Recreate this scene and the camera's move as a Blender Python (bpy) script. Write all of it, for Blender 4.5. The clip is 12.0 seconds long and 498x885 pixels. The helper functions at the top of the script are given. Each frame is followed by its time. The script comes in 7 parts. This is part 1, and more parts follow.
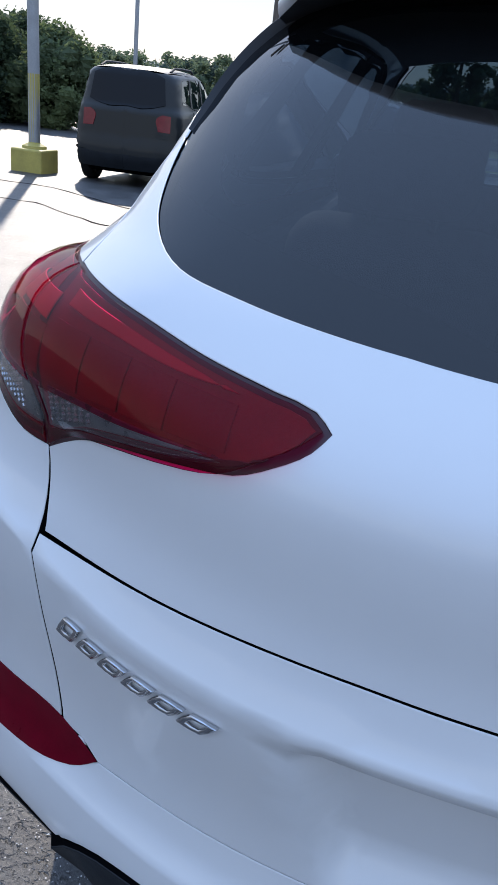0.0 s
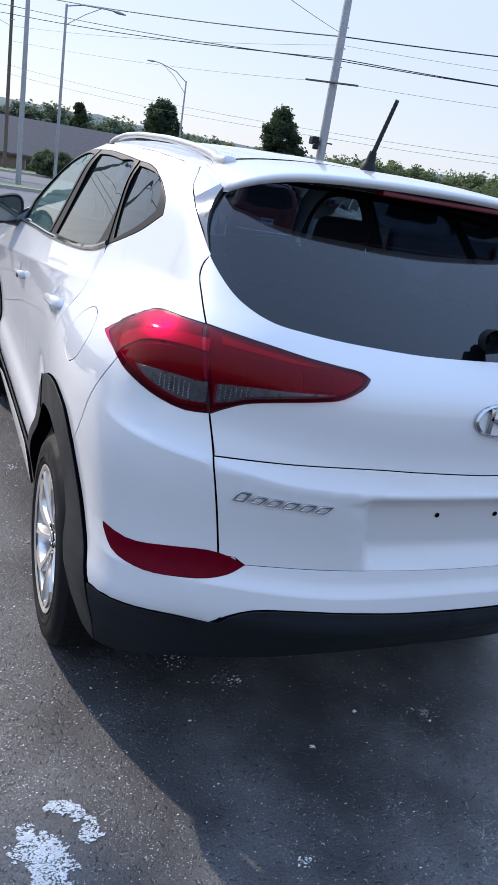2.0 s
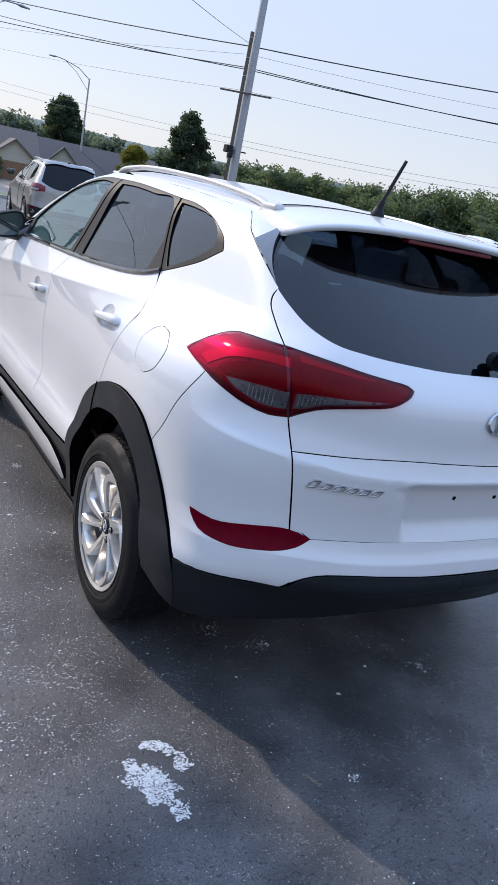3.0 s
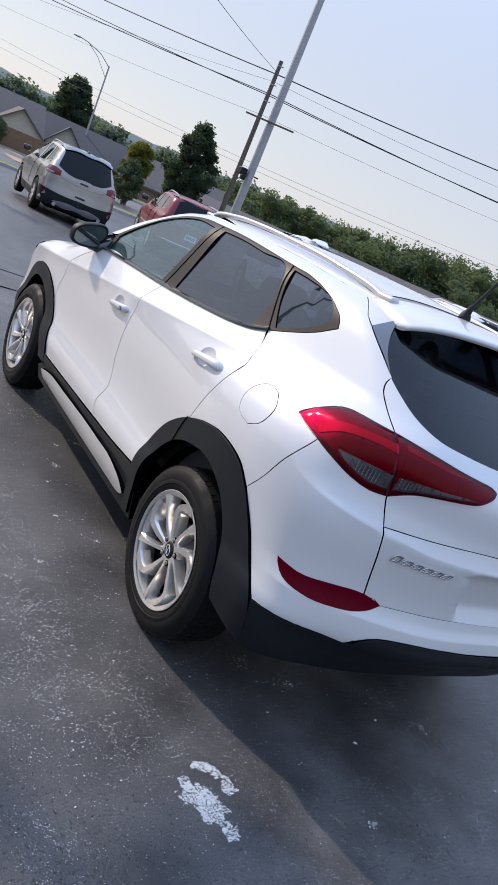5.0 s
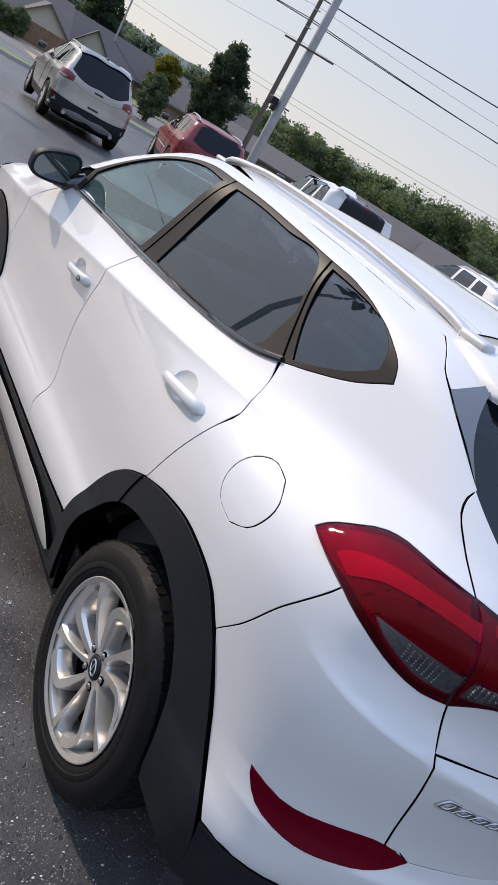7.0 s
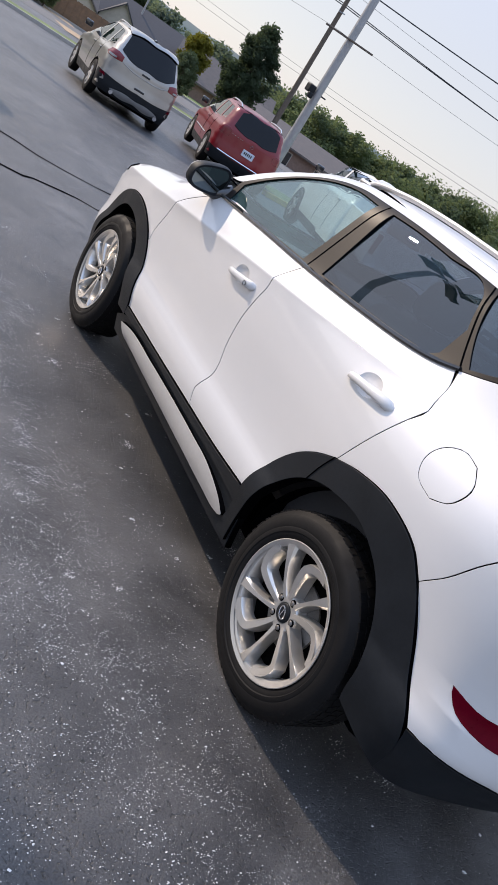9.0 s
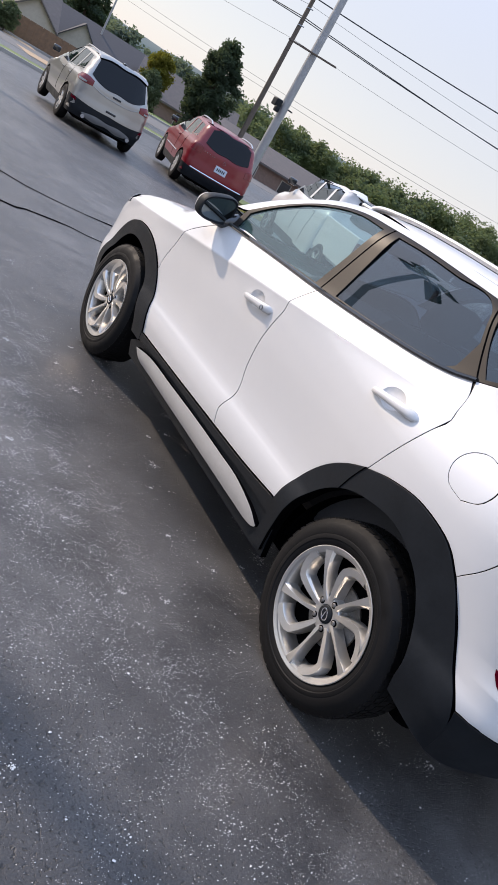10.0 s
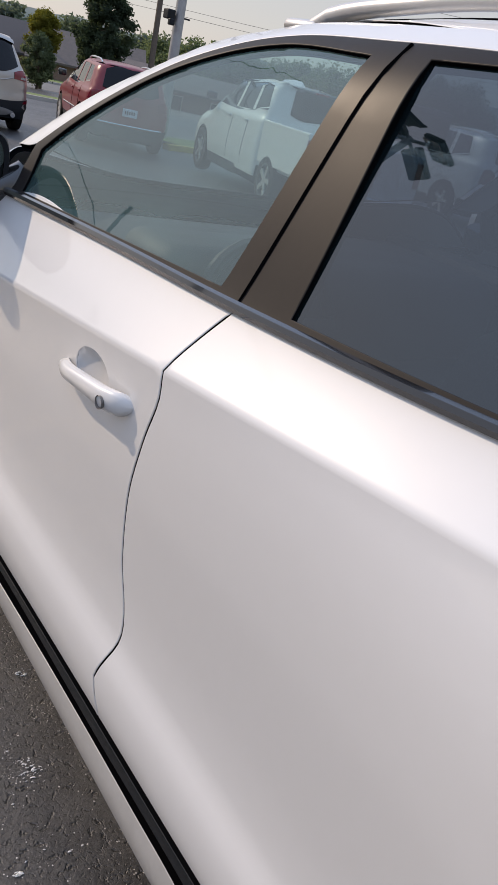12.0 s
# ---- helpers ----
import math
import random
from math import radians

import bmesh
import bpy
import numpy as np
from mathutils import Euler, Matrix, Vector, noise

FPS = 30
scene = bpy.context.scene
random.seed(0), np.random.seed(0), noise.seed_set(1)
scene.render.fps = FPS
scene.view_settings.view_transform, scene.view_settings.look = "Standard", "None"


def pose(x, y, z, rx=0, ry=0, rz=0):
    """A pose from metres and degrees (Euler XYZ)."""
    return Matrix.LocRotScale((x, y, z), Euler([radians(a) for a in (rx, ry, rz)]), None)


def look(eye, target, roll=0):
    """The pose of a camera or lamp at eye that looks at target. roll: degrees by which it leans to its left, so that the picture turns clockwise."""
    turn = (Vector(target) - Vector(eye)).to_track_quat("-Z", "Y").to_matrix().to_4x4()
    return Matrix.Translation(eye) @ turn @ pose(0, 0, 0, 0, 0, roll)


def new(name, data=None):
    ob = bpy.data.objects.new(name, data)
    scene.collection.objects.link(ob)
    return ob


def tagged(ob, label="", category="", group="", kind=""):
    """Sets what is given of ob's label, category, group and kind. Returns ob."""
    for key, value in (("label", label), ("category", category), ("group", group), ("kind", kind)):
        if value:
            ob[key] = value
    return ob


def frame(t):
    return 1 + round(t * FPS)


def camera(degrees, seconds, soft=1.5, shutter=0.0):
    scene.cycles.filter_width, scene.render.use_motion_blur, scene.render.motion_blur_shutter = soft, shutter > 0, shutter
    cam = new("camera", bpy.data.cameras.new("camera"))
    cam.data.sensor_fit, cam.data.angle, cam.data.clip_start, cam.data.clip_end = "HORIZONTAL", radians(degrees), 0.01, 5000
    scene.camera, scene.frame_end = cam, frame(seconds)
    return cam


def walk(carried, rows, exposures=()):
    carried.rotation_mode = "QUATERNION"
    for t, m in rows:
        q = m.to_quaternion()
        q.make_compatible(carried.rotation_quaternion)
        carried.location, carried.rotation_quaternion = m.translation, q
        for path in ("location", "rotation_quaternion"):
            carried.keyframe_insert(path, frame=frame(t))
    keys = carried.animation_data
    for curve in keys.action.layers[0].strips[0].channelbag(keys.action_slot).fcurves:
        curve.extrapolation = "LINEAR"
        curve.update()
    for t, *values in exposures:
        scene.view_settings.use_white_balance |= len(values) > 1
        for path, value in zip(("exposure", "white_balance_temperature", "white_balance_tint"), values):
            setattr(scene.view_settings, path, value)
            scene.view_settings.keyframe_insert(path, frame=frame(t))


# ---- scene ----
from mathutils.geometry import delaunay_2d_cdt

# ---- camera ----
cam = camera(36.2, 12.0)
PATH = [
    (0, (-0.283, -1.413, 1.424), (-0.692, 0.358, 0.59), 6.6),
    (0.5, (-0.475, -1.584, 1.448), (-0.411, 0.232, 0.611), 8.4),
    (1, (-0.718, -1.816, 1.489), (-0.199, -0.001, 0.826), 9.8),
    (1.5, (-1.023, -2.025, 1.53), (-0.281, -0.279, 0.897), 10.2),
    (2, (-1.27, -2.272, 1.573), (-0.488, -0.555, 0.909), 9.6),
    (2.5, (-1.591, -2.375, 1.597), (-0.682, -0.715, 0.95), 9.8),
    (2.7, (-1.713, -2.401, 1.605), (-0.751, -0.765, 0.971), 10.3),
    (4.3, (-2.372, -2.586, 1.683), (-1.2, -1.065, 1.124), 19.9),
    (4.5, (-2.423, -2.522, 1.684), (-1.252, -0.997, 1.133), 21.3),
    (5, (-2.441, -2.342, 1.666), (-1.305, -0.784, 1.135), 24.2),
    (5.5, (-2.289, -2.092, 1.662), (-1.208, -0.497, 1.126), 25.9),
    (6, (-2.156, -1.795, 1.64), (-1.081, -0.214, 1.055), 27.6),
    (6.5, (-2.039, -1.538, 1.68), (-0.912, -0.015, 1.041), 29.8),
    (7, (-1.917, -1.349, 1.723), (-0.735, 0.123, 1.062), 31.8),
    (7.5, (-2.045, -1.251, 1.678), (-0.834, 0.193, 1.007), 33.0),
    (7.7, (-2.132, -1.229, 1.654), (-0.928, 0.217, 0.976), 33.1),
    (9.3, (-2.744, -1.513, 1.585), (-1.546, -0.07, 0.889), 35.3),
    (9.5, (-2.831, -1.538, 1.578), (-1.618, -0.098, 0.903), 34.8),
    (10, (-2.874, -1.496, 1.576), (-1.649, -0.055, 0.925), 32.1),
    (10.5, (-2.57, -1.176, 1.524), (-1.397, 0.29, 0.836), 26.7),
    (11, (-2.193, -0.705, 1.485), (-1.123, 0.768, 0.657), 21.9),
    (11.5, (-1.794, -0.186, 1.458), (-0.654, 1.252, 0.662), 18.0),
    (12, (-1.418, 0.263, 1.462), (-0.244, 1.657, 0.637), 13.3),
]
walk(cam, [(t, look(eye, target, roll)) for t, eye, target, roll in PATH],
     [(0.0, 1.10, 5950, 12), (0.8, 1.25, 5800, 12), (1.5, 1.20, 5950, 13), (2.5, 1.1, 6100, 14), (4.5, 0.98, 6300, 15), (5.5, 0.93, 6500, 15), (7.0, 0.90, 6650, 14), (9.5, 1.11, 6800, 16), (10.5, 1.16, 6800, 16), (11.0, 1.20, 6850, 16), (11.5, 1.04, 7000, 16), (12.0, 0.72, 7100, 16)])

# ---- light: hazy daylight, sun ahead of the car and to its left ----
SUN_AZ, SUN_EL = radians(-26), radians(33)
world = bpy.data.worlds.new("world")
scene.world = world
world.use_nodes = True
_wn = world.node_tree
_sky = _wn.nodes.new("ShaderNodeTexSky")
_sky.sky_type = "NISHITA"
_sky.sun_disc = False
_sky.sun_elevation, _sky.sun_rotation = SUN_EL, SUN_AZ
_sky.air_density, _sky.dust_density, _sky.ozone_density = 1.3, 0.5, 1.0
_wn.links.new(_sky.outputs[0], _wn.nodes["Background"].inputs[0])
_wn.nodes["Background"].inputs[1].default_value = 0.018
# a veil of summer haze: warm grey low down, clearer and bluer overhead
_haze = _wn.nodes.new("ShaderNodeBackground")
_way = _wn.nodes.new("ShaderNodeTexCoord")
_split = _wn.nodes.new("ShaderNodeSeparateXYZ")
_rise = _wn.nodes.new("ShaderNodeMapRange")
_rise.interpolation_type = "SMOOTHSTEP"
_rise.inputs[1].default_value, _rise.inputs[2].default_value = 0.10, 0.85
_veil = _wn.nodes.new("ShaderNodeMix")
_veil.data_type = "RGBA"
_veil.inputs["A"].default_value, _veil.inputs["B"].default_value = (0.258, 0.275, 0.312, 1), (0.340, 0.480, 0.735, 1)
_wn.links.new(_way.outputs["Generated"], _split.inputs[0])
_wn.links.new(_split.outputs["Z"], _rise.inputs[0])
_wn.links.new(_rise.outputs[0], _veil.inputs["Factor"])
_wn.links.new(_veil.outputs["Result"], _haze.inputs[0])
_both = _wn.nodes.new("ShaderNodeAddShader")
_wn.links.new(_wn.nodes["Background"].outputs[0], _both.inputs[0])
_wn.links.new(_haze.outputs[0], _both.inputs[1])
_wn.links.new(_both.outputs[0], _wn.nodes["World Output"].inputs[0])
sun = new("sun", bpy.data.lights.new("sun", "SUN"))
sun.data.energy, sun.data.angle, sun.data.color = 1.84, radians(0.8), (1.0, 0.86, 0.68)
sun.matrix_world = look((0, 0, 0), (-math.sin(SUN_AZ) * math.cos(SUN_EL), -math.cos(SUN_AZ) * math.cos(SUN_EL), -math.sin(SUN_EL)))

# ---- materials ----
def mat(name, color, rough=0.5, metal=0.0, coat=0.0, vary=0.0, scale=8.0, bump=0.0, bump_scale=60.0, spec=0.5, fine=0.0):
    """A procedural surface: colour with stains at one scale and grain at another, and fine relief."""
    m = bpy.data.materials.new(name)
    m.use_nodes = True
    nt = m.node_tree
    b = nt.nodes["Principled BSDF"]
    b.inputs["Base Color"].default_value = (*color, 1)
    b.inputs["Roughness"].default_value = rough
    b.inputs["Metallic"].default_value = metal
    b.inputs["Coat Weight"].default_value = coat
    b.inputs["Coat Roughness"].default_value = 0.03
    b.inputs["Specular IOR Level"].default_value = spec
    tc = nt.nodes.new("ShaderNodeTexCoord")
    if vary > 0:
        n1 = nt.nodes.new("ShaderNodeTexNoise")
        n1.inputs["Scale"].default_value, n1.inputs["Detail"].default_value = scale, 6
        nt.links.new(tc.outputs["Object"], n1.inputs["Vector"])
        n2 = nt.nodes.new("ShaderNodeTexNoise")
        n2.inputs["Scale"].default_value, n2.inputs["Detail"].default_value = scale * 11, 3
        nt.links.new(tc.outputs["Object"], n2.inputs["Vector"])
        add = nt.nodes.new("ShaderNodeMath")
        add.operation = "MULTIPLY_ADD"
        nt.links.new(n2.outputs[0], add.inputs[0])
        add.inputs[1].default_value = 0.5
        nt.links.new(n1.outputs[0], add.inputs[2])
        ramp = nt.nodes.new("ShaderNodeMapRange")
        ramp.inputs[1].default_value, ramp.inputs[2].default_value = 0.45, 1.05
        ramp.inputs[3].default_value, ramp.inputs[4].default_value = 1 - vary, 1 + vary
        nt.links.new(add.outputs[0], ramp.inputs[0])
        mul = nt.nodes.new("ShaderNodeVectorMath")
        mul.operation = "SCALE"
        mul.inputs[0].default_value = color
        nt.links.new(ramp.outputs[0], mul.inputs["Scale"])
        nt.links.new(mul.outputs[0], b.inputs["Base Color"])
        rr = nt.nodes.new("ShaderNodeMapRange")
        rr.inputs[1].default_value, rr.inputs[2].default_value = 0.3, 0.7
        rr.inputs[3].default_value, rr.inputs[4].default_value = max(0.02, rough * (1 - vary * 0.6)), min(1, rough * (1 + vary * 0.6))
        nt.links.new(n1.outputs[0], rr.inputs[0])
        nt.links.new(rr.outputs[0], b.inputs["Roughness"])
    if bump > 0:
        n3 = nt.nodes.new("ShaderNodeTexNoise")
        n3.inputs["Scale"].default_value, n3.inputs["Detail"].default_value = bump_scale, 4
        nt.links.new(tc.outputs["Object"], n3.inputs["Vector"])
        bp = nt.nodes.new("ShaderNodeBump")
        bp.inputs["Strength"].default_value, bp.inputs["Distance"].default_value = bump, 0.01
        nt.links.new(n3.outputs[0], bp.inputs["Height"])
        nt.links.new(bp.outputs[0], b.inputs["Normal"])
    return m


def glass(name, tint, rough=0.0, ior=1.85, film=0.0, dust_sheen=(0.5, 0.5, 0.48), even=0.0):
    """A tinted pane: clear through its tint, mirror-like by its Fresnel gloss, or by an even share of gloss."""
    m = bpy.data.materials.new(name)
    m.use_nodes = True
    nt = m.node_tree
    nt.nodes.remove(nt.nodes["Principled BSDF"])
    out = nt.nodes["Material Output"]
    tr = nt.nodes.new("ShaderNodeBsdfTransparent")
    tr.inputs[0].default_value = (*tint, 1)
    gl = nt.nodes.new("ShaderNodeBsdfGlossy")
    gl.inputs["Roughness"].default_value = rough
    fr = nt.nodes.new("ShaderNodeFresnel")
    fr.inputs[0].default_value = ior
    mx = nt.nodes.new("ShaderNodeMixShader")
    if even > 0:
        mx.inputs[0].default_value = even
    else:
        nt.links.new(fr.outputs[0], mx.inputs[0])
    nt.links.new(tr.outputs[0], mx.inputs[1])
    nt.links.new(gl.outputs[0], mx.inputs[2])
    last = mx
    if film > 0:
        # thin road dust on the pane, tinted to carry a painted sky reflection too
        df = nt.nodes.new("ShaderNodeBsdfDiffuse")
        df.inputs[0].default_value = (*dust_sheen, 1)
        nz = nt.nodes.new("ShaderNodeTexNoise")
        nz.inputs["Scale"].default_value, nz.inputs["Detail"].default_value = 4, 2
        mr = nt.nodes.new("ShaderNodeMapRange")
        mr.inputs[3].default_value, mr.inputs[4].default_value = film * 0.4, film * 1.6
        nt.links.new(nz.outputs[0], mr.inputs[0])
        m2 = nt.nodes.new("ShaderNodeMixShader")
        nt.links.new(mr.outputs[0], m2.inputs[0])
        nt.links.new(mx.outputs[0], m2.inputs[1])
        nt.links.new(df.outputs[0], m2.inputs[2])
        last = m2
    nt.links.new(last.outputs[0], out.inputs["Surface"])
    return m


WHITE = mat("white_paint", (0.65, 0.645, 0.64), 0.40, coat=0.8, vary=0.012, scale=3)
BLACK_PLASTIC = mat("black_plastic", (0.0110, 0.0135, 0.0170), 0.52, vary=0.3, scale=6, bump=0.10, bump_scale=900, spec=0.20)
TRIM = mat("window_trim", (0.0195, 0.0165, 0.0152), 0.42, vary=0.12, scale=9, spec=0.12)
GLOSS_BLACK = mat("gloss_black", (0.012, 0.012, 0.013), 0.08, coat=1.0)
# near-black without gloss: shade put into the colour of gaps, wells and underbody
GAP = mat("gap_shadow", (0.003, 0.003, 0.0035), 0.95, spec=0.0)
RUBBER = mat("rubber", (0.0075, 0.0072, 0.0075), 0.66, vary=0.35, scale=14, bump=0.06, bump_scale=500, spec=0.2)
ALLOY = mat("alloy", (0.62, 0.605, 0.58), 0.32, metal=0.8, vary=0.06, scale=30)
ALLOY_DARK = mat("alloy_dark", (0.10, 0.10, 0.10), 0.45, metal=0.7, vary=0.3, scale=20)
UNDERSIDE = mat("dark_grey_plastic", (0.045, 0.047, 0.052), 0.5, vary=0.1, scale=9)
FIN = mat("gloss_fin", (0.13, 0.135, 0.145), 0.10, metal=0.5, coat=1.0, vary=0.04, scale=12)
PANE_BLACK = mat("dark_pane", (0.006, 0.007, 0.009), 0.08, spec=0.22)
BADGE_CHROME = mat("badge_chrome", (0.50, 0.50, 0.51), 0.14, metal=1.0, vary=0.1, scale=40)
FACET = mat("lens_facet", (0.42, 0.42, 0.44), 0.25, metal=0.8, vary=0.3, scale=200)
CHROME = mat("chrome", (0.72, 0.72, 0.74), 0.08, metal=1.0, vary=0.05, scale=30)
STEEL = mat("steel", (0.22, 0.21, 0.20), 0.5, metal=0.8, vary=0.3, scale=20)
LAMP_RED = mat("lamp_red", (0.16, 0.003, 0.010), 0.20, coat=0.2, vary=0.18, scale=18)
DARK_RED = mat("dark_red_plastic", (0.125, 0.004, 0.016), 0.3, vary=0.12, scale=26)
SHEEN_RED = mat("sheen_red", (0.36, 0.022, 0.065), 0.45, metal=0.1, vary=0.06, scale=30)
SEG_RED = mat("segment_red", (0.140, 0.005, 0.019), 0.35, metal=0.1, vary=0.15, scale=40)
LAMP_RIM = mat("lamp_rim", (0.035, 0.004, 0.010), 0.35, vary=0.15, scale=30)
LENS_BOWL = mat("lens_bowl", (0.15, 0.15, 0.16), 0.3, metal=0.6, vary=0.3, scale=50)
LAMP_BOWL = mat("lamp_bowl", (0.155, 0.006, 0.024), 0.35, metal=0.1, vary=0.2, scale=30)
HEADLAMP = mat("headlamp_lens", (0.26, 0.26, 0.27), 0.10, metal=0.3, coat=1.0, vary=0.3, scale=60)
REFLECTOR_RED = mat("reflector_red", (0.105, 0.0004, 0.008), 0.30, vary=0.15, scale=40, spec=0.06)
RAIL = mat("rail_silver", (0.56, 0.55, 0.54), 0.34, metal=0.3, coat=0.3, vary=0.05, scale=8)
ROCKER = mat("rocker_silver", (0.40, 0.39, 0.375), 0.38, coat=0.3, vary=0.08, scale=8)
FABRIC = mat("seat_cloth", (0.10, 0.10, 0.105), 0.9, vary=0.25, scale=30, bump=0.3, bump_scale=400)
FABRIC_LIGHT = mat("light_trim", (0.42, 0.40, 0.37), 0.85, vary=0.12, scale=20)
CABIN = mat("cabin_plastic", (0.035, 0.036, 0.04), 0.7, vary=0.2, scale=10)
RED_LENS = glass("red_lens", (0.80, 0.002, 0.14), ior=1.27, rough=0.07)
CLEAR_LENS = glass("clear_lens", (0.80, 0.79, 0.80), ior=1.5, film=0.01)
# teal and blue films: sky reflection put into the dust colour
GLASS_DARK = glass("privacy_glass", (0.07, 0.095, 0.125), ior=2.0, film=0.018, dust_sheen=(0.22, 0.45, 0.53))
GLASS_LIGHT = glass("tinted_glass", (0.48, 0.61, 0.61), ior=2.1, film=0.085, dust_sheen=(0.32, 0.62, 0.62))
WINDSCREEN = glass("windscreen_glass", (0.78, 0.90, 0.88), film=0.02, dust_sheen=(0.4, 0.6, 0.58), even=0.07)
PRIVACY_FAR = glass("privacy_glass_far_side", (0.12, 0.14, 0.16), even=0.07)
GLASS_HATCH = glass("hatch_glass", (0.085, 0.115, 0.16), ior=1.62, film=0.003, dust_sheen=(0.36, 0.46, 0.60))
MIRROR = mat("mirror_glass", (0.13, 0.155, 0.165), 0.02, metal=1.0)


# ---- mesh helpers ----
def link_mesh(name, verts, faces, material, parent=None, label="", normals=None, smooth=True, mats=None, face_mats=None):
    me = bpy.data.meshes.new(name)
    me.from_pydata([tuple(map(float, v)) for v in verts], [], faces)
    for m in (mats or [material]):
        me.materials.append(m)
    if face_mats is not None:
        me.polygons.foreach_set("material_index", face_mats)
    me.polygons.foreach_set("use_smooth", [smooth] * len(me.polygons))
    me.update()
    if normals is not None:
        me.normals_split_custom_set_from_vertices([tuple(map(float, n)) for n in normals])
    ob = new(name, me)
    if parent is not None:
        ob.parent = parent
    if label:
        tagged(ob, label)
    return ob


def part(name, bm, material, parent=None, label="", smooth=False, angle=None):
    """Links a bmesh as one mesh object under a thing or under a part."""
    bmesh.ops.recalc_face_normals(bm, faces=bm.faces)
    me = bpy.data.meshes.new(name)
    bm.to_mesh(me)
    bm.free()
    me.materials.append(material)
    if smooth:
        me.polygons.foreach_set("use_smooth", [True] * len(me.polygons))
        me.set_sharp_from_angle(angle=radians(angle or 35))
    ob = new(name, me)
    if parent is not None:
        ob.parent = parent
    if label:
        tagged(ob, label)
    return ob


def thing(name, label, category, m=None, group="", kind=""):
    ob = new(name)
    ob.empty_display_size = 0.2
    if m is not None:
        ob.matrix_world = m
    return tagged(ob, label, category, group, kind)


def box(bm, lo, hi, bevel=0.0, m=None, seg=2):
    c = [(a + b) / 2 for a, b in zip(lo, hi)]
    s = [abs(b - a) for a, b in zip(lo, hi)]
    r = bmesh.ops.create_cube(bm, size=1, matrix=Matrix.Translation(c) @ Matrix.Diagonal((*s, 1)))
    vs = r["verts"]
    if bevel > 0:
        es = list({e for v in vs for e in v.link_edges})
        br = bmesh.ops.bevel(bm, geom=es, offset=bevel, segments=seg, affect="EDGES", profile=0.5)
        vs = list({v for v in vs if v.is_valid} | set(br["verts"]))
    if m is not None:
        bmesh.ops.transform(bm, matrix=m, verts=vs)
    return vs


def tube(bm, points, radius, seg=8, radii=None, cap=True, flat=1.0):
    """A tube along points, with tapering radii if given."""
    pts = [Vector(p) for p in points]
    rings = []
    for i, p in enumerate(pts):
        d = (pts[min(i + 1, len(pts) - 1)] - pts[max(i - 1, 0)]).normalized()
        up = Vector((0, 0, 1)) if abs(d.z) < 0.9 else Vector((0, 1, 0))
        a = d.cross(up).normalized()
        b = a.cross(d)
        r = radii[i] if radii else radius
        rings.append([bm.verts.new(p + a * (r * math.cos(2 * math.pi * k / seg)) + b * (r * flat * math.sin(2 * math.pi * k / seg))) for k in range(seg)])
    for r0, r1 in zip(rings, rings[1:]):
        for k in range(seg):
            bm.faces.new((r0[k], r0[(k + 1) % seg], r1[(k + 1) % seg], r1[k]))
    if cap and seg > 2:
        bm.faces.new(rings[0][::-1])
        bm.faces.new(rings[-1])


def revolve(bm, profile, axis="x", seg=48, center=(0, 0, 0)):
    """A ring of (distance along the axis, radius) pairs turned about it."""
    rings = []
    for k in range(seg):
        a = 2 * math.pi * k / seg
        c, s = math.cos(a), math.sin(a)
        ring = []
        for h, r in profile:
            co = {"x": (h, r * c, r * s), "y": (r * c, h, r * s), "z": (r * c, r * s, h)}[axis]
            ring.append(bm.verts.new(Vector(co) + Vector(center)))
        rings.append(ring)
    for k in range(seg):
        a, b = rings[k], rings[(k + 1) % seg]
        for i in range(len(profile) - 1):
            bm.faces.new((a[i], a[i + 1], b[i + 1], b[i]))

# ---- the shape of a car's skin: half-widths, rear, front and roof lines, blended ----
def curve(points, lo, hi, soft=0.02, step=0.005):
    """A smooth line through a few points, as a function."""
    p = np.array(points, float)
    v = np.arange(lo, hi + step, step)
    y = np.interp(v, p[:, 0], p[:, 1])
    n = int(3 * soft / step)
    k = np.exp(-0.5 * (np.arange(-n, n + 1) * step / soft) ** 2)
    ext = np.concatenate([y[0] + (y[1] - y[0]) * np.arange(-n, 0), y, y[-1] + (y[-1] - y[-2]) * np.arange(1, n + 1)])
    y = np.convolve(ext, k / k.sum(), "valid")
    return lambda q: np.interp(q, v, y)


def smax(a, b, k):
    h = np.maximum(k - np.abs(a - b), 0) / k
    return np.maximum(a, b) + h * h * k / 4


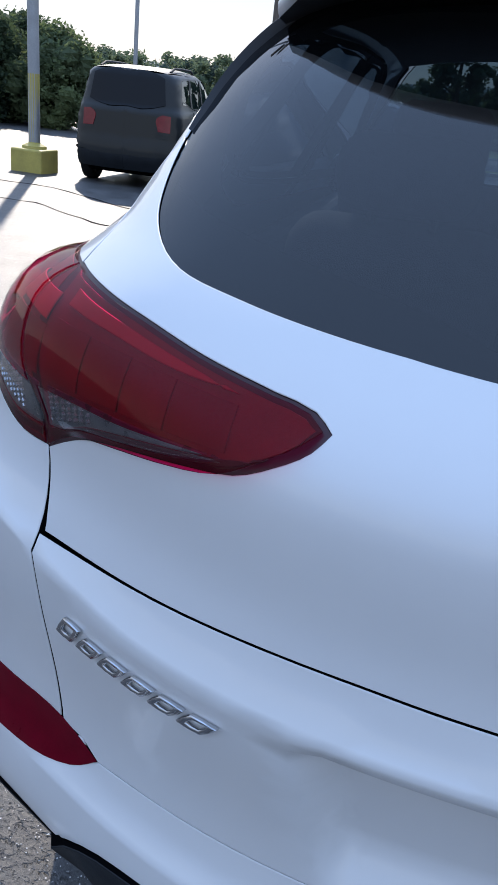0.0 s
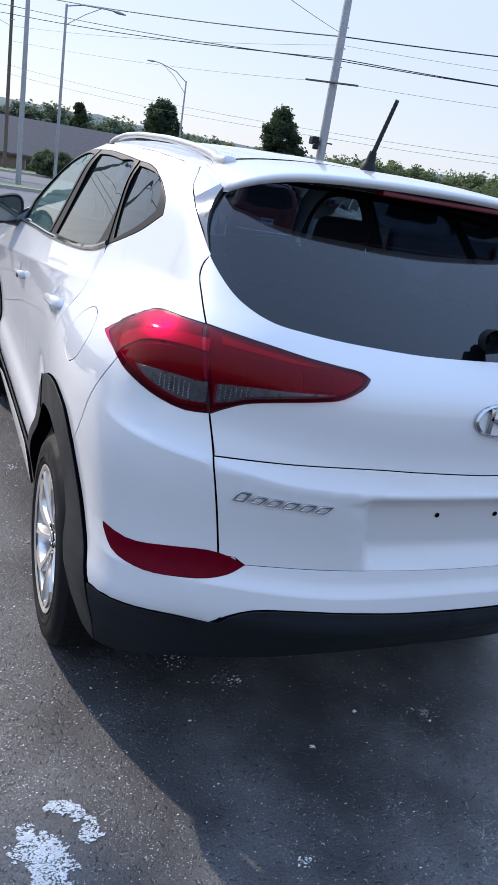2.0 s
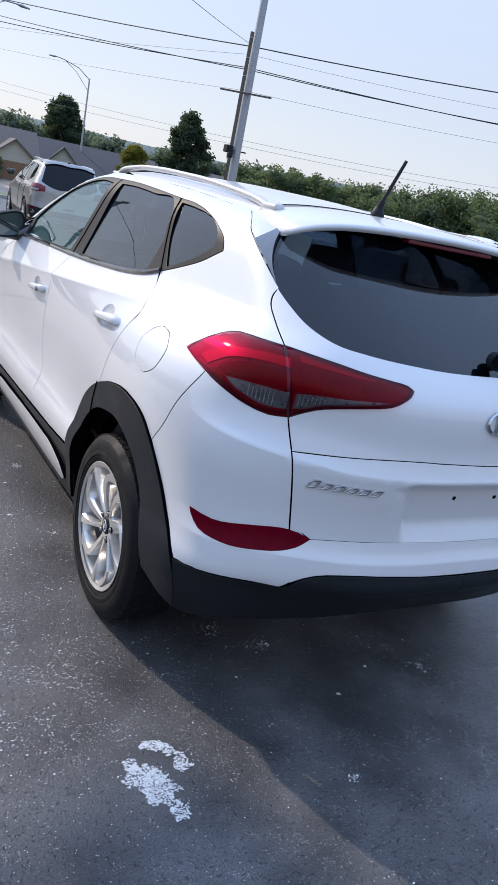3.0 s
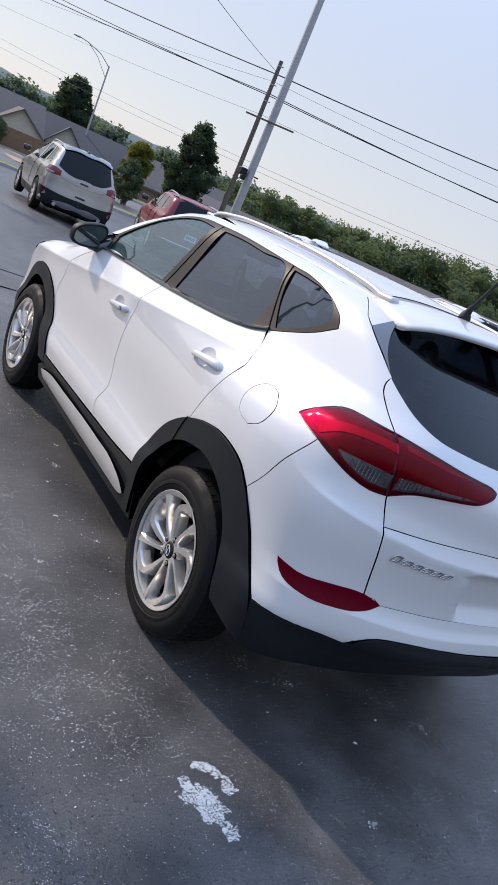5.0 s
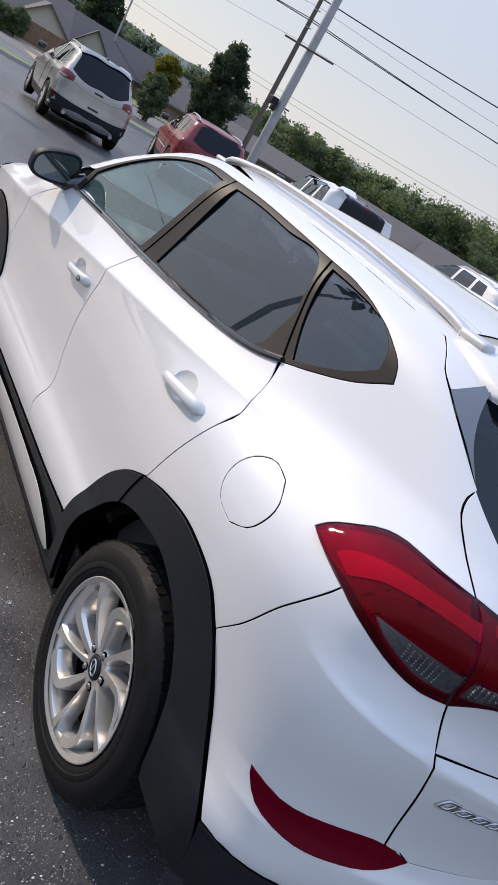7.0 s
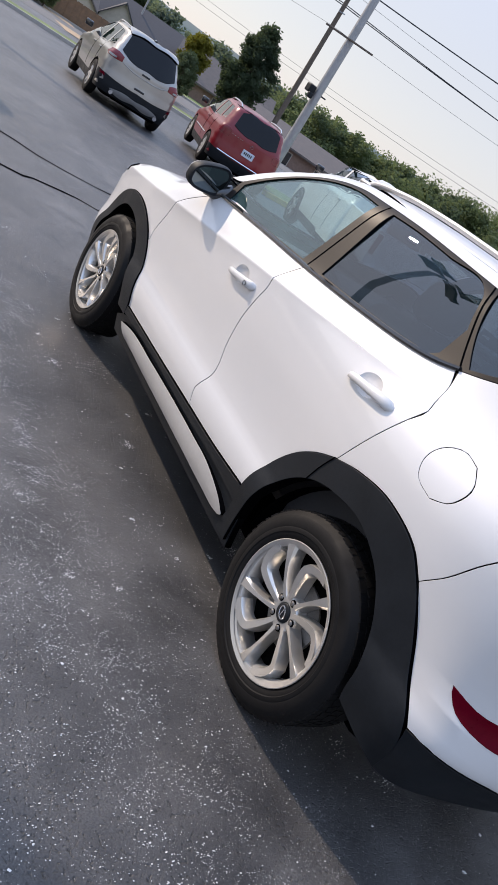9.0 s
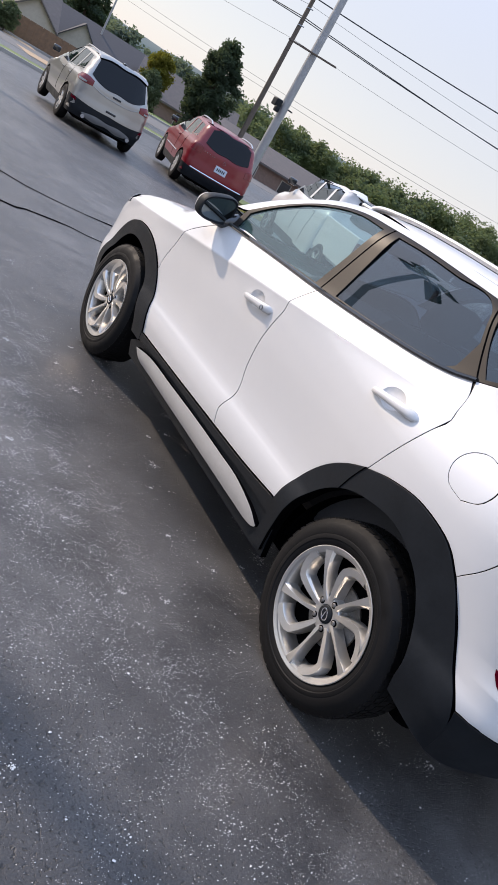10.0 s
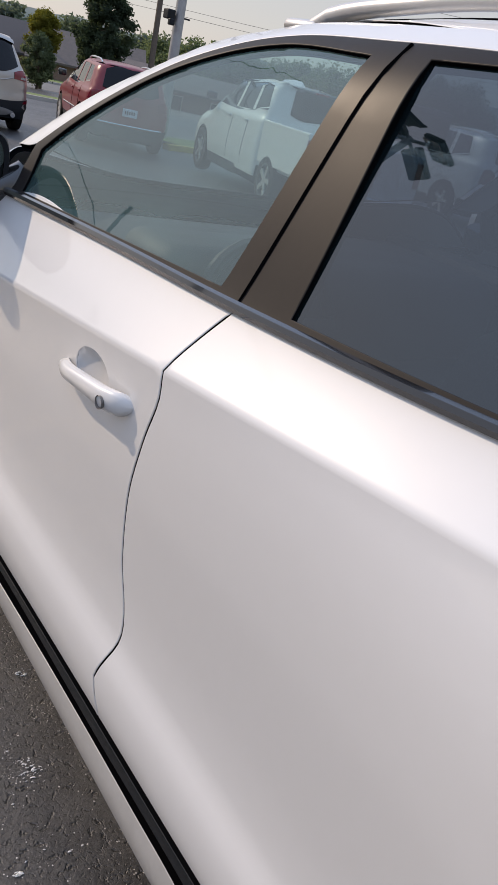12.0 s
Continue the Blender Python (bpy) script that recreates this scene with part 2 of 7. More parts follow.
class Skin:
    """Rear axle at y = 0, nose at +y, wheels on z = 0. Outside is where f() is positive."""

    def __init__(self, side, rear, roof, front, bow=None, haunch=None, taper=0.011, crease=0.0, bow_k=0.024, base=2.67, crown=(0.10, 0.20), corner=0.22, roof_k=0.10, tuck=0.0):
        self.tuck = tuck
        self.side, self.rear = curve(side, 0.1, 1.8), curve(rear, 0.1, 1.8)
        self.roof, self.front = curve(roof, -1.5, 4.5, 0.05), curve(front, 0.1, 1.8, 0.04)
        self.bow = curve(bow or [(0.1, 1.0), (1.8, 1.0)], 0.1, 1.8, 0.04)
        self.haunch = curve(haunch or [(0.1, 0.0), (1.8, 0.0)], 0.1, 1.8, 0.03)
        self.taper, self.crease, self.bow_k, self.base, self.crown, self.corner, self.roof_k = taper, crease, bow_k, base, crown, corner, roof_k

    def f(self, x, y, z):
        ax = np.abs(x)
        t = np.maximum(1.0 - y, 0)
        w = self.side(z) - self.taper * t * t
        if self.tuck:
            # the rear pillar draws in above the shoulder
            a = np.clip((z - 1.165) / 0.12, 0, 1)
            r = np.maximum(0.12 - y, 0)
            w = w - self.tuck * a * a * (3 - 2 * a) * r * r / (r + 0.15)
        w = w + self.haunch(z) * (np.exp(-(((y + 0.1) / 0.55) ** 2)) + 0.5 * np.exp(-(((y - self.base) / 0.5) ** 2)))
        if self.crease:
            d = z - (1.085 - 0.097 * (y - 1.12))
            w = w + self.crease * np.exp(-np.abs(d) / 0.055) * np.clip((y + 0.20) / 0.6, 0, 1) ** 1.5
        tf = np.maximum(y - self.base + 0.77, 0)
        w = w - (0.02 + 0.05 * np.clip((z - 0.8) / 0.4, 0, 1)) * tf * tf - 0.12 * np.clip((z - 0.95) / 0.3, 0, 1) * np.maximum(tf - 0.2, 0)
        bow = self.bow_k * self.bow(z) * (ax / 0.385) ** 4 / (1 + (ax / 0.75) ** 4)
        b = self.rear(z) + bow - y
        fr = y - self.front(z) + 0.22 * ax**2 + 0.15 * ax**4
        c = z - self.roof(y) + (self.crown[0] * ax**2 + self.crown[1] * ax**4) * np.clip(1.55 - y / 2.2, 0.35, 1)
        return smax(smax(smax(ax - w, b, self.corner), fr, 0.22), c, self.roof_k)

    def normal(self, p, e=0.004):
        x, y, z = p.T
        n = np.stack([self.f(x + e, y, z) - self.f(x - e, y, z), self.f(x, y + e, z) - self.f(x, y - e, z), self.f(x, y, z + e) - self.f(x, y, z - e)], 1)
        return n / np.linalg.norm(n, axis=1, keepdims=True)

    def _root(self, o, d, far):
        lo, hi = np.zeros(len(o)), np.full(len(o), far)
        for _ in range(26):
            mid = (lo + hi) / 2
            out = self.f(*(o + d * mid[:, None]).T) > 0
            hi, lo = np.where(out, mid, hi), np.where(out, lo, mid)
        return o + d * lo[:, None]

    def wrap(self, q):
        """Chart round the car: u from the middle of the tail (0) round the corner (0.3 to 1.2), along the side (y = u - 0.85), to the nose."""
        u, z = q.T
        s, a = np.where(u < 0, 1.0, -1.0), np.abs(u)
        y1 = self.base + 0.23
        e1 = 1.2 + y1 - 0.35
        ang = np.clip((a - 0.3) / 0.9, 0, 1) * math.pi / 2
        ang2 = np.clip((a - e1) / 0.9, 0, 1) * math.pi / 2
        ox = np.minimum(np.where(a < 1.2, a, 0.3 + np.maximum(0, 0.0 * a)), 0.3)
        ox = np.where(a > e1 + 0.9, np.maximum(0.3 - (a - e1 - 0.9), 0), ox)
        oy = np.where(a < 1.2, 0.35, np.minimum(a - 0.85, y1))
        dx = np.where(a <= e1, np.sin(ang), np.cos(ang2))
        dy = np.where(a <= e1, -np.cos(ang), np.sin(ang2))
        o = np.stack([s * ox, oy, z], 1)
        d = np.stack([s * dx, dy, 0 * z], 1)
        return self._root(o, d, 1.9)

    def top(self, q):
        """Chart from above: x, y."""
        x, y = q.T
        return self._root(np.stack([x, y, 0 * x + 0.72], 1), np.tile((0.0, 0.0, 1.0), (len(x), 1)), 1.2)


def smooth_line(pts, closed=True, step=0.03, corner=48):
    """A line through points, rounded between them but for its sharp corners, in even steps."""
    p = np.array([q[:2] for q in pts], float)
    n = len(p)
    out = []
    for i in range(n if closed else n - 1):
        a, b = p[i], p[(i + 1) % n]
        ln = np.linalg.norm(b - a)
        if ln < 1e-6:
            continue

        def tangent(j):
            if not closed and j in (0, n - 1):
                return None
            v, w = p[j % n] - p[j - 1], p[(j + 1) % n] - p[j % n]
            lv, lw = np.linalg.norm(v), np.linalg.norm(w)
            if lv < 1e-6 or lw < 1e-6 or (v @ w) / (lv * lw) < math.cos(radians(corner)):
                return None
            t = v / lv * lw + w / lw * lv
            return t / np.linalg.norm(t)

        ta, tb = tangent(i), tangent((i + 1) % n)
        d = (b - a) / ln
        ta = d if ta is None else ta
        tb = d if tb is None else tb
        k = max(1, int(math.ceil(ln / step)))
        for s in np.arange(k) / k:
            out.append((2 * s**3 - 3 * s**2 + 1) * a + (s**3 - 2 * s**2 + s) * ln * ta + (-2 * s**3 + 3 * s**2) * b + (s**3 - s**2) * ln * tb)
    if not closed:
        out.append(p[-1])
    return np.array(out)


def inside(poly, q):
    x, y = q[:, 0][:, None], q[:, 1][:, None]
    x0, y0 = poly[:, 0], poly[:, 1]
    x1, y1 = np.roll(x0, -1), np.roll(y0, -1)
    cross = (y0 > y) != (y1 > y)
    with np.errstate(divide="ignore", invalid="ignore"):
        xi = x0 + (y - y0) * (x1 - x0) / (y1 - y0)
    return (cross & (x < xi)).sum(1) % 2 == 1


def edge_distance(poly, q):
    a, b = poly, np.roll(poly, -1, 0)
    d = b - a
    l2 = np.maximum((d * d).sum(1), 1e-12)
    best = np.full(len(q), 1e9)
    for i in range(0, len(a), 64):
        s = np.clip(((q[:, None] - a[None, i:i + 64]) * d[None, i:i + 64]).sum(2) / l2[None, i:i + 64], 0, 1)
        near = a[None, i:i + 64] + s[..., None] * d[None, i:i + 64]
        best = np.minimum(best, np.linalg.norm(q[:, None] - near, axis=2).min(1))
    return best


def shrink(poly, by):
    """The outline moved inwards."""
    area = 0.5 * np.sum(poly[:, 0] * np.roll(poly[:, 1], -1) - np.roll(poly[:, 0], -1) * poly[:, 1])
    t = np.roll(poly, -1, 0) - np.roll(poly, 1, 0)
    t /= np.maximum(np.linalg.norm(t, axis=1, keepdims=True), 1e-9)
    n = np.stack([-t[:, 1], t[:, 0]], 1) * (1 if area > 0 else -1)
    return poly + n * by


def panel(name, skin, outline, material, parent=None, label="", chart="wrap", gap=0.004, step=0.03, depth=0.014, off=0.0, shape=None, holes=(), lip=0.0014, mirror=False, edge=0.03, lines=(), corner=48):
    """A sheet of the skin inside an outline given in a chart, with rounded, turned-in edges."""
    to3 = skin.wrap if chart == "wrap" else skin.top
    loops = [shrink(smooth_line(outline, step=edge, corner=corner), gap / 2 + lip)] + [shrink(smooth_line(h, step=edge), -gap / 2 - lip) for h in holes]
    lo, hi = loops[0].min(0), loops[0].max(0)
    gx, gy = np.meshgrid(np.arange(lo[0], hi[0] + step, step), np.arange(lo[1], hi[1] + step, step))
    gx = gx + (np.arange(gx.shape[0]) % 2)[:, None] * step / 2
    g = np.stack([gx.ravel(), gy.ravel()], 1)
    g = g[inside(loops[0], g)]
    if len(g):
        g = g[edge_distance(loops[0], g) > 0.45 * step]
    for h in loops[1:]:
        if len(g):
            g = g[~inside(h, g)]
            g = g[edge_distance(h, g) > 0.45 * step]
    pts, edges = [], []
    for lp in loops:
        n0 = len(pts)
        pts += [tuple(q) for q in lp]
        edges += [(n0 + i, n0 + (i + 1) % len(lp)) for i in range(len(lp))]
    # folds: the mesh has an edge along each of these lines
    for ln in lines:
        q = np.array(ln)
        ok = inside(loops[0], q) & (edge_distance(loops[0], q) > 0.006)
        for h in loops[1:]:
            ok &= ~inside(h, q) & (edge_distance(h, q) > 0.006)
        ids = {}
        for i in np.nonzero(ok)[0]:
            ids[i] = len(pts)
            pts.append(tuple(q[i]))
            if i - 1 in ids:
                edges.append((ids[i - 1], ids[i]))
        if len(g) and ok.any():
            near = np.full(len(g), 1e9)
            for p0 in q[ok]:
                near = np.minimum(near, np.linalg.norm(g - p0, axis=1))
            g = g[near > 0.011]
    pts += [tuple(q) for q in g]
    vo, _, fo, orig, _, _ = delaunay_2d_cdt([Vector(q) for q in pts], edges, [], 1, 1e-6)
    v2 = np.array([tuple(v) for v in vo])
    tri = [f for f in fo if len(f) == 3]
    cen = np.array([v2[list(f)].mean(0) for f in tri])
    keep = inside(loops[0], cen)
    for h in loops[1:]:
        keep &= ~inside(h, cen)
    tri = [f for f, k in zip(tri, keep) if k]
    p = to3(v2)
    n = skin.normal(p)
    p = p + n * off
    if shape is not None:
        p = shape(p, n)
    # which way round, and the open edges
    count = {}
    faces = []
    for f in tri:
        a, b, c = p[f[0]], p[f[1]], p[f[2]]
        if np.cross(b - a, c - a) @ n[f[0]] < 0:
            f = (f[0], f[2], f[1])
        faces.append(tuple(f))
        for i in range(3):
            count[(f[i], f[(i + 1) % 3])] = 1
    rim = [(a, b) for a, b in count if (b, a) not in count]
    if shape is not None:
        acc = np.zeros_like(p)
        for f in faces:
            fn = np.cross(p[f[1]] - p[f[0]], p[f[2]] - p[f[0]])
            for i in f:
                acc[i] += fn
        n = acc / np.maximum(np.linalg.norm(acc, axis=1, keepdims=True), 1e-12)
    verts, norms = list(p), list(n)
    nxt = {}
    side = {}
    for a, b in rim:
        t = p[b] - p[a]
        o = np.cross(t, n[a])
        o /= max(np.linalg.norm(o), 1e-9)
        for i in (a, b):
            side[i] = side.get(i, 0) + o
    ring1, ring2, ring3 = {}, {}, {}
    wall = min(depth, 0.0018)
    for i, o in side.items():
        o = o / max(np.linalg.norm(o), 1e-9)
        ring1[i] = len(verts)
        verts.append(p[i] + o * lip - n[i] * lip)
        norms.append((o + n[i] * 0.5) / np.linalg.norm(o + n[i] * 0.5))
        ring2[i] = len(verts)
        verts.append(p[i] + o * lip - n[i] * wall)
        norms.append(o)
        ring3[i] = len(verts)
        verts.append(p[i] + o * lip - n[i] * max(depth, wall + 0.0001))
        norms.append(o)
    slots = [0] * len(faces)
    for a, b in rim:
        faces.append((b, a, ring1[a], ring1[b]))
        faces.append((ring1[b], ring1[a], ring2[a], ring2[b]))
        faces.append((ring2[b], ring2[a], ring3[a], ring3[b]))
        slots += [0, 0, 1]
    if mirror:
        verts = [v * (-1, 1, 1) for v in verts]
        norms = [v * (-1, 1, 1) for v in norms]
        faces = [f[::-1] for f in faces]
    return link_mesh(name, verts, faces, material, parent, label, norms, mats=[material, GAP], face_mats=slots)


def both(name, skin, outline, material, parent, label="", **kw):
    """A panel and its twin on the car's other side."""
    return [panel(name, skin, outline, material, parent, label, mirror=k, **kw) for k in (False, True)]


def on_skin(skin, u, z, off=0.0, chart="wrap"):
    q = np.array([[u, z]])
    p = skin.wrap(q) if chart == "wrap" else skin.top(q)
    n = skin.normal(p)
    return Vector(p[0] + n[0] * off), Vector(n[0])

# ---- the white SUV ----
HERO = Skin(
    side=[(.15, .84), (.30, .868), (.40, .882), (.48, .898), (.553, .894), (.588, .874), (.68, .871), (.78, .876), (.88, .882), (.96, .881), (1.02, .876), (1.08, .862), (1.12, .842), (1.16, .820), (1.19, .803), (1.25, .777), (1.40, .713), (1.56, .645), (1.8, .54)],
    rear=[(.15, -.76), (.25, -.81), (.38, -.86), (.48, -.893), (.56, -.905), (.63, -.902), (.68, -.888), (.76, -.893), (.86, -.908), (.93, -.908), (1.0, -.895), (1.08, -.898), (1.14, -.893), (1.19, -.85), (1.25, -.775), (1.35, -.64), (1.45, -.50), (1.55, -.36), (1.62, -.25), (1.8, .05)],
    roof=[(-.9, 1.50), (-.4, 1.577), (-.2, 1.61), (0, 1.632), (.4, 1.65), (.8, 1.655), (1.1, 1.650), (1.35, 1.630), (1.6, 1.580), (1.9, 1.455), (2.2, 1.28), (2.42, 1.14), (2.55, 1.085), (2.9, 1.04), (3.2, .975), (3.4, .90), (3.6, .75), (4.4, .2)],
    front=[(.15, 3.45), (.4, 3.55), (.6, 3.57), (.8, 3.53), (1.0, 3.42), (1.1, 3.2), (1.8, 3.0)],
    bow=[(.15, 1.0), (.7, 1.0), (.88, 1.1), (.96, 1.15), (1.05, 1.4), (1.15, 1.15), (1.24, .9), (1.4, .95), (1.7, .95)],
    haunch=[(.15, 0), (.4, .022), (.5, .032), (.62, .046), (.8, .051), (.9, .049), (1.0, .045), (1.1, .03), (1.2, .008), (1.3, 0), (1.8, 0)], crease=0.021, corner=0.15, tuck=0.12)

# seams and outlines, in the chart round the car
GATE_SIDE = [(.522, 1.366), (.532, 1.346), (.535, 1.318), (.527, 1.283), (.512, 1.230)]
GATE_LOW = [(.493, 1.041), (.481, .951), (.470, .836), (.459, .708)]
LAMP_OUT_TOP = [(.681, 1.130), (.668, 1.151), (.632, 1.190), (.602, 1.215), (.580, 1.225), (.545, 1.229), (.512, 1.230)]
LAMP_OUT_LOW = [(.493, 1.041), (.521, 1.037), (.555, 1.050), (.594, 1.077), (.632, 1.103), (.668, 1.121)]
LAMP_IN_TOP = [(.512, 1.230), (.480, 1.225), (.433, 1.214), (.391, 1.202), (.351, 1.193), (.332, 1.188), (.324, 1.178)]
LAMP_IN_LOW = [(.330, 1.163), (.343, 1.145), (.360, 1.127), (.385, 1.116), (.423, 1.100), (.456, 1.081), (.473, 1.064), (.493, 1.041)]
BUMPER_TOP = [(.459, .708), (.440, .706), (.427, .691), (.400, .696), (.353, .701), (.27, .703), (.12, .700), (0, .698)]
WHITE_LOW = [(0, .592), (.15, .594), (.30, .600), (.36, .600), (.41, .588), (.437, .563), (.457, .531), (.50, .535), (.56, .533), (.619, .527)]
ARCH_R = [(1.362, .470), (1.345, .545), (1.322, .610), (1.245, .722), (1.160, .790), (1.059, .847), (.951, .888), (.842, .905), (.760, .877), (.717, .818), (.673, .712), (.643, .610), (.619, .527)]
ARCH_R_IN = [(1.300, .372), (1.275, .480), (1.227, .595), (1.123, .705), (.971, .775), (.860, .786), (.785, .738), (.735, .650), (.706, .530), (.694, .420), (.680, .290)]
LAMP_SEAM = [(.717, .818), (.697, .876), (.668, .991), (.629, 1.101)]
SEAM_C = [(.970, 1.288), (.950, 1.237), (.942, 1.180), (.936, 1.150), (.960, 1.097), (1.003, .991), (1.059, .847)]
SEAM_B = [(1.932, 1.188), (1.952, 1.150), (1.972, 1.085), (1.968, 1.045), (1.985, .975), (2.006, .860), (2.002, .740), (1.966, .615), (1.994, .507), (1.968, .440)]
SEAM_A = [(2.80, 1.150), (2.93, 1.075), (3.03, 1.0), (3.09, .888), (3.145, .757), (3.125, .615), (3.037, .520), (2.955, .405)]
BELT = [(.676, 1.420), (.744, 1.372), (.861, 1.322), (.970, 1.288), (1.060, 1.265), (1.228, 1.240), (1.517, 1.214), (1.932, 1.188), (2.317, 1.173), (2.80, 1.150)]
HEAD = [(2.80, 1.262), (2.70, 1.335), (2.61, 1.393), (2.50, 1.452), (2.40, 1.496), (2.301, 1.528), (2.186, 1.549), (1.957, 1.559), (1.707, 1.562), (1.471, 1.556), (1.217, 1.547), (.975, 1.540), (.83, 1.523), (.738, 1.495), (.685, 1.453), (.676, 1.420)]
EDGE_TOP = [(2.93, 1.240), (2.80, 1.335), (2.66, 1.425), (2.50, 1.506), (2.36, 1.555), (2.2, 1.578), (1.9, 1.588), (1.4, 1.588), (1.0, 1.580), (.75, 1.572), (.62, 1.562)]
SILL_TOP = [(1.362, .470), (1.64, .446), (1.968, .432), (2.476, .416), (2.955, .405)]
ARCH_F = [(2.955, .405), (2.985, .510), (3.07, .640), (3.182, .745), (3.343, .822), (3.52, .845), (3.69, .814), (3.80, .748), (3.89, .640), (3.94, .50), (3.96, .36)]
ARCH_F_IN = [(3.085, .350), (3.105, .420), (3.16, .540), (3.25, .650), (3.38, .725), (3.52, .752), (3.655, .732), (3.755, .670), (3.835, .562), (3.885, .43), (3.90, .300)]


_top = HERO.wrap(np.array(LAMP_OUT_TOP + LAMP_IN_TOP[1:]))
TOP_LINE = (np.sort(_top[:, 1]), _top[np.argsort(_top[:, 1]), 2])


def crease_lines():
    """The shoulder fold along the doors, with a line on either side of it."""
    out = []
    for d in (0.0, 0.007, -0.007, 0.03, -0.03):
        u = np.arange(.70, 3.9, 0.02)
        z = 1.085 - .097 * (u - .85 - 1.12) + d
        for _ in range(3):
            z = 1.085 - .097 * (HERO.wrap(np.stack([u, z], 1))[:, 1] - 1.12) + d
        out.append(np.stack([u, z], 1))
    for z0 in (.535, .555, .572, .590, .612):
        out.append(np.stack([u, 0 * u + z0], 1))
    return out


def tail_folds(p):
    """How far the tail's skin stands out along its two folds, fading round the corner."""
    y, z = p[:, 1], p[:, 2]
    fade = np.clip((-0.50 - y) / 0.22, 0, 1)
    fade = fade * fade * (3 - 2 * fade)
    t = z - (FOLD_HIGH + 0.22 * np.clip(y + 0.84, 0, 1))
    d = 0.016 * np.where(t > 0, np.exp(-np.abs(t) / 0.017), np.exp(-np.abs(t) / 0.065))
    t = z - FOLD_LOW
    d = d + 0.015 * np.where(t > 0, np.exp(-np.abs(t) / 0.024), 1.0) * np.clip((z - 0.50) / 0.05, 0, 1)
    return d * fade


FOLD_HIGH, FOLD_LOW = 0.917, 0.637


def tail_shape(p, n):
    return p + n * tail_folds(p)[:, None]


def plate_half(z):
    return 0.283 + (z - 0.70) * 0.26


def gate_shape(p, n):
    """The sunk field for the plate, with sloping flanks, and the fold above it."""
    x, z = np.abs(p[:, 0]), p[:, 2]
    s = np.clip((plate_half(z) - x) / 0.034, 0, 1)
    v = np.clip((0.906 - z) / 0.013, 0, 1)
    s, v = s * s * (3 - 2 * s), v * v * (3 - 2 * v)
    d = 0.036 * s * v * np.clip((z - 0.704) / 0.05, 0, 1)
    q = tail_shape(p, n)
    q[:, 1] += d
    return q


def tail_lines(low):
    """Lines in the chart along the folds of the tail and round the plate field."""
    u = np.arange(-.72, .721, .015)
    out = []
    for z0, ds in ((FOLD_HIGH, (0, .006, -.006, .018)), (FOLD_LOW, (0, .006, -.006, .02))):
        for d in ds:
            z = 0 * u + z0 + d
            if z0 == FOLD_HIGH:
                for _ in range(3):
                    z = z0 + d + 0.22 * np.clip(HERO.wrap(np.stack([u, z], 1))[:, 1] + 0.84, 0, 1)
            out.append(np.stack([u, z], 1))
    if low:
        out = out[:2]
        u = np.arange(-.315, .316, .015)
        out += [np.stack([u, 0 * u + z], 1) for z in (.905, .893)]
        z = np.arange(.712, .888, .015)
        for back in (0.0, 0.034):
            lo, hi = 0 * z + .2, 0 * z + .45
            for _ in range(24):
                mid = (lo + hi) / 2
                far = np.abs(HERO.wrap(np.stack([mid, z], 1))[:, 0]) > plate_half(z) - back
                hi, lo = np.where(far, mid, hi), np.where(far, lo, mid)
            out += [np.stack([lo, z], 1), np.stack([-lo, z], 1)]
    return out


def flat_glass(p, n):
    """Door glass: nearly flat, one even curve along the car."""
    y, z = p[:, 1] - p[:, 1].mean(), p[:, 2] - p[:, 2].mean()
    a = np.stack([np.ones_like(y), y, z, y * y, y * z], 1)
    k = np.linalg.lstsq(a, p[:, 0], rcond=None)[0]
    q = p.copy()
    flat = a @ k
    d = p[:, 0] - flat
    q[:, 0] = flat + 0.5 * (d + np.sqrt(d * d + 0.005 ** 2))
    return q


def rocker_shape(p, n):
    """A rounded bar along the sill."""
    return p + n * (0.016 * np.sqrt(np.clip(1 - ((p[:, 2] - 0.325) / 0.056) ** 2, 0, 1)))[:, None]


def skirt_shape(p, n):
    """The lower bumper turns in under its upper lip."""
    q = tail_shape(p, n)
    back = np.clip((-0.58 - p[:, 1]) / 0.28, 0, 1)
    q[:, 1] += back * (0.62 * np.clip(0.545 - p[:, 2], 0, 1) - 0.010 * np.exp(-(((p[:, 2] - 0.545) / 0.012) ** 2)))
    return q


def lens_shape(p, n):
    """A lamp lens with an upper facet turned to the sky and a ridge below it."""
    u = np.interp(p[:, 1], *TOP_LINE[0:2])
    t = u - p[:, 2]
    a = np.clip(t / 0.036, 0, 1)
    b = np.clip((t - 0.020) / 0.12, 0, 1)
    d = 0.017 * a * (2 - a) - 0.018 * b * b * (2 - b)
    return p + n * d[:, None]


def sunk_shell(p, n):
    q = p.copy()
    q[:, 1] += 0.05 * ((np.abs(p[:, 0]) < 0.43) & (p[:, 2] < 0.95) & (p[:, 2] > 0.5) & (p[:, 1] < 0))
    return q


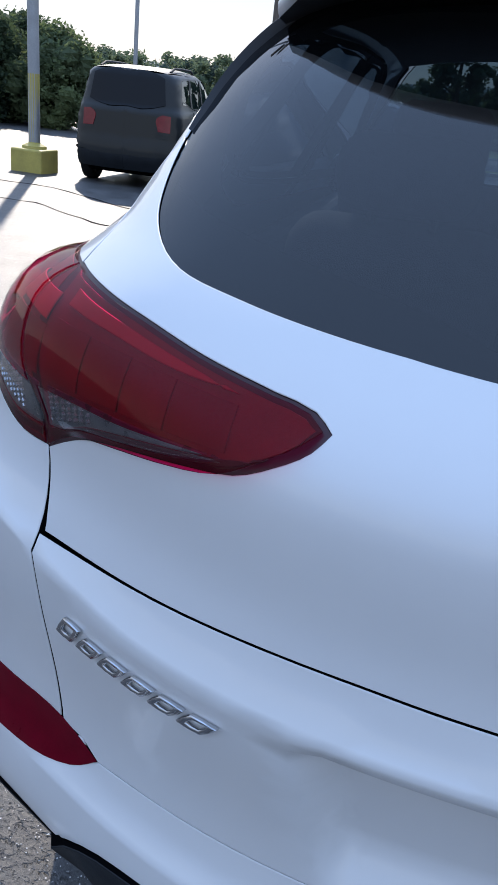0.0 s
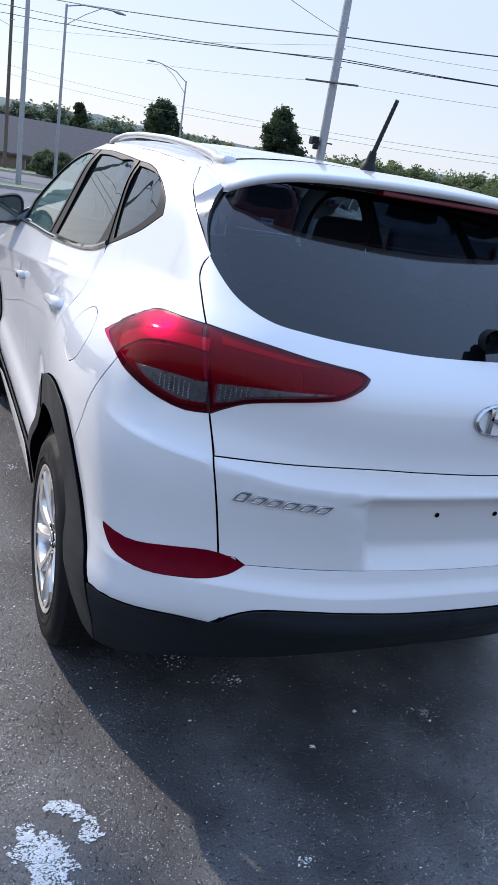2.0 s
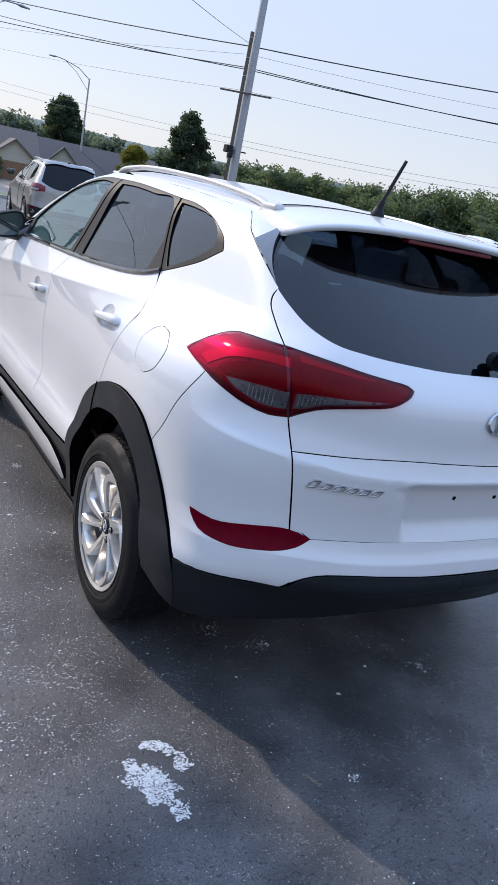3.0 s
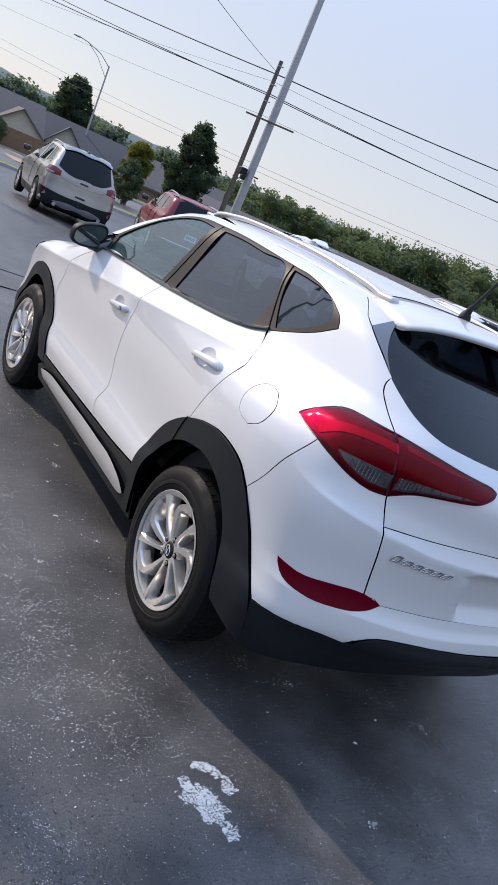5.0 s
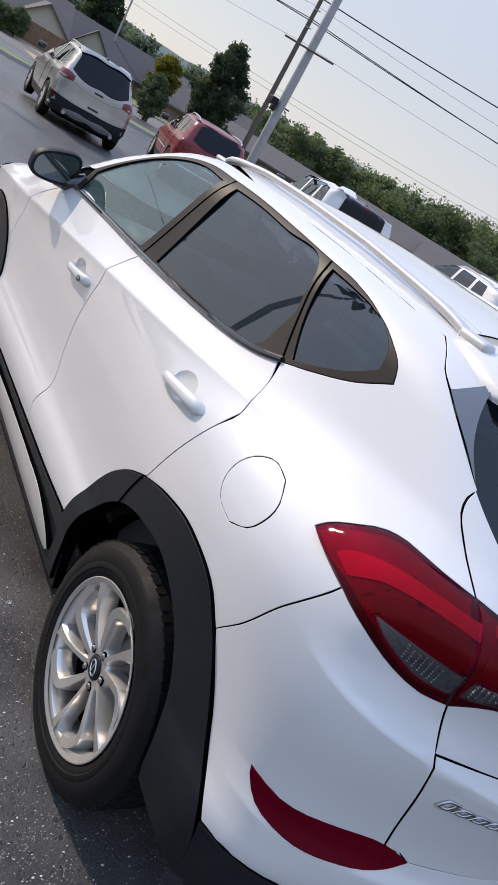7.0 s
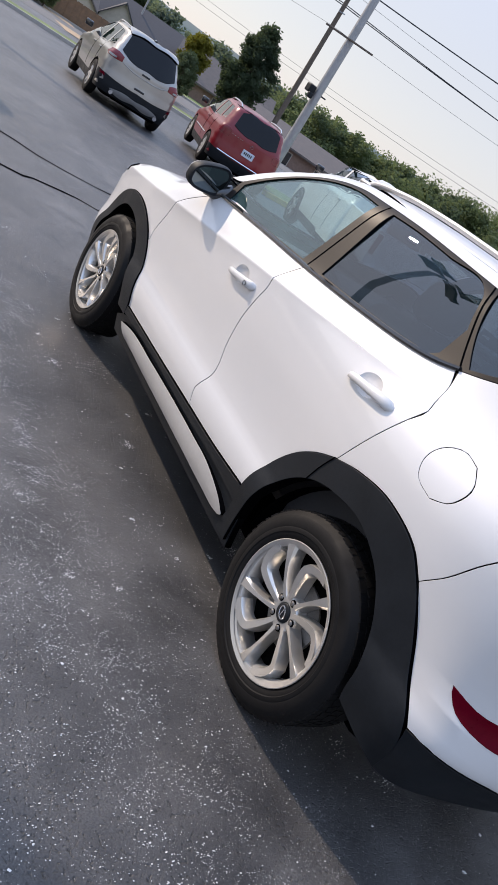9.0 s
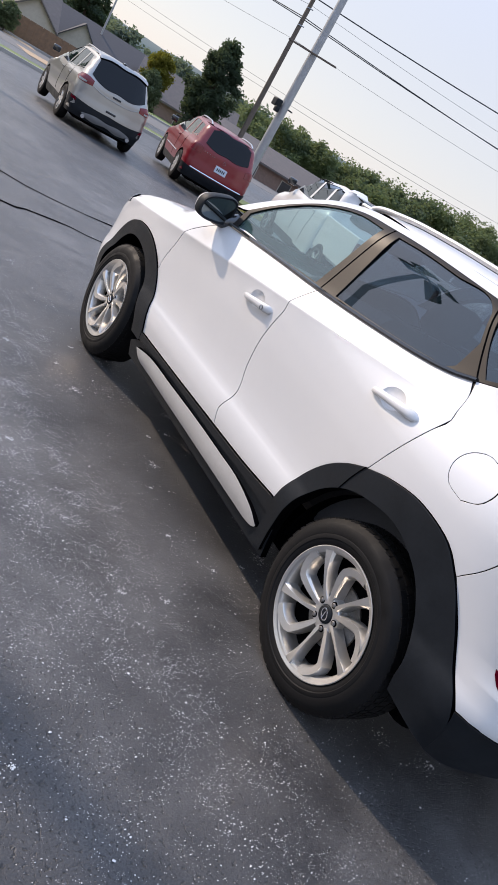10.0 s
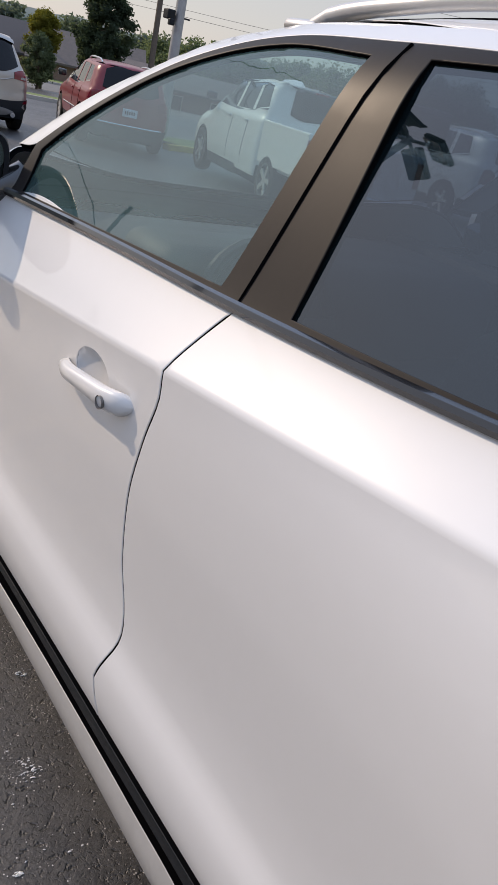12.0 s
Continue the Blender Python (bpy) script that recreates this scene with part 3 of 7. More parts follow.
def wheel(parent, y, x, flip):
    """An alloy wheel with five narrow and five hooked spokes; its face looks to -x."""
    w = thing("wheel", "", "")
    w.parent = parent
    w.matrix_local = pose(x, y, 0.345, 0, 0, 180 if flip else 0) @ pose(0, 0, 0, 55 - 11 * y, 0, 0)
    R = 0.347
    bm = bmesh.new()
    prof = [(0.105, 0.240), (0.112, 0.258), (0.115, 0.29), (0.108, 0.322), (0.092, 0.337), (0.085, 0.345), (0.05, 0.3475), (0, 0.348), (-0.05, 0.3475), (-0.085, 0.345), (-0.094, 0.338), (-0.106, 0.325), (-0.1085, 0.3225), (-0.1135, 0.305), (-0.1160, 0.290), (-0.1150, 0.283), (-0.1165, 0.280), (-0.1165, 0.268), (-0.1135, 0.2645), (-0.113, 0.256), (-0.104, 0.241)]
    revolve(bm, prof, "x", 72)
    part("tyre", bm, RUBBER, w, "black tyre with worn tread", True, 30)
    # tread blocks in one mesh: too many to count
    bm = bmesh.new()
    for k in range(84):
        a = 2 * math.pi * k / 84
        for j, (h0, h1, sk, wd) in enumerate(((-0.089, -0.064, .035, .0098), (-0.058, -0.026, -.03, .0108), (-0.020, 0.020, .02, .0112), (0.026, 0.058, -.03, .0108), (0.064, 0.089, .035, .0098))):
            top = R + (0.0030 if abs(h0 + h1) < 0.1 else 0.0004)
            box(bm, (h0, -wd, R - 0.016), (h1, wd, top), 0, Matrix.Rotation(a + sk + 0.011 * ((k * 7 + j * 3) % 3), 4, "X") @ Matrix.Translation(((h0 + h1) / 2, 0, 0)) @ Matrix.Rotation((0.30 if j in (1, 3) else 0.14) * (1 if j < 2 else -1), 4, "Z") @ Matrix.Translation((-(h0 + h1) / 2, 0, 0)))
    tr = part("tread", bm, RUBBER, w)
    tagged(tr, kind="stuff")
    bm = bmesh.new()
    revolve(bm, [(0.10, 0.238), (0.095, 0.220), (-0.05, 0.210), (-0.085, 0.213), (-0.100, 0.219), (-0.104, 0.2285), (-0.1075, 0.2405), (-0.1110, 0.2425), (-0.1120, 0.2395), (-0.1095, 0.2335), (-0.1070, 0.2265)], "x", 72)
    part("rim", bm, ALLOY, w, "", True, 40)
    # near-black disc that paints the shade behind the spokes
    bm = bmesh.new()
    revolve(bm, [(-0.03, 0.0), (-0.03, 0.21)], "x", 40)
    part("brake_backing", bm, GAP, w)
    bm = bmesh.new()
    revolve(bm, [(-0.034, 0.06), (-0.040, 0.062), (-0.040, 0.125), (-0.034, 0.127)], "x", 48)
    part("brake_disc", bm, STEEL, w, "grey steel brake disc", True)
    for k in range(10):
        wide = k % 2
        base = radians(72 * (k // 2))
        bm = bmesh.new()
        n = 16
        line_pts = []
        for i in range(n + 1):
            s = i / n
            r = 0.046 + 0.184 * s
            if wide:
                th = radians(20 + 11 * s) + radians(24) * max(0.0, (s - 0.66) / 0.34) ** 1.6
                r -= 0.012 * max(0.0, (s - 0.66) / 0.34) ** 2
            else:
                th = radians(-9 + 9 * s)
            line_pts.append(Vector((r * math.cos(base + th), r * math.sin(base + th))))
        rows = []
        for i in range(n + 1):
            s = i / n
            d = (line_pts[min(i + 1, n)] - line_pts[max(i - 1, 0)]).normalized()
            across = Vector((-d.y, d.x))
            half = (0.0095 + 0.0085 * s + 0.003 * math.sin(math.pi * s)) if wide else (0.0115 - 0.006 * math.sin(math.pi * min(1.0, s * 1.1)) ** 1.5 * 0.6 + 0.013 * s ** 4)
            face = -0.083 - 0.024 * math.sin(min(1.0, s * 1.12) * 1.5)
            lean = (0.014 if wide else 0.007) * s
            row = []
            for off, h in ((-1.25, face + 0.048), (-1.02, face + 0.008), (-0.86, face), (0.55, face + lean * 0.5), (0.95, face + 0.007 + lean), (1.22, face + 0.050)):
                q = line_pts[i] + across * (half * off)
                row.append(bm.verts.new((h, q.x, q.y)))
            rows.append(row)
        for r0, r1 in zip(rows, rows[1:]):
            for j in range(5):
                bm.faces.new((r0[j], r0[j + 1], r1[j + 1], r1[j]))
        bm.faces.new(rows[-1])
        part("spoke", bm, ALLOY, w, "", True, 24)
    bm = bmesh.new()
    revolve(bm, [(-0.03, 0.068), (-0.072, 0.067), (-0.081, 0.061), (-0.0835, 0.050), (-0.082, 0.036), (-0.078, 0.033), (-0.078, 0.0)], "x", 40)
    part("hub", bm, ALLOY, w, "", True, 40)
    bm = bmesh.new()
    revolve(bm, [(-0.078, 0.0330), (-0.0845, 0.0325), (-0.0865, 0.0300), (-0.0870, 0.015), (-0.0872, 0.0)], "x", 32)
    cap = part("centre_cap", bm, BLACK_PLASTIC, w, "glossy black centre cap", True, 60)
    bm = bmesh.new()
    ring = []
    for rr, h in ((0.0205, -0.0868), (0.0195, -0.0888), (0.0165, -0.0888), (0.0155, -0.0868)):
        ring.append([bm.verts.new((h, rr * 1.2 * math.cos(2 * math.pi * q / 28), rr * 0.78 * math.sin(2 * math.pi * q / 28))) for q in range(28)])
    for r0, r1 in zip(ring, ring[1:]):
        for q in range(28):
            bm.faces.new((r0[q], r0[(q + 1) % 28], r1[(q + 1) % 28], r1[q]))
    box(bm, (-0.0888, -0.013, -0.002), (-0.0868, 0.013, 0.002), 0, Matrix.Rotation(0.6, 4, "X"))
    part("badge", bm, CHROME, cap)
    for k in range(5):
        a = radians(72 * k - 26)
        at = (0, 0.0525 * math.cos(a), 0.0525 * math.sin(a))
        bm = bmesh.new()
        revolve(bm, [(-0.070, 0.0090), (-0.0860, 0.0088), (-0.0890, 0.0062), (-0.0895, 0.0)], "x", 12, at)
        nut = part("lug_nut", bm, STEEL, w, "", True, 40)
        # dark disc round the nut: the pocket's shade as colour
        bm = bmesh.new()
        revolve(bm, [(-0.0838, 0.0), (-0.0838, 0.0125), (-0.080, 0.0135)], "x", 16, at)
        part("lug_pocket", bm, GAP, nut)
    return w


def cup_line(u0, z0, k=1.0):
    """The outline of the hollow behind a door handle."""
    return [(u0 + 0.022 + k * 0.060 * math.cos(a), z0 + 0.010 + k * 0.036 * math.sin(a)) for a in np.linspace(0, 2 * math.pi, 17)[:-1]]


def cup_shape(u0, z0):
    def sink(p, n):
        r2 = ((p[:, 1] + 0.85 - u0 - 0.022) / 0.062) ** 2 + ((p[:, 2] - z0 - 0.010) / 0.038) ** 2
        return p - n * (0.0125 * np.clip(1.02 - r2, 0, 1) ** 0.6)[:, None]
    return sink


def build_hero():
    car = thing("suv", "clean white compact SUV with black wheel-arch cladding parked on asphalt", "car")
    S = HERO
    folds = crease_lines()
    # dark shell behind the gaps
    shell = [(.3, .56), (.47, .56), (.66, .57), (.72, .84), (.84, .93), (.97, .91), (1.08, .87), (1.26, .74), (1.37, .60), (1.38, .36), (2.9, .34), (2.97, .52), (3.05, .66), (3.17, .77), (3.34, .85), (3.52, .87), (3.7, .845), (3.85, .78), (3.97, .65), (4.05, .36), (4.8, .36), (4.8, .85), (3.6, .95), (2.8, 1.10), (1.93, 1.15), (1.2, 1.20), (.86, 1.29), (.66, 1.42), (.60, 1.50), (.54, 1.34)]
    for mk in (False, True):
        half = [(0, 1.20), (0, .56)] + [q for q in shell if q[0] >= .3]
        panel("inner_shell", S, half, GAP, car, mirror=mk, off=-0.015, step=0.08, depth=0.005, shape=sunk_shell)

    # tailgate: upper and lower skins, one piece across
    gl = [(.481, .951), (.413, .961), (.336, .973), (.20, .972), (.08, .968), (0, .966)]
    glass_low = [(.534, 1.384), (.528, 1.368), (.503, 1.332), (.468, 1.286), (.428, 1.259), (.385, 1.249), (.325, 1.240), (.224, 1.233), (.10, 1.230), (0, 1.230)]
    up_half = GATE_SIDE[1:] + LAMP_IN_TOP[1:] + LAMP_IN_LOW[:] + GATE_LOW[1:2] + gl[1:]
    left = up_half
    right = [(-u, z) for u, z in left[::-1][1:]]
    top = [(-u, z) for u, z in glass_low[2:-1]] + [(0, 1.230)] + glass_low[2:-1][::-1]
    gate = panel("tailgate", S, left + right + [(-.524, 1.366)] + top + [(.524, 1.366)], WHITE, car, "white tailgate", step=0.022, edge=0.01, gap=0.0024, lip=0.0010)
    lowl = GATE_LOW[1:] + BUMPER_TOP[1:-1] + [(0, .698)]
    low = panel("tailgate_lower", S, lowl + [(-u, z) for u, z in (lowl[:-1])[::-1]] + [(-u, z) for u, z in gl[1:-1]] + [(0, .966)] + gl[1:-1][::-1], WHITE, gate, step=0.016, edge=0.02, shape=gate_shape, gap=0.0024, lip=0.0010, lines=tail_lines(True))
    gtop = [(.546, 1.436), (.545, 1.470), (.534, 1.512), (.50, 1.548), (.30, 1.566), (0, 1.570)]
    hatch = glass_low + [(-u, z) for u, z in glass_low[:-1][::-1]]
    hg = panel("hatch_glass", S, hatch + [(-u, z) for u, z in gtop] + gtop[:-1][::-1], GLASS_HATCH, gate, "dark tinted hatch glass", step=0.03, gap=-0.005, off=-0.003, edge=0.01)
    hg.visible_shadow = False
    for mk in (False, True):
        # blade beside the glass: rises towards the spoiler, dark on its inner side
        outer = smooth_line([(.526, 1.372), (.545, 1.415), (.565, 1.449), (.586, 1.484)], False, 0.008)
        inner = smooth_line([(.526, 1.372), (.538, 1.430), (.536, 1.472), (.518, 1.520), (.480, 1.556)], False, 0.008)
        k = 14
        rows = []
        for i in range(k + 1):
            a, b = outer[round(i * (len(outer) - 1) / k)], inner[round(i * (len(inner) - 1) / k)]
            rise = 0.012 * (i / k) ** 0.8
            ring = [on_skin(S, *(np.array(a) * (1 - f) + np.array(b) * f), 0.002 + rise * f)[0] for f in (0.0, 0.5, 1.0)] + [on_skin(S, *b, -0.010)[0]]
            rows += [(-v.x, v.y, v.z) if mk else tuple(v) for v in ring]
        quads = [(4 * i + j, 4 * i + j + 1, 4 * i + j + 5, 4 * i + j + 4) for i in range(k) for j in range(3)]
        fin = link_mesh("spoiler_fin", rows, [f for f in quads if f[0] % 4 < 2], FIN, gate, "glossy dark grey spoiler fin")
        link_mesh("fin_inner_side", rows, [f for f in quads if f[0] % 4 == 2], UNDERSIDE, fin)

    # roof spoiler: top, rolled lip and underside
    verts, faces = [], []
    cols = np.linspace(-1, 1, 41)
    for c in cols:
        a = abs(c)
        x = 0.560 * c
        yt = -0.490 + 0.050 * a**2 + 0.105 * a**6
        zt = 1.606 - 0.026 * a**2 - 0.045 * a**8
        yf = -0.045 - 0.055 * a**5
        q = S.top(np.array([[x * (1 - 0.02 * a**8), yf]]))[0]
        zf = q[2] + 0.001
        ym, zm = yf * 0.55 + yt * 0.45, zf * 0.52 + zt * 0.48 + 0.010
        sec = [(yf, zf - 0.03), (yf - 0.002, zf), (yf * 0.8 + yt * 0.2, zf * 0.78 + zt * 0.22 + 0.006), (ym, zm), (yf * 0.25 + yt * 0.75, zf * 0.22 + zt * 0.78 + 0.007), (yt + 0.012, zt + 0.001), (yt, zt - 0.005), (yt + 0.001, zt - 0.014), (yt + 0.014, zt - 0.022), (yt * 0.5 + yf * 0.5, zt - 0.030), (yf - 0.06, zt - 0.036)]
        verts += [(x, y, z) for y, z in sec]
    m = 11
    for i in range(len(cols) - 1):
        for j in range(m - 1):
            faces.append((i * m + j, i * m + j + 1, (i + 1) * m + j + 1, (i + 1) * m + j))
    upper = [f for f in faces if f[0] % m < 8] + [tuple(range(m))[::-1], tuple((len(cols) - 1) * m + j for j in range(m))]
    sp = link_mesh("roof_spoiler", verts, upper, WHITE, car)
    link_mesh("spoiler_underside", verts, [f for f in faces if f[0] % m >= 8], UNDERSIDE, sp, "dark grey underside of the spoiler")
    bm = bmesh.new()
    tube(bm, [Vector(verts[i * m + 1]) + Vector((0, 0.003, 0.0005)) for i in range(1, len(cols) - 1)], 0.0028, 5)
    part("spoiler_seam", bm, GAP, sp)
    bm = bmesh.new()
    box(bm, (-0.19, -0.470, 1.566), (0.19, -0.432, 1.580), 0.004)
    part("brake_light", bm, DARK_RED, sp, "red high-level brake light")
    for mk in (False, True):
        panel("spoiler_cheek", S, [(.586, 1.485), (.603, 1.510), (.609, 1.545), (.616, 1.566), (.560, 1.585), (.47, 1.585), (.43, 1.560), (.50, 1.548), (.555, 1.503)], WHITE, sp, mirror=mk, off=0.0005, step=0.016, edge=0.012, gap=0.001)
    # wiper
    bm = bmesh.new()
    pv = on_skin(S, 0.0, 1.262, 0.02)[0]
    revolve(bm, [(0.0, 0.0), (0.0, 0.026), (-0.02, 0.03), (-0.03, 0.03)], "y", 20, pv + Vector((0, -0.005, 0)))
    pts = [on_skin(S, u, z, 0.022)[0] for u, z in ((0.0, 1.262), (-.06, 1.268), (-.14, 1.272), (-.24, 1.285), (-.31, 1.300))]
    tube(bm, pts, 0.009, 6, radii=[.016, .013, .010, .008, .006])
    pts = [on_skin(S, u, z, 0.010)[0] for u, z in ((-.06, 1.262), (-.16, 1.270), (-.26, 1.285), (-.36, 1.305))]
    tube(bm, pts, 0.006, 6)
    part("rear_wiper", bm, BLACK_PLASTIC, gate, "black plastic rear wiper", True)

    # lamps: a red lens with a clear insert over a dark bowl, a painted sheen band and red segments
    clear_o = [(.498, 1.064), (.530, 1.062), (.560, 1.078), (.585, 1.100), (.592, 1.112), (.560, 1.116), (.530, 1.116), (.498, 1.114)]
    clear_i = [(.489, 1.070), (.489, 1.118), (.455, 1.124), (.42, 1.128), (.385, 1.134), (.362, 1.137), (.385, 1.128), (.423, 1.112), (.456, 1.094), (.473, 1.078)]
    for mk in (False, True):
        lamp = panel("tail_lamp", S, LAMP_OUT_TOP + LAMP_OUT_LOW, LAMP_RIM, car, "red tail lamp with a clear reversing section", mirror=mk, off=-0.003, step=0.02, edge=0.012, gap=-0.004, depth=0.003, lip=0.0007)
        lamp2 = panel("inner_tail_lamp", S, LAMP_IN_TOP + LAMP_IN_LOW, LAMP_RIM, gate, "red inner tail lamp with a clear lower strip", mirror=mk, off=-0.003, step=0.02, edge=0.012, gap=-0.004, depth=0.003, lip=0.0007)
        for par, red, clr in ((lamp, LAMP_OUT_TOP + LAMP_OUT_LOW, clear_o), (lamp2, LAMP_IN_TOP + LAMP_IN_LOW, clear_i)):
            panel("red_lens", S, red, RED_LENS, par, "clear red lens", mirror=mk, off=0.002, step=0.016, edge=0.010, gap=0.003, lip=0.0007, depth=0.0019, shape=lens_shape, holes=[clr]).visible_shadow = False
            panel("clear_lens", S, clr, CLEAR_LENS, par, "clear reversing lens", mirror=mk, off=0.002, step=0.014, edge=0.010, gap=0.0, lip=0.0005, depth=0.0019, shape=lens_shape).visible_shadow = False
            panel("lamp_bowl", S, red, LAMP_BOWL, par, mirror=mk, off=-0.0022, step=0.02, edge=0.012, gap=0.010, depth=0.0008, lip=0.0005)
            panel("lens_bowl", S, clr, LENS_BOWL, par, mirror=mk, off=-0.0012, step=0.014, edge=0.012, gap=0.0, depth=0.002)
        # lighter red band under the upper edge: the sky's sheen painted in
        panel("sheen_band", S, [(.502, 1.180), (.502, 1.206), (.545, 1.203), (.585, 1.192), (.612, 1.174), (.636, 1.150), (.648, 1.132), (.628, 1.120), (.612, 1.140), (.594, 1.160), (.570, 1.174), (.540, 1.181)], SHEEN_RED, lamp, mirror=mk, off=0.0008, step=0.014, edge=0.010, gap=0.0, depth=0.0019)
        panel("sheen_band", S, [(.490, 1.200), (.490, 1.216), (.45, 1.207), (.41, 1.197), (.365, 1.186), (.40, 1.186), (.45, 1.194)], SHEEN_RED, lamp2, mirror=mk, off=0.0008, step=0.014, edge=0.010, gap=0.0, depth=0.0019)
        # lower rim of the outer lamp
        panel("lamp_rim", S, [(.628, 1.116), (.652, 1.117), (.630, 1.104), (.594, 1.081), (.556, 1.056), (.521, 1.044), (.499, 1.049), (.499, 1.058), (.532, 1.054), (.564, 1.071), (.597, 1.100)], LAMP_RIM, lamp, mirror=mk, off=0.0004, step=0.014, edge=0.010, gap=0.0, depth=0.0019)
        panel("lamp_rim", S, [(.489, 1.046), (.473, 1.069), (.456, 1.086), (.423, 1.105), (.385, 1.121), (.360, 1.132), (.345, 1.149), (.358, 1.140), (.385, 1.1275), (.423, 1.1115), (.456, 1.0935), (.473, 1.0775), (.488, 1.068)], LAMP_RIM, lamp2, mirror=mk, off=0.0004, step=0.010, edge=0.008, gap=0.0, depth=0.0019)
        # red segments side by side
        cuts = [.492, .460, .428, .398, .364]
        for k, (c0, c1) in enumerate(zip(cuts, cuts[1:])):
            zt = lambda u: 1.188 - .07 * (.50 - u)
            zb = lambda u: 1.123 + .018 * min(1, (.494 - u) / .12)
            seg = [(c0 - .0005, zb(c0)), (c0 - .0005, zt(c0)), (c1 + .0005, zt(c1)), (c1 + .0005, zb(c1))]
            panel("lamp_segment", S, seg, SEG_RED if k in (0, 2) else DARK_RED, lamp2, mirror=mk, off=-0.0004, step=0.014, edge=0.012, gap=0.0, lip=0.0006, depth=0.0019)
        panel("lamp_segment", S, [(.499, 1.122), (.499, 1.177), (.538, 1.177), (.568, 1.170), (.590, 1.156), (.608, 1.138), (.596, 1.118), (.560, 1.121)], DARK_RED, lamp, mirror=mk, off=-0.0012, step=0.014, edge=0.012, gap=0.001, depth=0.0019)
        # facets behind the clear lens, too small to count
        for par, rows in ((lamp2, [(.484 - .0058 * i, 1.082 + .0064 * j + .0042 * i) for i in range(7) for j in range(6) if 1.082 + .0064 * j + .0042 * i < 1.116]), (lamp, [(.520 + .0060 * i, 1.070 + .0066 * j + .0020 * i) for i in range(7) for j in range(6) if 1.070 + .0066 * j + .0020 * i < 1.110])):
            bm = bmesh.new()
            for uu, z0 in rows:
                v, nn = on_skin(S, uu, z0, 0.0008)
                if mk:
                    v, nn = Vector((-v.x, v.y, v.z)), Vector((-nn.x, nn.y, nn.z))
                bmesh.ops.create_cone(bm, segments=4, radius1=0.0036, radius2=0.0022, depth=0.003, cap_ends=True, matrix=Matrix.Translation(v) @ nn.to_track_quat("Z", "Y").to_matrix().to_4x4())
            tagged(part("lens_facets", bm, FACET, par), kind="stuff")
        panel("reflector", S, [(.607, .700), (.573, .691), (.511, .704), (.459, .709), (.430, .692), (.448, .664), (.468, .650), (.506, .642), (.552, .642), (.587, .656), (.600, .680)], REFLECTOR_RED, car, "dark red bumper reflector", mirror=mk, off=0.002, shape=tail_shape, step=0.02, edge=0.015, gap=-0.008, lip=0.001)

    # rear bumper
    refl = [(.610, .703), (.573, .694), (.511, .707), (.459, .711), (.426, .692), (.447, .662), (.467, .647), (.506, .639), (.552, .639), (.589, .653), (.603, .680)]
    half = BUMPER_TOP[::-1][1:] + GATE_LOW[::-1][1:] + LAMP_OUT_LOW[1:4] + LAMP_SEAM[::-1] + ARCH_R[-4:-1] + WHITE_LOW[::-1][:-1]
    panel("rear_bumper", S, [(0, .698)] + half + [(0, .592)] + [(-u, z) for u, z in half[::-1]], WHITE, car, "white rear bumper", gap=0.0005, lip=0.0010, step=0.024, holes=[refl, [(-u, z) for u, z in refl[::-1]]], edge=0.02, shape=tail_shape, lines=tail_lines(False))
    for mk in (False, True):
        panel("bumper_skirt", S, [(0, .355), (0, .590)] + WHITE_LOW[1:] + [(.612, .440), (.606, .346), (.57, .338), (.50, .334), (.44, .338), (.30, .352)], BLACK_PLASTIC, car, "black plastic lower bumper", mirror=mk, off=0.008, step=0.02, depth=0.03, gap=0.0, shape=skirt_shape)

    # quarter panel with the pillar above it, up to the roof's edge
    for mk in (False, True):
        q = [(.512, 1.230)] + GATE_SIDE[::-1][1:] + [(.548, 1.415), (.588, 1.482), (.605, 1.510), (.610, 1.545), (.618, 1.562)] + EDGE_TOP[::-1][1:] + [(2.80, 1.262)] + HEAD[1:] + [(.744, 1.372), (.861, 1.322)] + SEAM_C[:] + ARCH_R[6:10] + LAMP_SEAM[1:] + [(.640, 1.106), (.668, 1.121)] + LAMP_OUT_TOP[:-1]
        fuel = [(.832, 1.012), (.850, 1.048), (.846, 1.092), (.815, 1.132), (.781, 1.147), (.751, 1.139), (.738, 1.105), (.744, 1.058), (.760, 1.022), (.790, .997)]
        side = panel("body_side", S, q, WHITE, car, "", mirror=mk, step=0.03, holes=[fuel] if not mk else [], gap=0.0008, lip=0.0010, edge=0.02, lines=folds)
        if not mk:
            panel("fuel_flap", S, fuel, WHITE, side, "", step=0.02, gap=0.0026, edge=0.006, lip=0.0005)
        # doors
        rear = SEAM_C[1:] + ARCH_R[:5][::-1] + SILL_TOP[1:2] + [(1.968, .433)] + SEAM_B[::-1][1:] + BELT[4:7][::-1] + [(.985, 1.287)]
        rd = panel("rear_door", S, rear, WHITE, car, "white rear door", mirror=mk, holes=[cup_line(1.145, 1.070)], step=0.026, gap=0.004, edge=0.02, lines=folds, corner=32)
        front = SEAM_B[:-1] + [(1.968, .433)] + SILL_TOP[3:4] + SEAM_A[::-1] + [(2.317, 1.173)]
        fd = panel("front_door", S, front, WHITE, car, "white front door", mirror=mk, holes=[cup_line(2.155, .985)], step=0.028, gap=0.004, edge=0.02, lines=folds, corner=32)
        fender = SEAM_A[:-1] + ARCH_F[0:] + [(4.35, .36), (4.35, .80), (4.02, .86), (3.85, .93), (3.5, 1.005), (3.2, 1.055), (2.98, 1.10), (2.86, 1.13)]
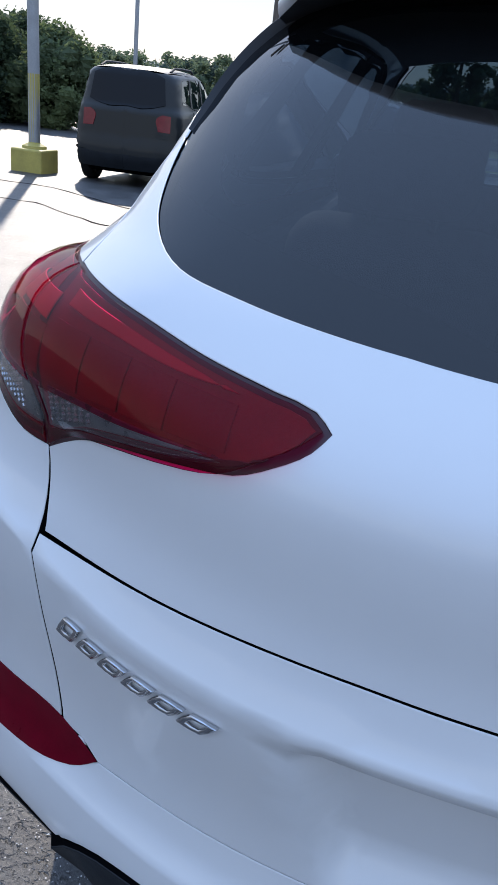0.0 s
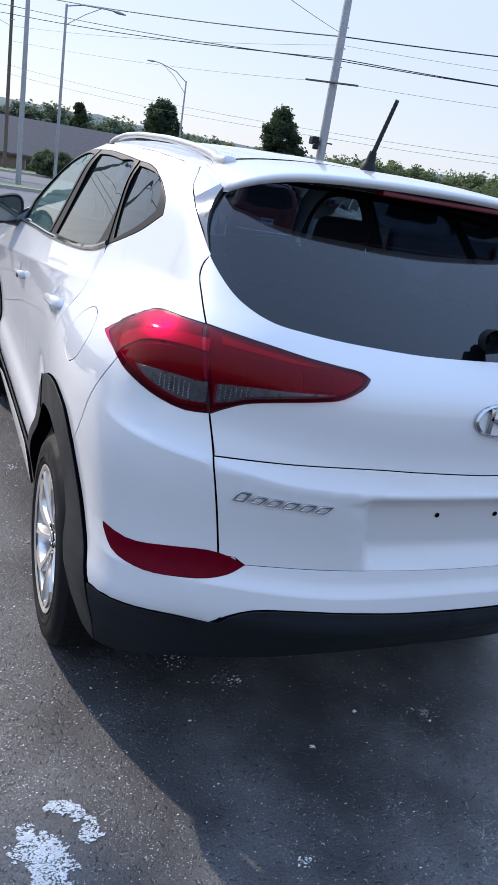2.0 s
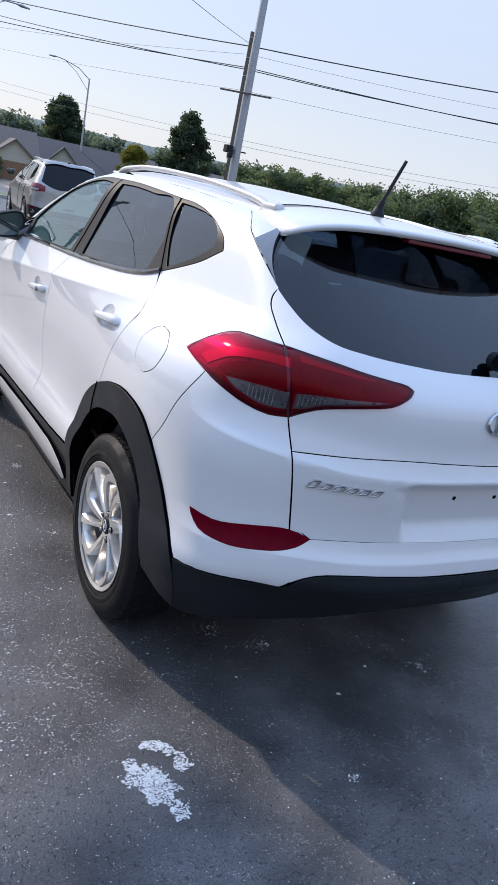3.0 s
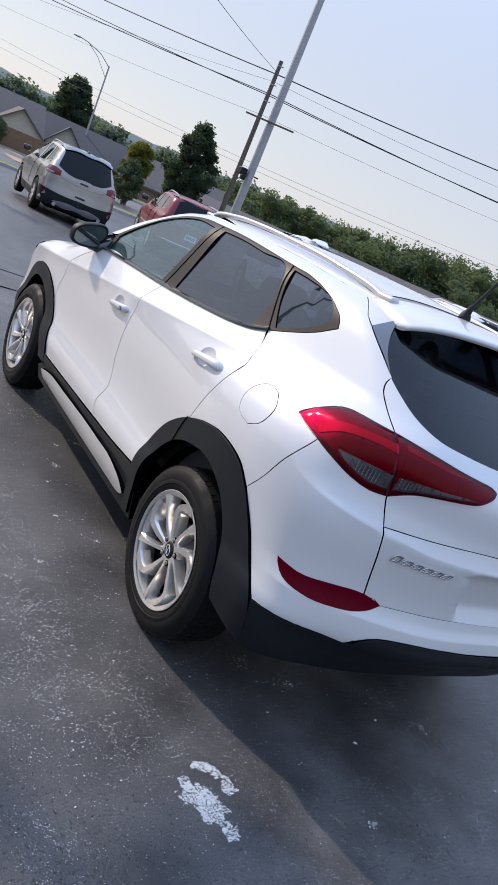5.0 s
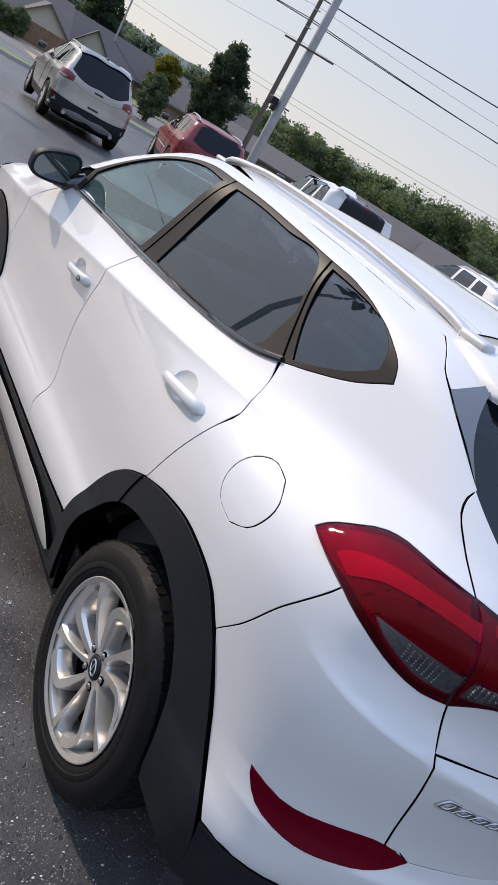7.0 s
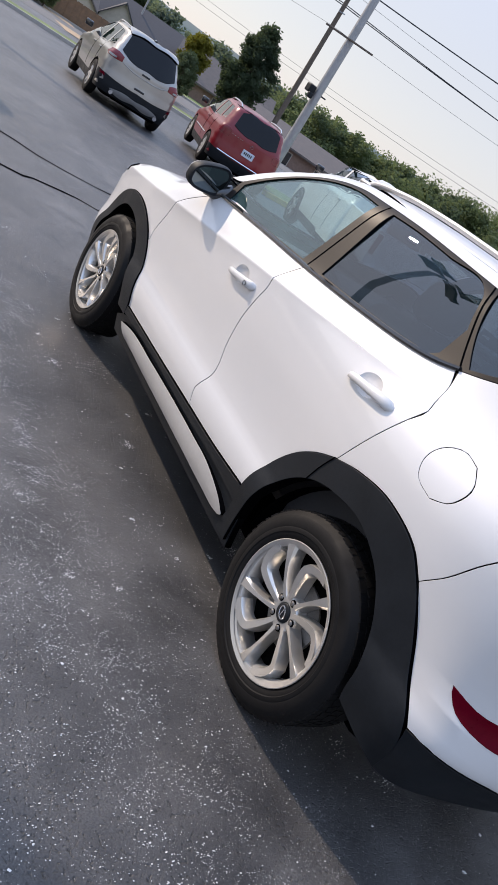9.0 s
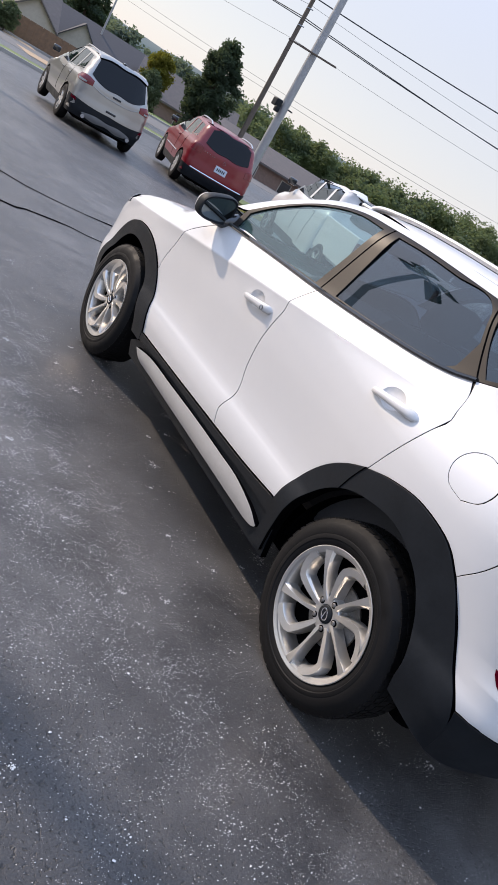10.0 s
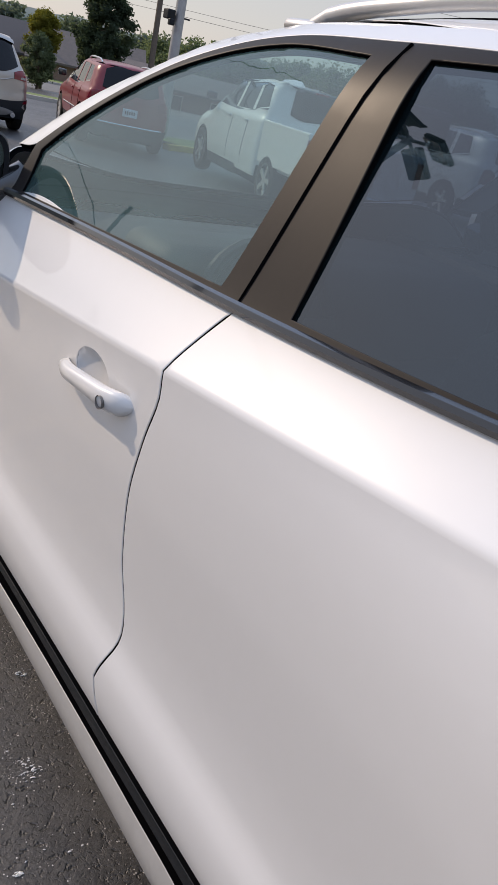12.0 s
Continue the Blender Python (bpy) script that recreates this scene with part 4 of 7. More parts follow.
        panel("front_fender", S, fender, WHITE, car, "", mirror=mk, step=0.04, gap=0.003, edge=0.03, lines=folds)
        # glass line: trim ring with the three panes
        fglass = [(2.74, 1.170), (2.317, 1.190), (1.986, 1.206), (1.974, 1.535), (2.18, 1.532), (2.30, 1.510), (2.41, 1.474), (2.51, 1.430), (2.62, 1.366), (2.70, 1.308), (2.76, 1.255)]
        rglass = [(1.826, 1.214), (1.517, 1.232), (1.228, 1.258), (1.118, 1.276), (1.100, 1.290), (1.10, 1.395), (1.250, 1.528), (1.471, 1.538), (1.707, 1.544), (1.865, 1.540)]
        qglass = [(.945, 1.310), (.861, 1.340), (.775, 1.382), (.718, 1.425), (.725, 1.470), (.765, 1.502), (.835, 1.518), (.95, 1.526), (1.165, 1.531), (1.06, 1.416)]
        ring = BELT[:-1] + [(2.80, 1.150)] + HEAD[:-1]
        tr = panel("window_trim", S, ring, TRIM, side, "satin black window surround", mirror=mk, step=0.03, gap=0.001, off=0.001, holes=[fglass, rglass, qglass], depth=0.02, edge=0.02)
        for nm, pl, mt in (("front_window", fglass, WINDSCREEN if mk else GLASS_LIGHT), ("rear_window", rglass, PRIVACY_FAR if mk else GLASS_DARK), ("quarter_window", qglass, PRIVACY_FAR if mk else GLASS_DARK)):
            g = panel(nm, S, pl, mt, {"front_window": fd, "rear_window": rd, "quarter_window": side}[nm], mirror=mk, step=0.05, gap=-0.012, off=-0.004, depth=0.004, edge=0.03, shape=flat_glass)
            g.visible_shadow = False
        # the door's seam goes on over the cladding
        bm = bmesh.new()
        pts = [on_skin(S, u, z, 0.0115)[0] for u, z in ((1.058, .850), (1.075, .815), (1.092, .775), (1.105, .735), (1.112, .712))]
        tube(bm, [Vector((-p.x, p.y, p.z)) for p in pts] if mk else pts, 0.0022, 5)
        part("cladding_seam", bm, GAP, car)
        # pillar seams
        for ln in ([(1.932, 1.190), (1.931, 1.30), (1.927, 1.45), (1.921, 1.556)], [(.972, 1.290), (1.06, 1.385), (1.15, 1.475), (1.214, 1.544)]):
            bm = bmesh.new()
            pts = [on_skin(S, u, z, 0.0015)[0] for u, z in smooth_line(ln, False, 0.04)]
            tube(bm, [Vector((-p.x, p.y, p.z)) for p in pts] if mk else pts, 0.003, 5)
            part("pillar_seam", bm, GAP, side)
        bm = bmesh.new()
        pts = [on_skin(S, u, z, 0.003)[0] for u, z in smooth_line([(q[0], q[1] + 0.004) for q in BELT[3:]], False, 0.04)]
        tube(bm, [Vector((-p.x, p.y, p.z)) for p in pts] if mk else pts, 0.0095, 8)
        part("belt_moulding", bm, GLOSS_BLACK, side, "black belt moulding", True)
        # cladding
        panel("arch_cladding", S, ARCH_R[:-1] + [(.622, .530), (.608, .44), (.604, .346), (.648, .364), (.688, .384)] + ARCH_R_IN[::-1][1:] + [(1.312, .25), (1.395, .25), (1.372, .34)], BLACK_PLASTIC, car, "black plastic wheel-arch cladding", mirror=mk, off=0.010, step=0.03, depth=0.05, gap=0.002, edge=0.02)
        panel("arch_cladding", S, ARCH_F + [(3.955, .30)] + ARCH_F_IN[::-1] + [(2.96, .350)], BLACK_PLASTIC, car, "black plastic wheel-arch cladding", mirror=mk, off=0.010, step=0.04, depth=0.05, gap=0.002, edge=0.03)
        panel("door_cladding", S, [(1.362, .470), (1.362, .396), (1.609, .402), (1.968, .389), (2.453, .384), (2.964, .358), (2.955, .405)] + SILL_TOP[1:-1][::-1], BLACK_PLASTIC, car, "black door cladding strip", mirror=mk, off=0.008, step=0.03, depth=0.02, gap=0.004, edge=0.03)
        panel("rocker", S, [(1.378, .318), (1.44, .345), (1.52, .362), (1.62, .374), (1.826, .376), (2.438, .366), (2.80, .350), (2.93, .325), (2.90, .295), (2.66, .275), (2.18, .275), (1.79, .278), (1.59, .280), (1.43, .289), (1.385, .306)], ROCKER, car, "silver-grey rocker panel", mirror=mk, off=0.004, step=0.02, shape=rocker_shape, depth=0.03, gap=0.003, edge=0.03)
        panel("sill", S, [(1.30, .36), (1.37, .392), (1.609, .398), (1.968, .385), (2.453, .380), (2.964, .354), (3.08, .30), (3.05, .22), (1.30, .22)], BLACK_PLASTIC, car, "", mirror=mk, off=-0.004, step=0.06, depth=0.03, gap=0.0)
        # door handles
        for (u0, z0), dr in (((2.155, 0.985), fd), ((1.145, 1.070), rd)):
            nm = 14
            bm = bmesh.new()
            rows = []
            for i in range(nm + 1):
                s = i / nm
                uu = u0 + 0.125 - 0.25 * s
                zz = z0 - 0.012 + 0.024 * s
                v, n = on_skin(S, uu, zz, 0.0)
                h = 0.028 * min(1, (4 * s * (1 - s)) ** 0.5 * 1.15) + 0.002
                wd = 0.0155 * (0.75 + 0.5 * s) * min(1.0, (7 * min(s, 1 - s)) ** 0.5 + 0.25)
                up = n.cross(Vector((0, 1, 0))).normalized()
                up = up if up.z > 0 else -up
                row = []
                for c, d in ((-1.0, -0.016), (-1.0, -0.006), (-0.7, 0.0), (0, 0.002), (0.7, 0.0), (1.0, -0.006), (1.0, -0.016)):
                    row.append(v + up * (wd * c) + n * (h + d))
                rows.append([bm.verts.new((-q.x, q.y, q.z) if mk else q) for q in row])
            for r0, r1 in zip(rows, rows[1:]):
                for j in range(6):
                    bm.faces.new((r0[j], r0[j + 1], r1[j + 1], r1[j]))
                bm.faces.new((r0[6], r0[0], r1[0], r1[6]))
            bm.faces.new(rows[0])
            bm.faces.new(rows[-1][::-1])
            hd = part("door_handle", bm, WHITE, dr, "white door handle", True, 50)
            if dr is fd and not mk:
                v, n = on_skin(S, u0 - 0.075, z0 + 0.003, 0.025)
                bm = bmesh.new()
                revolve(bm, [(0.0, 0.0), (0.0, 0.009), (-0.004, 0.0105), (-0.008, 0.011)], "x", 18, v)
                part("key_lock", bm, STEEL, hd)
            # the hollow behind the handle
            panel("handle_cup", S, cup_line(u0, z0, 1.07), WHITE, dr, mirror=mk, step=0.010, edge=0.010, gap=0, off=-0.0004, depth=0.0019, lip=0.0003, shape=cup_shape(u0, z0))

    # roof, windscreen, bonnet
    et = [S.wrap(np.array([q]))[0] for q in EDGE_TOP]
    roofl = [(p[0], p[1]) for p in et[::-1] if p[1] < 1.33 and p[1] > -.12]
    roof = [(0, -.05), (-.25, -.055), (-.45, -.085), (-.54, -.115)] + roofl + [(-.50, 1.36), (-.25, 1.40), (0, 1.41)]
    panel("roof", S, roof + [(-x, y) for x, y in roof[1:-1][::-1]], WHITE, car, "white roof", chart="top", step=0.04, gap=0.002, edge=0.03)
    ws = [(0, 1.415), (-.25, 1.405), (-.50, 1.365)] + [(p[0] + .012, p[1]) for p in et[::-1] if p[1] >= 1.36] + [(-.66, 2.20), (-.45, 2.34), (0, 2.40)]
    g = panel("windscreen", S, ws + [(-x, y) for x, y in ws[1:-1][::-1]], WINDSCREEN, car, "laminated windscreen", chart="top", step=0.06, gap=0.004, off=-0.003, depth=0.006)
    g.visible_shadow = False
    tf = [S.wrap(np.array([q]))[0] for q in ((4.35, .80), (4.02, .86), (3.85, .93), (3.5, 1.005), (3.2, 1.055), (2.98, 1.10), (2.86, 1.13))]
    hood = [(0, 3.50), (-.35, 3.46)] + [(p[0] * 1.012, p[1]) for p in tf] + [(-.70, 2.20), (-.45, 2.345), (0, 2.405)]
    panel("bonnet", S, hood + [(-x, y) for x, y in hood[1:-1][::-1]], WHITE, car, "white bonnet", chart="top", step=0.06, gap=0.0, off=-0.002)
    both("front_bumper", S, [(4.352, .33), (4.352, .80), (4.60, .87), (4.94, .90), (4.94, .33)], WHITE, car, "", step=0.06)
    for mk in (False, True):
        panel("headlamp", S, [(3.93, .865), (4.05, .84), (4.25, .80), (4.45, .80), (4.55, .84), (4.4, .885), (4.15, .90), (3.98, .905)], HEADLAMP, car, "clear headlamp", mirror=mk, off=0.006, step=0.03)

    # roof rails
    for mk in (1, -1):
        bm = bmesh.new()
        ys = np.linspace(-0.115, 1.42, 40)
        pts, rad = [], []
        for y in ys:
            s = (y + 0.115) / 1.535
            x = -0.515 - 0.012 * math.sin(math.pi * s)
            z = S.top(np.array([[x, y]]))[0][2]
            h = 0.028 * min(1, (max(0, 4.2 * s * (1 - s))) ** 0.35)
            pts.append((mk * x, y, z + h - 0.004))
            rad.append(0.0105 + 0.004 * abs(2 * s - 1) ** 4)
        tube(bm, pts, 0.015, 10, radii=rad, flat=1.1)
        rl = part("roof_rail", bm, RAIL, car, "silver roof rail", True, 60)
        for y in (-0.145, 1.44):
            x = -0.512
            z = S.top(np.array([[x, y]]))[0][2]
            bm = bmesh.new()
            if y < 0:
                box(bm, (mk * x - 0.021, y - 0.030, z - 0.004), (mk * x + 0.021, y + 0.075, z + 0.030), 0.013, seg=3)
                part("rail_foot", bm, RAIL, rl, "silver rail end", True, 60)
                bm = bmesh.new()
                box(bm, (mk * x - 0.023, y - 0.040, z - 0.014), (mk * x + 0.023, y + 0.060, z + 0.004), 0.006)
                part("rail_pad", bm, BLACK_PLASTIC, rl, "black pad under the rail end", True, 60)
            else:
                box(bm, (mk * x - 0.020, y - 0.045, z - 0.012), (mk * x + 0.020, y + 0.05, z + 0.010), 0.010)
                part("rail_foot", bm, RAIL, rl, "", True, 60)
        # ditch lines along the roof
        for xx in (-0.470, -0.425):
            bm = bmesh.new()
            pts = []
            for y in np.linspace(-0.04, 1.30, 24):
                z = S.top(np.array([[xx, y]]))[0][2]
                pts.append((mk * xx, y, z + 0.0003))
            tube(bm, pts, 0.0028, 5)
            part("roof_seam", bm, GAP if xx < -0.45 else WHITE, car)
    # aerial
    bm = bmesh.new()
    base = Vector((0.0, -0.03, S.top(np.array([[0.0, -0.03]]))[0][2]))
    revolve(bm, [(-0.004, 0.027), (0.010, 0.026), (0.022, 0.022), (0.032, 0.016), (0.040, 0.010)], "z", 24, base)
    tube(bm, [base + Vector((0, -0.004, 0.03)), base + Vector((0, -0.012, 0.06))], 0.013, 10, radii=[0.016, 0.011])
    n = 26
    rad = [0.0072 - 0.0014 * i / n + (0.0007 if i % 2 else 0) for i in range(n)]
    tube(bm, [base + Vector((0, -0.012 - 0.080 * i / (n - 1), 0.055 + 0.152 * i / (n - 1))) for i in range(n)], 0.008, 8, radii=rad)
    part("antenna", bm, BLACK_PLASTIC, car, "black whip antenna", True, 50)

    # door mirrors
    def mirror_ring(k, n, grow=0.0):
        """The outline of the mirror's face: blunt inside, drawn to a rounded point outside."""
        a = 2 * math.pi * k / n
        c, s = math.cos(a), math.sin(a)
        x = math.copysign(abs(c) ** 0.62, c)
        z = math.copysign(abs(s) ** 0.70, s)
        return (0.102 + grow) * x, (0.069 + grow) * z * (1.0 + 0.16 * x) + 0.016 * x
    for mk in (1, -1):
        n = 40
        bm = bmesh.new()
        rows = []
        for y, sc in ((1.992, 0.965), (2.000, 0.98), (2.020, 0.95), (2.045, 0.84), (2.066, 0.60), (2.074, 0.28)):
            rows.append([bm.verts.new((mk * (-0.925 + mirror_ring(k, n)[0] * sc), y + 0.10 * mirror_ring(k, n)[0] * sc, 1.193 + mirror_ring(k, n)[1] * sc)) for k in range(n)])
        for r0, r1 in zip(rows, rows[1:]):
            for k in range(n):
                bm.faces.new((r0[k], r0[(k + 1) % n], r1[(k + 1) % n], r1[k]))
        bm.faces.new(rows[-1])
        mr = part("door_mirror", bm, WHITE, car, "white door mirror", True, 60)
        bm = bmesh.new()
        rows = []
        for y, g in ((2.006, 0.0010), (1.990, 0.0030), (1.958, 0.0025), (1.948, -0.002), (1.950, -0.012)):
            rows.append([bm.verts.new((mk * (-0.925 + mirror_ring(k, n, g)[0]), y + 0.10 * mirror_ring(k, n, g)[0], 1.193 + mirror_ring(k, n, g)[1])) for k in range(n)])
        for r0, r1 in zip(rows, rows[1:]):
            for k in range(n):
                bm.faces.new((r0[k], r0[(k + 1) % n], r1[(k + 1) % n], r1[k]))
        part("mirror_housing", bm, BLACK_PLASTIC, mr, "black mirror housing", True, 60)
        bm = bmesh.new()
        bm.faces.new([bm.verts.new((mk * (-0.925 + mirror_ring(k, n, -0.012)[0]), 1.9515 + 0.10 * mirror_ring(k, n, -0.012)[0], 1.193 + mirror_ring(k, n, -0.012)[1])) for k in range(n)])
        part("mirror_glass", bm, MIRROR, mr, "mirror glass")
        bm = bmesh.new()
        tube(bm, [(mk * -0.90, 1.995, 1.135), (mk * -0.85, 1.985, 1.140), (mk * -0.80, 1.975, 1.165), (mk * -0.775, 1.97, 1.20)], 0.03, 12, radii=[0.022, 0.030, 0.042, 0.030])
        part("mirror_arm", bm, GLOSS_BLACK, mr, "black mirror foot", True)
    for y in (0, 2.67):
        wheel(car, y, -0.795, False)
        wheel(car, y, 0.795, True)

    # badges: plain chrome strokes and an oval
    def badge_frame(u0, u1, z0, z1, par, skew=0.009):
        """A slanted chrome frame, standing proud of the panel."""
        bm = bmesh.new()
        uc, zc = (u0 + u1) / 2, (z0 + z1) / 2
        loops = []
        for k, off in ((1.0, 0.001), (1.0, 0.0042), (0.88, 0.0056), (0.62, 0.0056), (0.50, 0.0042), (0.48, 0.001)):
            ring = []
            for cu, cz in ((-1, -1), (0, -1), (1, -1), (1, 0), (1, 1), (0, 1), (-1, 1), (-1, 0)):
                soft = 0.93 if cu and cz else 1.0
                z = zc + cz * (z1 - z0) / 2 * (k if k > .9 else k * 1.06) * soft
                u = uc + cu * (u0 - u1) / -2 * k * soft - skew * (z - zc) / (z1 - z0)
                v, n = on_skin(S, u, z, off)
                q = tail_shape(np.array([v]), np.array([n]))[0]
                ring.append(bm.verts.new(q))
            loops.append(ring)
        for r0, r1 in zip(loops, loops[1:]):
            for i in range(8):
                bm.faces.new((r0[i], r0[(i + 1) % 8], r1[(i + 1) % 8], r1[i]))
        return part("badge_stroke", bm, BADGE_CHROME, par, "", True, 50)
    ua = np.linspace(.452, .348, 7)
    for i in range(6):
        uc = (ua[i] + ua[i + 1]) / 2
        badge_frame(uc + .0075, uc - .0075, .872 - (.0105 if i else .012), .872 + (.0105 if i else .016), low)
    bm = bmesh.new()
    R = []
    for rr, off in ((1.0, 0.001), (1.0, 0.008), (0.93, 0.012), (0.86, 0.008), (0.86, 0.001)):
        ring = []
        for k in range(40):
            a = 2 * math.pi * k / 40
            v, n = on_skin(S, 0.075 * rr * math.cos(a), 1.106 + 0.040 * rr * math.sin(a), off)
            # the chart's u has no sign across the middle for a centred badge, so set x plainly
            ring.append(bm.verts.new((0.075 * rr * math.cos(a), v.y, 1.106 + 0.040 * rr * math.sin(a))))
        R.append(ring)
    for r0, r1 in zip(R, R[1:]):
        for k in range(40):
            bm.faces.new((r0[k], r0[(k + 1) % 40], r1[(k + 1) % 40], r1[k]))
    v, n = on_skin(S, 0.0, 1.106, 0.004)
    for x0, sk in ((-0.030, 0.016), (0.022, 0.016)):
        box(bm, (x0 - 0.006, v.y - 0.005, 1.074), (x0 + 0.008, v.y + 0.006, 1.138), 0.002, Matrix.Translation((0, 0, 1.106)) @ Matrix.Shear("XZ", 4, (0.0, 0.0)) @ Matrix.Translation((0, 0, -1.106)) @ Matrix.Rotation(0, 4, "Y"))
    box(bm, (-0.034, v.y - 0.005, 1.098), (0.034, v.y + 0.006, 1.112), 0.002, Matrix.Translation((0, 0, 1.105)) @ Matrix.Rotation(radians(18), 4, "Y") @ Matrix.Translation((0, 0, -1.105)))
    part("badge", bm, BADGE_CHROME, gate, "oval chrome badge", True)
    # screw holes in the plate field
    for x, z in ((-0.093, 0.848), (0.088, 0.848), (-0.093, 0.742), (0.088, 0.742)):
        p0 = S.wrap(np.array([[abs(x), z]]))
        yy = p0[0][1] + 0.0352 - tail_folds(p0)[0]
        bm = bmesh.new()
        revolve(bm, [(0.0, 0.0), (0.0, 0.0065 if z > .8 else 0.003), (0.004, 0.007)], "y", 14, (x, yy - 0.001, z))
        part("screw_hole", bm, GAP, low)

    # plain closing panel at the nose
    for mk in (False, True):
        panel("front_bumper", S, [(4.355, .36), (4.355, .80), (4.60, .83), (4.945, .85), (4.945, .36)], WHITE, car, "plain white front bumper", mirror=mk, step=0.06, gap=0.0, edge=0.05)
    # underbody and wheel wells, their shade put into a near-black colour
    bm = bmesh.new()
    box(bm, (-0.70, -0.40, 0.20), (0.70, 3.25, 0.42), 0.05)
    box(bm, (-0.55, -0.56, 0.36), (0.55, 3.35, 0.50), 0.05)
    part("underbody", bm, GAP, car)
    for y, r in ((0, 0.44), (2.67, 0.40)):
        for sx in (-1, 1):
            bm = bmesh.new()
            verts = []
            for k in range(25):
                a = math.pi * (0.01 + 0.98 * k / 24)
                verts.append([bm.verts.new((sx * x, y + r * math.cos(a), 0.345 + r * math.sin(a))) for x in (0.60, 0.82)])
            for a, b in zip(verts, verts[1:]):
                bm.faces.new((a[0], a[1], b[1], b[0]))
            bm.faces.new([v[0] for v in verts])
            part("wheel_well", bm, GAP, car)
    # cabin
    bm = bmesh.new()
    box(bm, (-0.76, -0.50, 0.45), (0.76, 2.35, 0.80), 0.06)
    box(bm, (-0.80, -0.55, 0.78), (-0.70, 2.30, 1.10), 0.03)
    box(bm, (0.70, -0.55, 0.78), (0.80, 2.30, 1.10), 0.03)
    box(bm, (-0.60, -0.62, 0.75), (0.60, -0.52, 1.12), 0.03)
    part("cabin_lining", bm, CABIN, car, "dark cabin lining")
    bm = bmesh.new()
    box(bm, (-0.74, 1.72, 0.80), (0.74, 2.30, 1.08), 0.09, seg=4)
    box(bm, (-0.58, 1.66, 1.02), (-0.18, 1.90, 1.13), 0.05, seg=4)
    part("dashboard", bm, CABIN, car, "dark grey dashboard", True)
    bm = bmesh.new()
    n = 36
    ctr, rot = Vector((-0.38, 1.52, 1.00)), Matrix.Rotation(radians(-24), 3, "X")
    tube(bm, [ctr + rot @ Vector((0.185 * math.cos(2 * math.pi * k / n), 0, 0.185 * math.sin(2 * math.pi * k / n))) for k in range(n + 1)], 0.016, 8, cap=False)
    box(bm, (-0.19, -0.02, -0.025), (0.19, 0.02, 0.025), 0.01, Matrix.Translation(ctr) @ rot.to_4x4())
    box(bm, (-0.06, -0.03, -0.06), (0.06, 0.03, 0.06), 0.02, Matrix.Translation(ctr) @ rot.to_4x4())
    part("steering_wheel", bm, CABIN, car, "black steering wheel", True)
    for x, y, nm in ((-0.37, 0.95, "front_seat"), (0.37, 0.95, "front_seat"), (-0.37, 0.02, "rear_seat"), (0.37, 0.02, "rear_seat"), (0.0, 0.02, "rear_seat")):
        wd = 0.25 if nm == "front_seat" else 0.185
        bm = bmesh.new()
        box(bm, (x - wd, y, 0.62), (x + wd, y + 0.52, 0.80), 0.06, seg=4)
        tilt = Matrix.Translation((x, y, 0.74)) @ Matrix.Rotation(radians(18), 4, "X") @ Matrix.Translation((-x, -y, -0.74))
        box(bm, (x - wd, y - 0.07, 0.72), (x + wd, y + 0.07, 1.28), 0.06, tilt, seg=4)
        seat = part(nm, bm, FABRIC, car, "dark grey cloth seat", True, 50)
        bm = bmesh.new()
        hw = 0.125 if nm == "front_seat" else 0.11
        box(bm, (x - hw, y - 0.06, 1.31), (x + hw, y + 0.05, 1.48 if nm == "front_seat" else 1.42), 0.045, tilt, seg=4)
        tube(bm, [tilt @ Vector((x - 0.05, y, 1.24)), tilt @ Vector((x - 0.05, y, 1.34))], 0.007, 6)
        tube(bm, [tilt @ Vector((x + 0.05, y, 1.24)), tilt @ Vector((x + 0.05, y, 1.34))], 0.007, 6)
        part("headrest", bm, FABRIC, seat, "", True, 50)
    bm = bmesh.new()
    hl = []
    for y in np.linspace(-0.2, 1.35, 12):
        row = []
        for x in np.linspace(-0.56, 0.56, 9):
            z = S.top(np.array([[x, y]]))[0][2] - 0.035
            row.append(bm.verts.new((x, y, z)))
        hl.append(row)
    for r0, r1 in zip(hl, hl[1:]):
        for j in range(8):
            bm.faces.new((r0[j], r0[j + 1], r1[j + 1], r1[j]))
    part("headlining", bm, FABRIC_LIGHT, car, "light grey headlining", True)
    bm = bmesh.new()
    box(bm, (-0.12, 1.62, 1.44), (0.12, 1.65, 1.51), 0.012)
    part("inside_mirror", bm, CABIN, car)
    return car


hero = build_hero()

# ---- ground: level round the SUV, falling gently ahead of it ----
def gz(y):
    """Height of the ground at y."""
    s = max(0.0, y - 3.0)
    return -0.025 * (s * s / (s + 2.0)) if y < 58 else gz(57.999)


